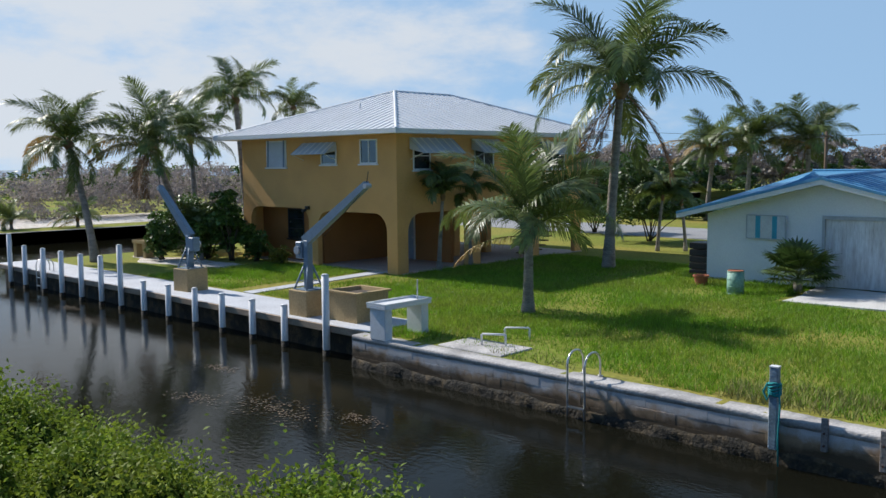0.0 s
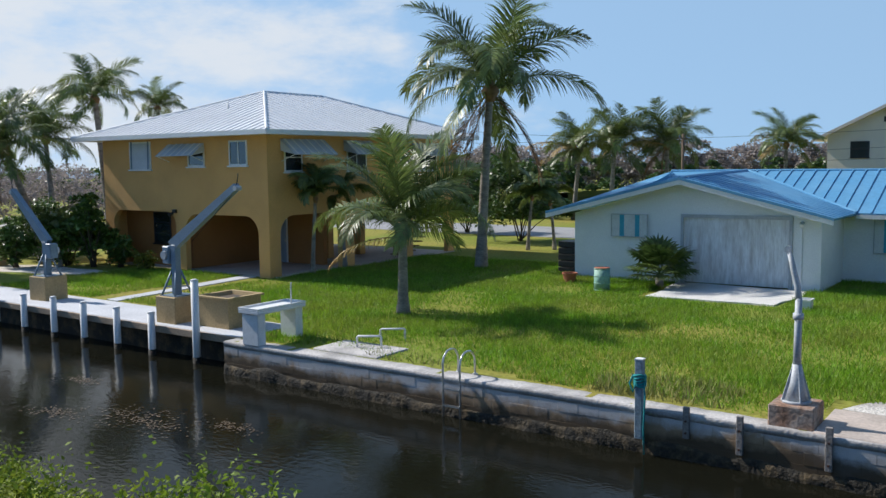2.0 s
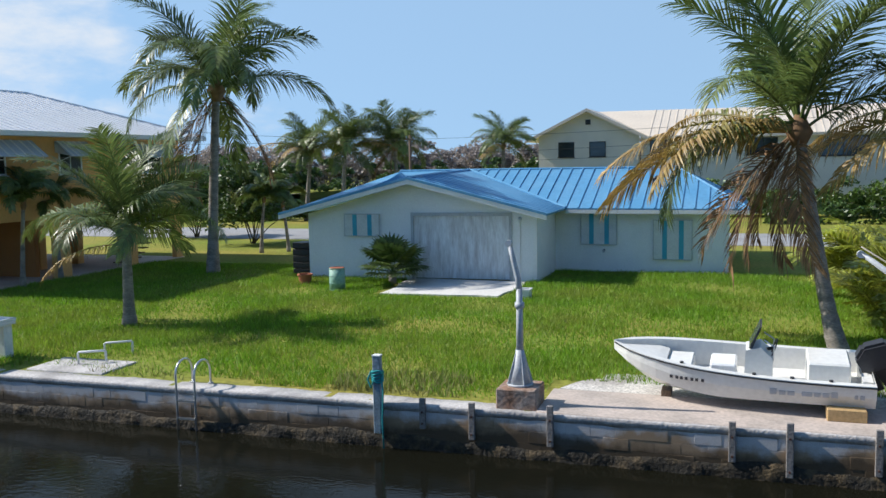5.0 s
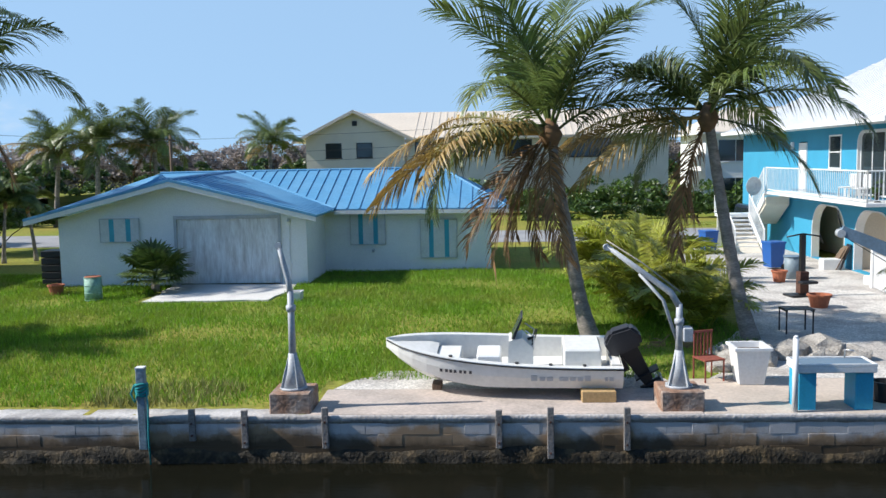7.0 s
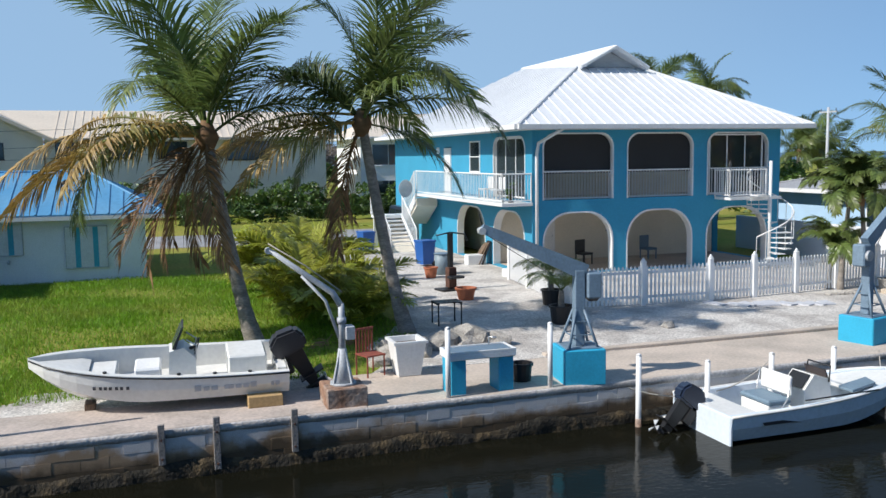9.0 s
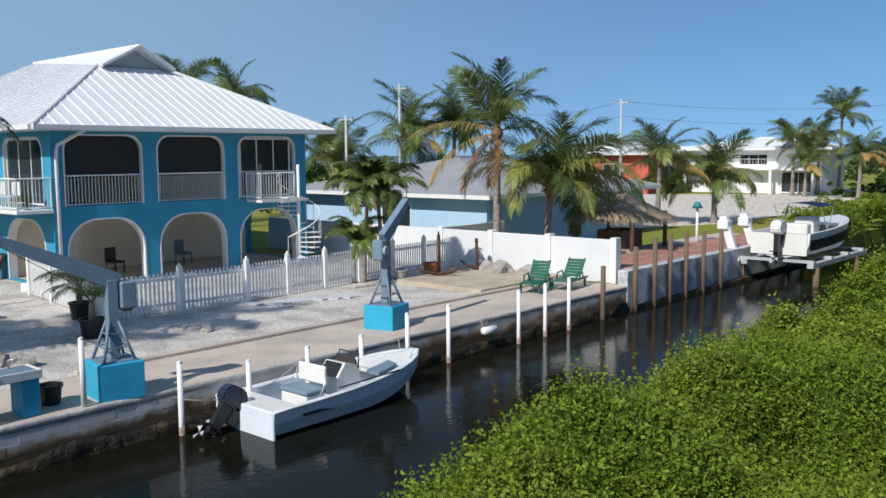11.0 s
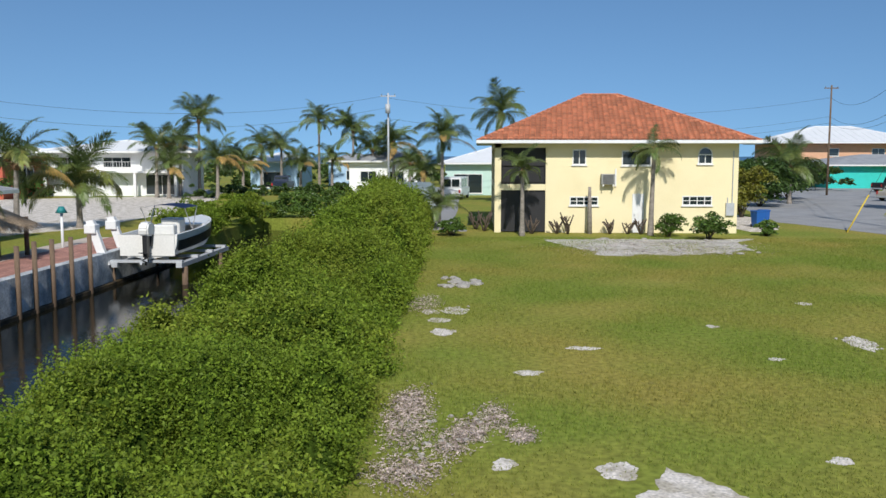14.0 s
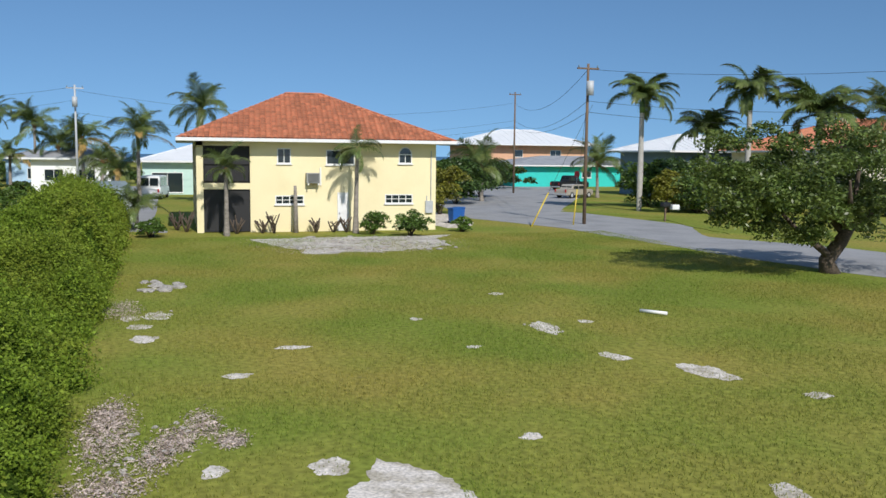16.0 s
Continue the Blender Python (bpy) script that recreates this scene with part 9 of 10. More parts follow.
def lift_boat():
    lift = thing("boat_lift", "galvanised boat lift with white slanted guide posts", "boat lift", (37.6, 13.1, 0))
    for x, y in ((-3.0, 1.55), (1.8, 1.55), (-3.0, -1.4), (1.8, -1.4)):
        part("piling", tube(bmesh.new(), (x, y, -1.7), (x, y, -0.1), 0.12), WOOD, lift)
    for y in (-1.3, 1.3):
        part("cradle_beam", box(bmesh.new(), -3.4, y - 0.12, -0.10, 3.2, y + 0.12, 0.08), GALV, lift)
    for x in (-3.2, -1.2, 0.8, 2.8):
        part("bunk", box(bmesh.new(), x - 0.12, -1.4, 0.081, x + 0.12, 1.7, 0.18), GALV, lift)
    for x in (-3.5, -1.5):
        gp = part("guide_post", prism(bmesh.new(), [(x, 1.45, 0.0), (x, 1.8, 0.0), (x, 2.35, 1.75), (x, 2.05, 1.8)], (0.22, 0, 0)), WHITE, lift)
        part("motor_box", box(bmesh.new(), x - 0.12, 1.92, 1.25, x + 0.34, 2.38, 1.62, 0.03), WHITE, gp)
    b = thing("cruiser", "white and black centre-console boat on a lift with a navy canopy", "boat", (38.0, 13.1, 0.15), 180)
    bm = bmesh.new()
    boat_hull(bm, 7.2, 2.4, 1.05, 0.05, 0.3)
    part("hull", bm, GEL, b)
    for sgn in (-1, 1):
        bm = bmesh.new()
        pts = []
        for i in range(15):
            f = 0.02 + i / 14 * 0.86
            pts.append((3.6 - 7.2 * f, sgn * 1.2 * (1 - f ** 4.2) ** 0.75, 0.80 + 0.3 * f ** 2.2))
        rows = [[bm.verts.new((x, y * k + sgn * 0.012, z - drop)) for k, drop in ((1.0, 0.0), (0.975, 0.21), (0.95, 0.42))] for x, y, z in pts]
        for a, c in zip(rows, rows[1:]):
            for q in (0, 1):
                bm.faces.new((a[q], c[q], c[q + 1], a[q + 1]))
        bmesh.ops.solidify(bm, geom=bm.faces[:], thickness=0.015)
        part("side_band", bm, HULL_DARK, b, "dark band along the hull")
    part("transom", box(bmesh.new(), 3.6, -1.1, 0.2, 3.66, 1.1, 1.04), GEL, b)
    part("deck", prism(bmesh.new(), [(-3.4, 0, 1.32), (-2.2, -0.75, 1.2), (-0.6, -0.98, 1.1), (-0.6, 0.98, 1.1), (-2.2, 0.75, 1.2)], (0, 0, 0.06)), GEL, b)
    part("console", box(bmesh.new(), 0.2, -0.4, 0.4, 1.0, 0.4, 1.5, 0.06), GEL, b)
    part("seat", box(bmesh.new(), 1.5, -0.5, 0.4, 2.0, 0.5, 1.3, 0.05), GEL, b)
    bm = bmesh.new()
    n = 6
    rows = [[bm.verts.new((x, -0.95 + 1.9 * k / n, 2.0 + 0.12 * math.sin(math.pi * k / n))) for k in range(n + 1)] for x in (0.1, 1.9)]
    for k in range(n):
        bm.faces.new((rows[0][k], rows[0][k + 1], rows[1][k + 1], rows[1][k]))
    bmesh.ops.solidify(bm, geom=bm.faces[:], thickness=0.04)
    part("canopy", bm, NAVY, b)
    for y in (-0.93, 0.93):
        bm = bmesh.new()
        tube(bm, (0.9, y, 1.05), (0.2, y, 2.0), 0.02, n=6)
        tube(bm, (0.9, y, 1.05), (1.8, y, 2.0), 0.02, n=6)
        part("canopy_frame", bm, STEEL, b)
    outboard(b, (3.7, 0.1, 1.0), -8, GEL, 1.15)
    return b


lift_boat()
post("dock_lamp", "white dock lamp with a teal hood on a tan block", 36.2, 17.4, 0.0, 1.9, 0.06, WHITE, "dock lamps")
tagged(part("lamp_hood", tube(bmesh.new(), (36.2, 17.4, 1.93), (36.2, 17.4, 2.2), 0.24, 0.1, 10), surf("teal_hood", (0.02, 0.22, 0.22), rough=0.5, var=0.1)), "teal metal hood over the dock lamp", "lamp")
table("garden_bench", "tan concrete bench by the shrubs", -40.6, 20.6, -39.4, 21.2, 0.8, TAN, TAN)

# ---- streets and far clutter ----
def utility_pole(at, h, label, wood=True, arms=1, can=False):
    ob = thing("utility_pole", label, "utility pole", at, group="utility poles")
    part("pole", tube(bmesh.new(), (0, 0, -0.1), (0, 0, h), 0.125, 0.085, 10), WOOD if wood else GALV, ob)
    for k in range(arms):
        z = h - 0.35 - 0.9 * k
        part("crossarm", box(bmesh.new(), -0.06, -0.75, z, 0.06, 0.75, z + 0.1), WOOD if wood else GALV, ob)
        for y in (-0.65, 0, 0.65):
            part("insulator", tube(bmesh.new(), (0, y, z + 0.1), (0, y, z + 0.28), 0.05, 0.03, 8), SLATE, ob)
    if can:
        part("transformer", tube(bmesh.new(), (-0.35, 0, h - 2.0), (-0.35, 0, h - 1.1), 0.24), GALV, ob)
    return ob


def by_bearing(a, d):
    return d * math.sin(radians(a)), d * math.cos(radians(a))


P4, P3 = (52.1, -25.2), (97.5, -37.9)
utility_pole((*P4, 0), 10.25, "brown timber utility pole beside the street", True, 1, True)
utility_pole((*P3, 0), 11.8, "slim timber utility pole at the corner")
poles = [(59.57, 75, 8.8), (45.48, 62, 9.2), (84.23, 88, 10.4), (42.04, 62, 7.1), (120.5, 118, 6.0)]
for a, d, h in poles:
    utility_pole((*by_bearing(a, d), 0), h, "pale concrete utility pole among the houses", False, 1, a > 80)


def wire(p, q, sag):
    p, q = Vector(p), Vector(q)
    pts = [p.lerp(q, i / 12) - Vector((0, 0, sag * 4 * (i / 12) * (1 - i / 12))) for i in range(13)]
    return tagged(part("power_line", pipe(bmesh.new(), pts, 0.014, 4), CABLE), "black overhead power line between poles", "power line", "power lines")


for z, s in ((9.9, 1.6), (7.9, 1.3), (7.2, 1.0)):
    wire((*P4, z), (*P3, z + 0.6), s)
    wire((*P4, z), (20, -42, z - 0.4), 1.0)
    wire((*P3, z + 0.6), (*by_bearing(84.23, 88), z), 1.8)
for a, b in ((0, 2), (0, 1), (1, 3)):
    for z in (0.2, 1.4):
        wire((*by_bearing(*poles[a][:2]), poles[a][2] - z), (*by_bearing(*poles[b][:2]), poles[b][2] - z), 1.5)
for z, zz in ((6.9, 6.2), (6.0, 5.0), (5.2, 4.6)):
    wire((12, 56, z), (-46, 58, zz), 0.6)
utility_pole((-20.8, 56.5, 0), 6.2, "timber utility pole behind the white house")
wire((-38, 36, 7.6), (-20.8, 56.5, 6.0), 0.5)


def vehicle(name, label, at, turn, L, W, H, paint, cab, glass_z, category="car", box_body=False):
    """A car, truck or van: body, cabin, panes, four wheels, lamps."""
    ob = thing(name, label, category, at, turn)
    a, b = L / 2, W / 2
    bm = bmesh.new()
    prism(bm, [(-a, -b, 0.3), (a, -b, 0.3), (a, -b, glass_z - 0.12), (a - 0.15, -b, glass_z), (-a + 0.1, -b, glass_z - 0.04), (-a, -b, glass_z - 0.25)], (0, W, 0))
    bmesh.ops.bevel(bm, geom=bm.edges[:], offset=0.06, segments=2, affect="EDGES")
    part("body", bm, paint, ob)
    c0, c1 = cab
    s = 0.15 if box_body else 0.45
    bm = bmesh.new()
    prism(bm, [(c0, -b + 0.08, glass_z - 0.02), (c1, -b + 0.08, glass_z - 0.02), (c1 - (0.08 if box_body else s), -b + 0.08, H), (c0 + s, -b + 0.08, H)], (0, W - 0.16, 0))
    bmesh.ops.bevel(bm, geom=bm.edges[:], offset=0.05, segments=2, affect="EDGES")
    cabin = part("cabin", bm, paint, ob)
    for sy in (-1, 1):
        for f0, f1 in ((0.18, 0.48), (0.53, 0.85)):
            x0, x1 = c0 + (c1 - c0) * f0, c0 + (c1 - c0) * f1
            part("side_window", box(bmesh.new(), x0, sy * (b - 0.07) - 0.012, glass_z + 0.06, x1, sy * (b - 0.07) + 0.012, H - 0.14), GLASS, cabin)
    for x, dx in ((c1 - (0.0 if box_body else 0.2), 0.02),):
        for y0, y1 in ((-b + 0.22, -0.05), (0.05, b - 0.22)):
            part("rear_window", box(bmesh.new(), x - 0.03, y0, glass_z + 0.1, x + dx, y1, H - 0.18), GLASS, cabin)
    part("windscreen", prism(bmesh.new(), [(c0 + 0.02, -b + 0.2, glass_z + 0.05), (c0 + 0.02, b - 0.2, glass_z + 0.05), (c0 + s - 0.06, b - 0.25, H - 0.1), (c0 + s - 0.06, -b + 0.25, H - 0.1)], (-0.02, 0, 0.0)), GLASS, cabin)
    for x in (-a + 0.8, a - 0.85):
        for sy in (-1, 1):
            w = part("wheel", tube(bmesh.new(), (x, sy * (b - 0.2), 0.33), (x, sy * (b + 0.01), 0.33), 0.33, n=18), BLACK, ob)
            part("rim", tube(bmesh.new(), (x, sy * (b + 0.01), 0.33), (x, sy * (b + 0.025), 0.33), 0.2, n=14), GALV, w)
    for sy in (-1, 1):
        part("tail_lamp", box(bmesh.new(), a - 0.01, sy * (b - 0.2) - 0.08, 0.65, a + 0.02, sy * (b - 0.2) + 0.08, 0.95), RED, ob)
        part("headlamp", box(bmesh.new(), -a - 0.02, sy * (b - 0.3) - 0.12, 0.6, -a + 0.01, sy * (b - 0.3) + 0.12, 0.75), WHITE, ob)
    part("bumper", box(bmesh.new(), a - 0.02, -b + 0.05, 0.35, a + 0.08, b - 0.05, 0.5), GALV, ob)
    return ob


vehicle("sedan", "beige sedan parked on the grass verge", (86.0, -40.3, 0.02), 118, 4.6, 1.75, 1.42, SILVER, (-1.1, 1.5), 0.92)
vehicle("pickup_truck", "black pickup truck parked by the aqua house", (107.0, -49.5, 0.02), 110, 5.4, 1.9, 1.85, BLACK, (-1.2, 1.0), 1.1)
vehicle("van", "white delivery van seen from behind", (88.5, 2.2, 0.02), 172, 5.2, 2.0, 2.15, VAN_WHITE, (-2.0, 2.55), 1.15, "van", True)
vehicle("pickup_truck", "dark pickup truck in front of the cottage garage", (108.0, 24.0, 0.02), 180, 5.0, 1.9, 1.8, DARKBLUE, (-1.2, 1.0), 1.1)
vehicle("suv", "dark blue car behind the stair", (13.4, 45.0, 0.02), 90, 4.4, 1.8, 1.7, DARKBLUE, (-1.3, 2.0), 1.0)
# stop sign
ob = thing("stop_sign", "red octagonal stop sign at the corner", "road sign", (90.0, -42.5, 0), 115)
part("post", tube(bmesh.new(), (0, 0, 0), (0, 0, 2.2), 0.035), GALV, ob)
oct_ = [(-0.02, 0.4 * math.cos(math.pi / 8 + math.pi / 4 * k), 2.4 + 0.4 * math.sin(math.pi / 8 + math.pi / 4 * k)) for k in range(8)]
part("plate", prism(bmesh.new(), oct_, (-0.02, 0, 0)), RED, ob)


def wheelie_bin(at, turn, label):
    ob = thing("wheelie_bin", label, "bin", at, turn, group="blue wheelie bins")
    bm = bmesh.new()
    v0 = [(-0.24, -0.26), (0.24, -0.26), (0.24, 0.26), (-0.24, 0.26)]
    a = [bm.verts.new((x, y, 0.08)) for x, y in v0]
    b = [bm.verts.new((x * 1.25, y * 1.2, 0.95)) for x, y in v0]
    bm.faces.new(a[::-1]), bm.faces.new(b)
    for k in range(4):
        bm.faces.new((a[k], a[(k + 1) % 4], b[(k + 1) % 4], b[k]))
    part("body", bm, BIN_BLUE, ob)
    part("lid", box(bmesh.new(), -0.33, -0.34, 0.95, 0.33, 0.34, 1.03, 0.02), BIN_BLUE, ob)
    for y in (-0.25, 0.25):
        part("wheel", tube(bmesh.new(), (0.26, y - 0.03, 0.1), (0.26, y + 0.03, 0.1), 0.1), BLACK, ob)
    return ob


wheelie_bin((53.8, -16.9, 0), 20, "blue wheelie bin beside the yellow house")
wheelie_bin((54.6, -17.5, 0), -10, "blue wheelie bin beside the yellow house")
wheelie_bin((10.40, 33.27, 0.02), 15, "blue wheelie bin beneath the outer stair")
wheelie_bin((9.27, 38.50, 0.02), 15, "blue wheelie bin behind the outer stair")
# rubble and clutter on the open lot
rr = random.Random(12)
for i in range(16):
    rock("rubble", "broken pale concrete lump on the lawn", (29.8 + rr.uniform(-1.0, 1.0), 0.6 + rr.uniform(-0.6, 0.6)), (rr.uniform(0.12, 0.35), rr.uniform(0.1, 0.25), 0.07), 200 + i, "rubble heap")
for i in range(70):
    rock("rubble", "small grey stone in the rubble bed", (rr.uniform(39, 46), rr.uniform(-13, -4.6)), (rr.uniform(0.08, 0.22), rr.uniform(0.08, 0.2), 0.06), 240 + i, "rubble bed")
for i in range(40):
    a = rr.random() * 6.28
    x, y = rr.choice(((13.7, 0.2), (14.6, 1.0), (12.2, 0.7), (9.6, -2.9), (20.5, -8.9), (24.4, 0.5)))
    rock("pebble", "loose pale stone on bare ground", (x + rr.uniform(-0.8, 0.8), y + rr.uniform(-0.4, 0.4)), (0.05, 0.045, 0.03), 400 + i, "loose stones")
tagged(part("pipe_piece", tube(bmesh.new(), (21.3, -12.9, 0.06), (21.9, -12.4, 0.06), 0.05), PVC), "short white pipe lying on the grass", "pipe")


def bare_shrub(at, seed, h):
    rng = random.Random(seed)
    ob = thing("bare_shrub", "leafless grey forked shrub by the wall", "shrub", at, group="bare shrubs")
    bm = bmesh.new()
    for k in range(5):
        a = rng.random() * 6.28
        p = [Vector((0, 0, -0.05)), Vector((0.15 * math.cos(a), 0.2 * math.sin(a), h * 0.35)), Vector((0.3 * math.cos(a + 0.4), 0.45 * math.sin(a + 0.4), h * rng.uniform(0.7, 1.0)))]
        pipe(bm, p, 0.04, 6, [0.06, 0.05, 0.035])
        q = p[1] + Vector((rng.uniform(-0.3, 0.3), rng.uniform(-0.4, 0.4), h * 0.4))
        pipe(bm, [p[1], q], 0.03, 5, [0.045, 0.03])
    part("stem", bm, BARK, ob)


for i, (x, y, h) in enumerate(((49.0, -4.4, 0.9), (48.8, -5.0, 1.3), (48.9, -7.3, 0.9), (49.0, -8.3, 0.8), (48.8, -9.0, 1.0), (50.5, -0.4, 1.2), (51.8, 0.1, 1.0), (48.9, -3.0, 1.0), (49.0, -10.6, 1.0))):
    bare_shrub((x, y, 0), 30 + i, h)
# yellow guy-wire guards
for (x, y), (tx, ty, tz) in (((50.6, -20.9), (52.0, -24.4, 5.5)), ((51.6, -24.2), (52.1, -25.0, 6.0))):
    d = Vector((tx - x, ty - y, tz))
    ob = thing("guy_wire", "guy wire with a yellow guard beside the pole", "guy wire", (x, y, 0))
    part("guard", tube(bmesh.new(), (0, 0, 0), d * 0.38, 0.045, n=8), surf("yellow_guard", (0.62, 0.46, 0.05), rough=0.5, var=0.1), ob)
    part("wire", tube(bmesh.new(), d * 0.38, d * 1.4, 0.012, n=4), CABLE, ob)
ob = thing("mailbox", "row of mailboxes on a post", "mailbox", (53.4, -31.9, 0))
part("post", box(bmesh.new(), -0.05, -0.05, 0, 0.05, 0.05, 1.0), WOOD, ob)
part("box", box(bmesh.new(), -0.2, -0.3, 1.0, 0.2, 0.3, 1.3, 0.04), BLACK, ob)
part("box", box(bmesh.new(), -0.2, -1.0, 0.8, 0.2, -0.45, 1.15, 0.04), WHITE, ob)
# covered boat and trailer by the drive
ob = thing("covered_boat", "boat under a grey-green tarpaulin on a trailer", "boat", (66.5, 4.6, 0), 12)
part("tarpaulin", prism(bmesh.new(), [(-3.2, -1.1, 1.15), (-2.6, -1.1, 1.9), (0.5, -1.1, 2.3), (2.8, -1.1, 1.8), (3.2, -1.1, 1.1)], (0, 2.2, 0)), surf("tarpaulin", (0.22, 0.27, 0.28), rough=0.7, var=0.2), ob)
part("hull", box(bmesh.new(), -3.1, -1.05, 0.5, 3.1, 1.05, 1.15, 0.1), GEL_BLUE, ob)
part("trailer", box(bmesh.new(), -3.4, -0.9, 0.3, 3.2, 0.9, 0.42), GALV, ob)
for y in (-1.0, 1.0):
    part("wheel", tube(bmesh.new(), (0.8, y - 0.1, 0.33), (0.8, y + 0.1, 0.33), 0.33), BLACK, ob)
# rusty garden chair and small table by the rocks
CHAIR_RED = surf("flaking_red_metal", (0.27, 0.07, 0.045), rough=0.8, var=0.3, scale=5, fine=30, bump=0.3)
ob = thing("garden_chair", "rusty red metal garden chair by the planter", "chair", (4.1, 16.9, 0.0), 20)
part("seat", box(bmesh.new(), -0.22, -0.22, 0.42, 0.22, 0.22, 0.45), CHAIR_RED, ob)
for k in range(6):
    part("back_slat", box(bmesh.new(), -0.2 + 0.075 * k, 0.2, 0.45, -0.17 + 0.075 * k, 0.22, 0.9), CHAIR_RED, ob)
part("back_rail", box(bmesh.new(), -0.22, 0.2, 0.9, 0.22, 0.23, 0.94), CHAIR_RED, ob)
for x in (-0.2, 0.2):
    for y in (-0.2, 0.2):
        part("leg", tube(bmesh.new(), (x, y, 0), (x, y, 0.42), 0.018, n=6), CHAIR_RED, ob)
ob = thing("side_table", "small dark slatted table on the gravel", "table", (7.25, 21.35, 0.02))
for k in range(6):
    part("slat", box(bmesh.new(), -0.35, -0.26 + 0.09 * k, 0.58, 0.35, -0.19 + 0.09 * k, 0.60), BLACK, ob)
for x in (-0.31, 0.31):
    part("rail", box(bmesh.new(), x - 0.02, -0.26, 0.54, x + 0.02, 0.33, 0.58), BLACK, ob)
    for y in (-0.23, 0.30):
        part("leg", tube(bmesh.new(), (x, y, 0), (x, y, 0.54), 0.02, n=6), BLACK, ob)
# fallen fronds on the lawn
for x, y, a in ((0.5, 20.6, 0.3), (4.0, 20.2, 2.6), (4.6, 19.6, 1.2)):
    fr = new("fallen_frond", FR["dead"][0])
    fr.matrix_world = Matrix.Translation((x, y, 0.22)) @ Euler((1.4, 0.75, a)).to_matrix().to_4x4() @ Matrix.Scale(0.5, 4)
    tagged(fr, "dry brown palm frond lying on the lawn", "palm frond", "fallen fronds")
# swing goal on the far lawn
ob = thing("goal_frame", "low white frame on the far lawn", "frame", (64.0, 9.6, 0), 90)
part("frame", pipe(bmesh.new(), [(-1.0, 0, 0), (-1.0, 0, 1.1), (1.0, 0, 1.1), (1.0, 0, 0)], 0.05, 6), WHITE, ob)

# yard clutter under the turquoise house
ob = thing("satellite_dish", "grey satellite dish on the stair rail", "satellite dish", (11.2, 39.0, 2.9), 30)
bm = bmesh.new()
for a0, a1 in ((0.0, 0.25), (0.25, 0.45)):
    n = 18
    r0 = [bm.verts.new((a0 * math.cos(6.2832 * k / n), -0.35 * a0 * a0 * 2, a0 * math.sin(6.2832 * k / n) * 0.9)) for k in range(n)] if a0 else None
    r1 = [bm.verts.new((a1 * math.cos(6.2832 * k / n), -0.35 * a1 * a1 * 2, a1 * math.sin(6.2832 * k / n) * 0.9)) for k in range(n)]
    if r0:
        for k in range(n):
            bm.faces.new((r0[k], r0[(k + 1) % n], r1[(k + 1) % n], r1[k]))
    else:
        bm.faces.new(r1)
bmesh.ops.remove_doubles(bm, verts=bm.verts, dist=0.001)
bmesh.ops.solidify(bm, geom=bm.faces[:], thickness=0.015)
part("dish", bm, GALV, ob)
part("bracket", pipe(bmesh.new(), [(0, 0.02, 0), (0.1, 0.15, -0.25), (0.3, 0.3, -0.45)], 0.03, 6), GALV, ob)
part("feed_arm", pipe(bmesh.new(), [(0, 0, -0.35), (0, -0.4, -0.2)], 0.015, 5), GALV, ob)
ob = thing("exercise_machine", "dark steel exercise machine on the gravel", "exercise machine", (9.24, 26.82, 0.02), 10)
part("foot", box(bmesh.new(), -0.45, -0.3, 0, 0.45, 0.3, 0.06, 0.01), BLACK, ob)
part("column", box(bmesh.new(), -0.07, -0.07, 0.06, 0.07, 0.07, 1.85), BLACK, ob)
part("weight", box(bmesh.new(), -0.14, -0.16, 0.1, 0.14, 0.1, 0.75, 0.01), IRON, ob)
part("bar", pipe(bmesh.new(), [(-0.5, 0, 1.8), (0, 0, 1.88), (0.5, -0.1, 1.8), (0.55, -0.15, 1.6)], 0.025, 6), BLACK, ob)
part("seat", box(bmesh.new(), -0.25, -0.5, 0.42, 0.25, -0.2, 0.5, 0.02), BLACK, ob)
ob = thing("grey_bin", "grey plastic bin beside the arches", "bin", (10.21, 30.58, 0.02))
part("body", tube(bmesh.new(), (0, 0, 0), (0, 0, 0.75), 0.24, 0.29, 14), surf("grey_blue_plastic", (0.20, 0.26, 0.30), rough=0.5, var=0.1), ob)
part("rim", tube(bmesh.new(), (0, 0, 0.75), (0, 0, 0.79), 0.31, 0.31, 14), SLATE, ob)
for k in range(3):
    tagged(part("leaning_board", prism(bmesh.new(), [(12.6 - 0.12 * k, 32.55 + 0.1 * k, 0.02), (12.6 - 0.12 * k, 32.95 + 0.1 * k, 0.02), (12.96 - 0.06 * k, 32.95 + 0.1 * k, 0.95 - 0.08 * k), (12.96 - 0.06 * k, 32.55 + 0.1 * k, 0.95 - 0.08 * k)], (-0.03, 0, 0)), WOOD if k else BLACK), "dark board leaning against the pillar", "board", "leaning boards")
for x, y, a, h in ((12.3, 28.3, 0.35, 0.32), (12.8, 28.3, 0.3, 0.26), (12.3, 29.0, 0.28, 0.3), (12.4, 32.9, 0.4, 0.42)):
    tagged(part("white_block", box(bmesh.new(), x - a, y - 0.22, 0.0, x + a, y + 0.22, h, 0.03), WHITE), "white painted block at the pillar's foot", "block", "white blocks")
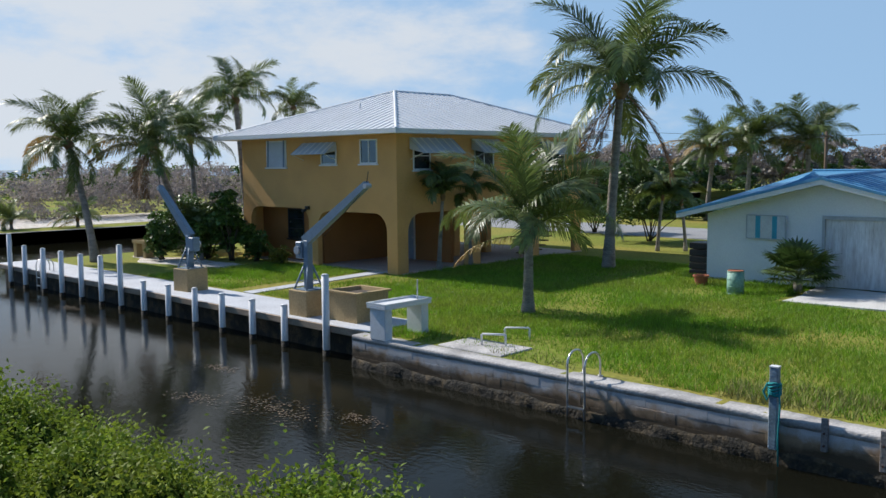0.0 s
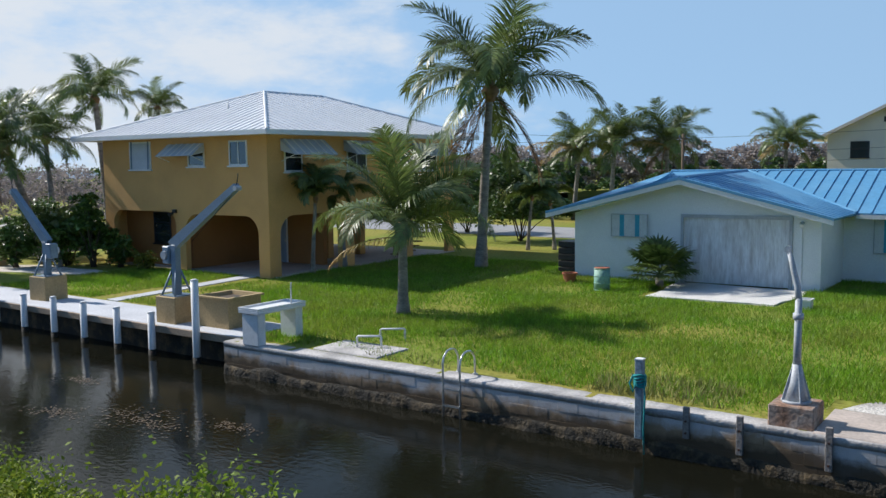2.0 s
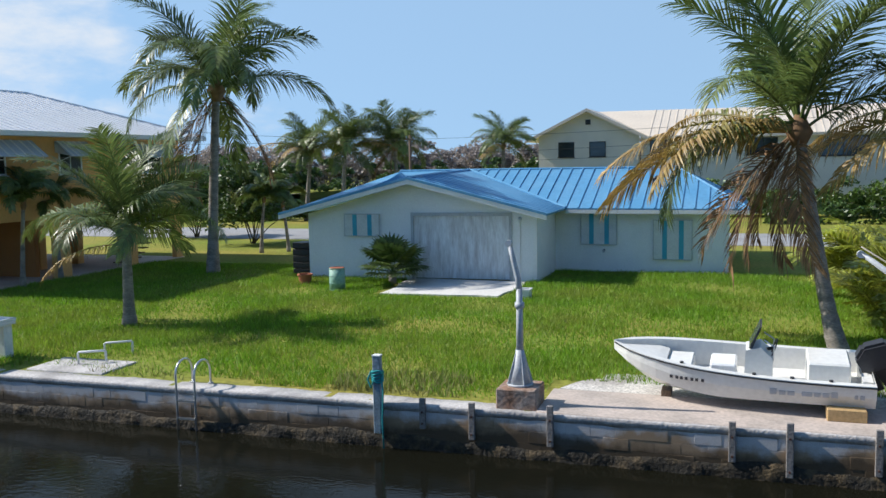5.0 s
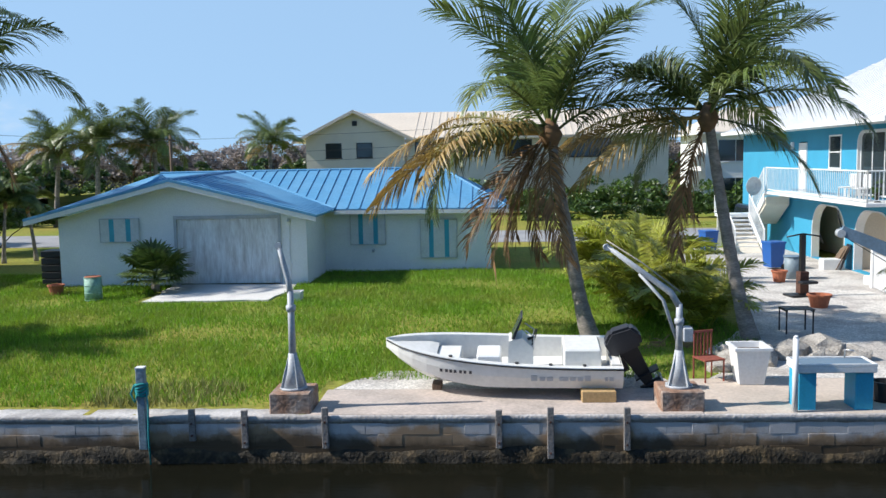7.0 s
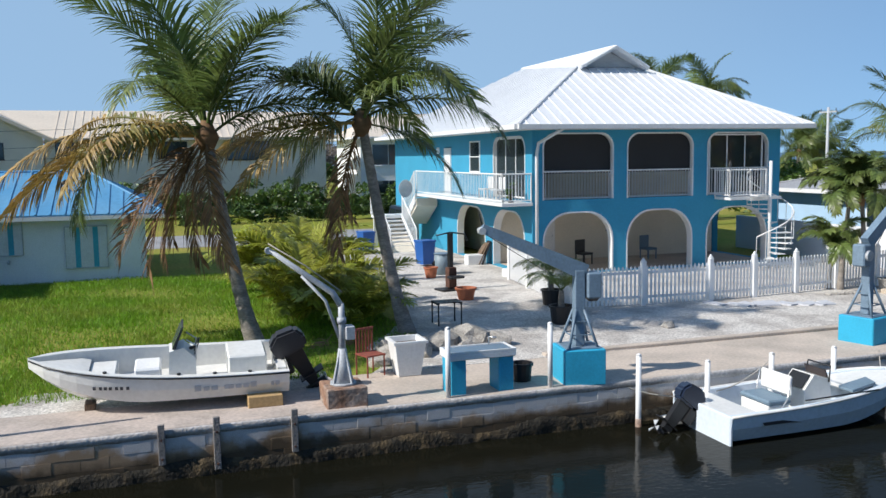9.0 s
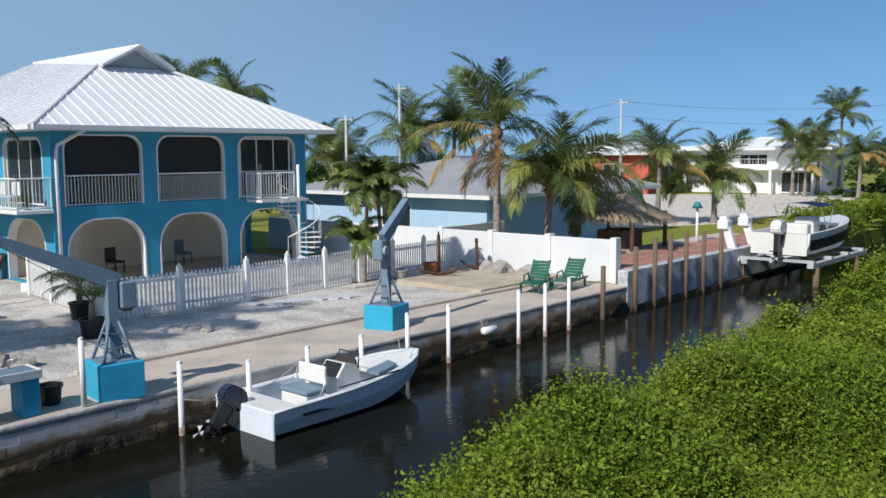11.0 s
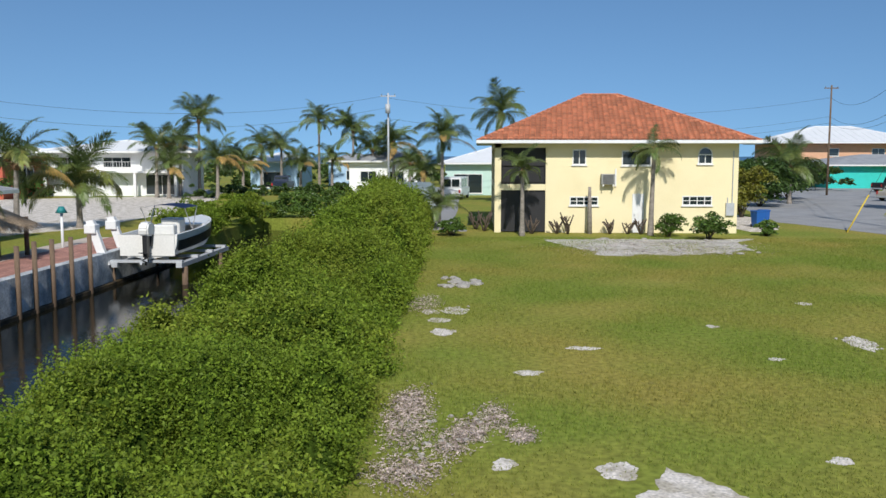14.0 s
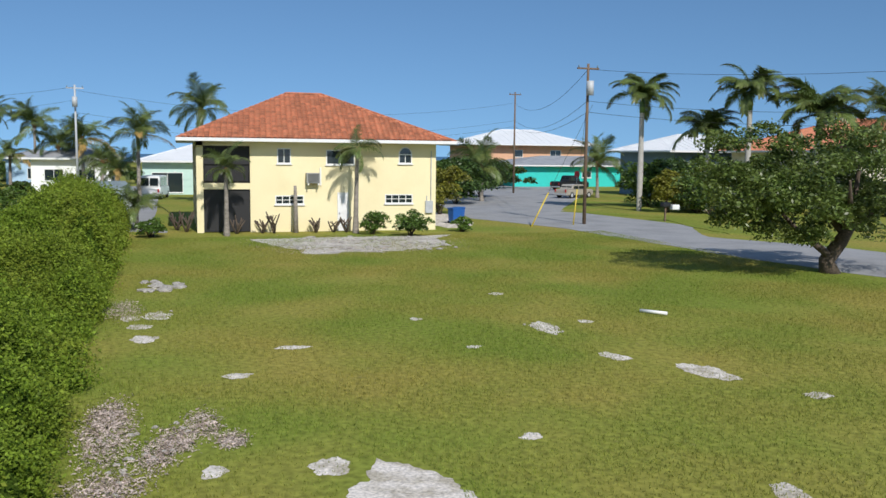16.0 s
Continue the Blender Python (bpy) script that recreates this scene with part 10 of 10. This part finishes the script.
for x, y, c in ((16.2, 30.9, BLACK), (19.4, 31.4, SLATE)):
    ob = thing("porch_chair", "dark chair on the shaded porch", "chair", (x, y, 0.05), 15)
    part("seat", box(bmesh.new(), -0.26, -0.26, 0.38, 0.26, 0.26, 0.46, 0.02), c, ob)
    part("backrest", box(bmesh.new(), -0.26, 0.2, 0.46, 0.26, 0.26, 0.95, 0.02), c, ob)
    for dx in (-0.22, 0.22):
        for dy in (-0.22, 0.22):
            part("leg", box(bmesh.new(), dx - 0.02, dy - 0.02, 0, dx + 0.02, dy + 0.02, 0.38), c, ob)
door(bpy.data.objects["turquoise_house"], "y", 32.6, -1, 14.8, 15.75, 0.05, 2.1, WHITE)
# balcony chairs and a potted plant
for y in (30.6, 31.8):
    ob = thing("balcony_chair", "white resin chair on the balcony", "chair", (12.45, y, 2.66), -80)
    part("seat", box(bmesh.new(), -0.24, -0.24, 0.38, 0.24, 0.24, 0.43, 0.02), WHITE, ob)
    part("backrest", box(bmesh.new(), -0.24, 0.2, 0.43, 0.24, 0.25, 0.88, 0.03), WHITE, ob)
    for dx in (-0.21, 0.21):
        for dy in (-0.2, 0.2):
            part("leg", box(bmesh.new(), dx - 0.02, dy - 0.02, 0, dx + 0.02, dy + 0.02, 0.38), WHITE, ob)
bush("potted_plant", "leafy potted plant on the balcony", (12.4, 29.2, 2.66), (0.28, 0.28, 0.5), 260, 0.12, LEAF, 777, 10)
# broken white pavers beside the fence
rp = random.Random(55)
for i in range(9):
    x, y = 15.4 + 0.36 * i + rp.uniform(-0.1, 0.1), 21.0 - 0.12 * i + rp.uniform(-0.25, 0.25)
    w, d = rp.uniform(0.14, 0.2), rp.uniform(0.25, 0.4)
    pv = thing("paver", "pale loose concrete paver lying on the gravel", "paver", (x, y, 0.02), rp.uniform(-25, 25), group="loose pavers")
    part("slab", prism(bmesh.new(), [(-w, -d, 0.04), (w, -d * 0.9, 0.035), (w * 0.9, d, 0.045), (-w * 0.95, d * 0.9, 0.04)], (0, 0, -0.04)), DOCK_WHITE, pv)
# floating leaf litter
WET_LEAF = surf("wet_leaf", (0.12, 0.075, 0.035), rough=0.5, var=0.3, island=0.4, bump=0)
for i, (x, y, a) in enumerate(((-15.4, 10.9, 1.4), (-17.5, 10.2, 0.7), (-29.2, 13.1, 1.5), (-19.6, 12.2, 0.6), (-32.4, 13.9, 0.8), (-13.4, 11.6, 0.6))):
    rng = np.random.default_rng(900 + i)
    n = int(170 * a)
    p = np.stack([x + rng.normal(0, a * 0.55, n), y + rng.normal(0, a * 0.22, n), np.full(n, WATER_Z + 0.012)], 1)
    d = rng.uniform(0, 6.28, n)
    u = np.stack([np.cos(d), np.sin(d), 0 * d], 1) * 0.036
    w = np.stack([-np.sin(d), np.cos(d), 0 * d], 1) * 0.02
    v = np.stack([p - u, p + w, p + u, p - w], 1).reshape(-1, 3)
    tagged(sheet("leaf_litter", v, np.arange(4 * n).reshape(n, 4), WET_LEAF), "brown leaf litter floating on the canal", "litter", kind="stuff")

# ---- pieces of the sea wall and the brick terrace, last ----
rr = random.Random(21)
blk = None
for row in range(3):
    z = -0.125 - 0.205 * (row + 1)
    n = 99
    for i in range(n):
        x = -16.9 + 0.425 * i + (0.21 if row % 2 else 0.0)
        if blk is None:
            blk = part("block", box(bmesh.new(), -0.2113, 0, 0, 0.2113, 0.2, 0.2037, 0.003), BLOCK, sea_wall)
            o = blk
        else:
            o = new("block", blk.data)
            o.parent = sea_wall
        o.location = (x, WALL_Y + rr.uniform(-0.004, 0.003), z)
brick = None
for j in range(10):
    for i in range(30):
        if brick is None:
            brick = part("brick", box(bmesh.new(), -0.245, -0.11, 0, 0.245, 0.11, 0.03, 0.004), BRICKRED, bpy.data.objects["terrace_fill"])
            o = brick
        else:
            o = new("brick", brick.data)
            o.parent = bpy.data.objects["terrace_fill"]
        o.location = (26.3 + 0.5 * i + (0.25 if j % 2 else 0), WALL_Y + 0.48 + 0.23 * j, 0.46 + rr.uniform(-0.003, 0.003))
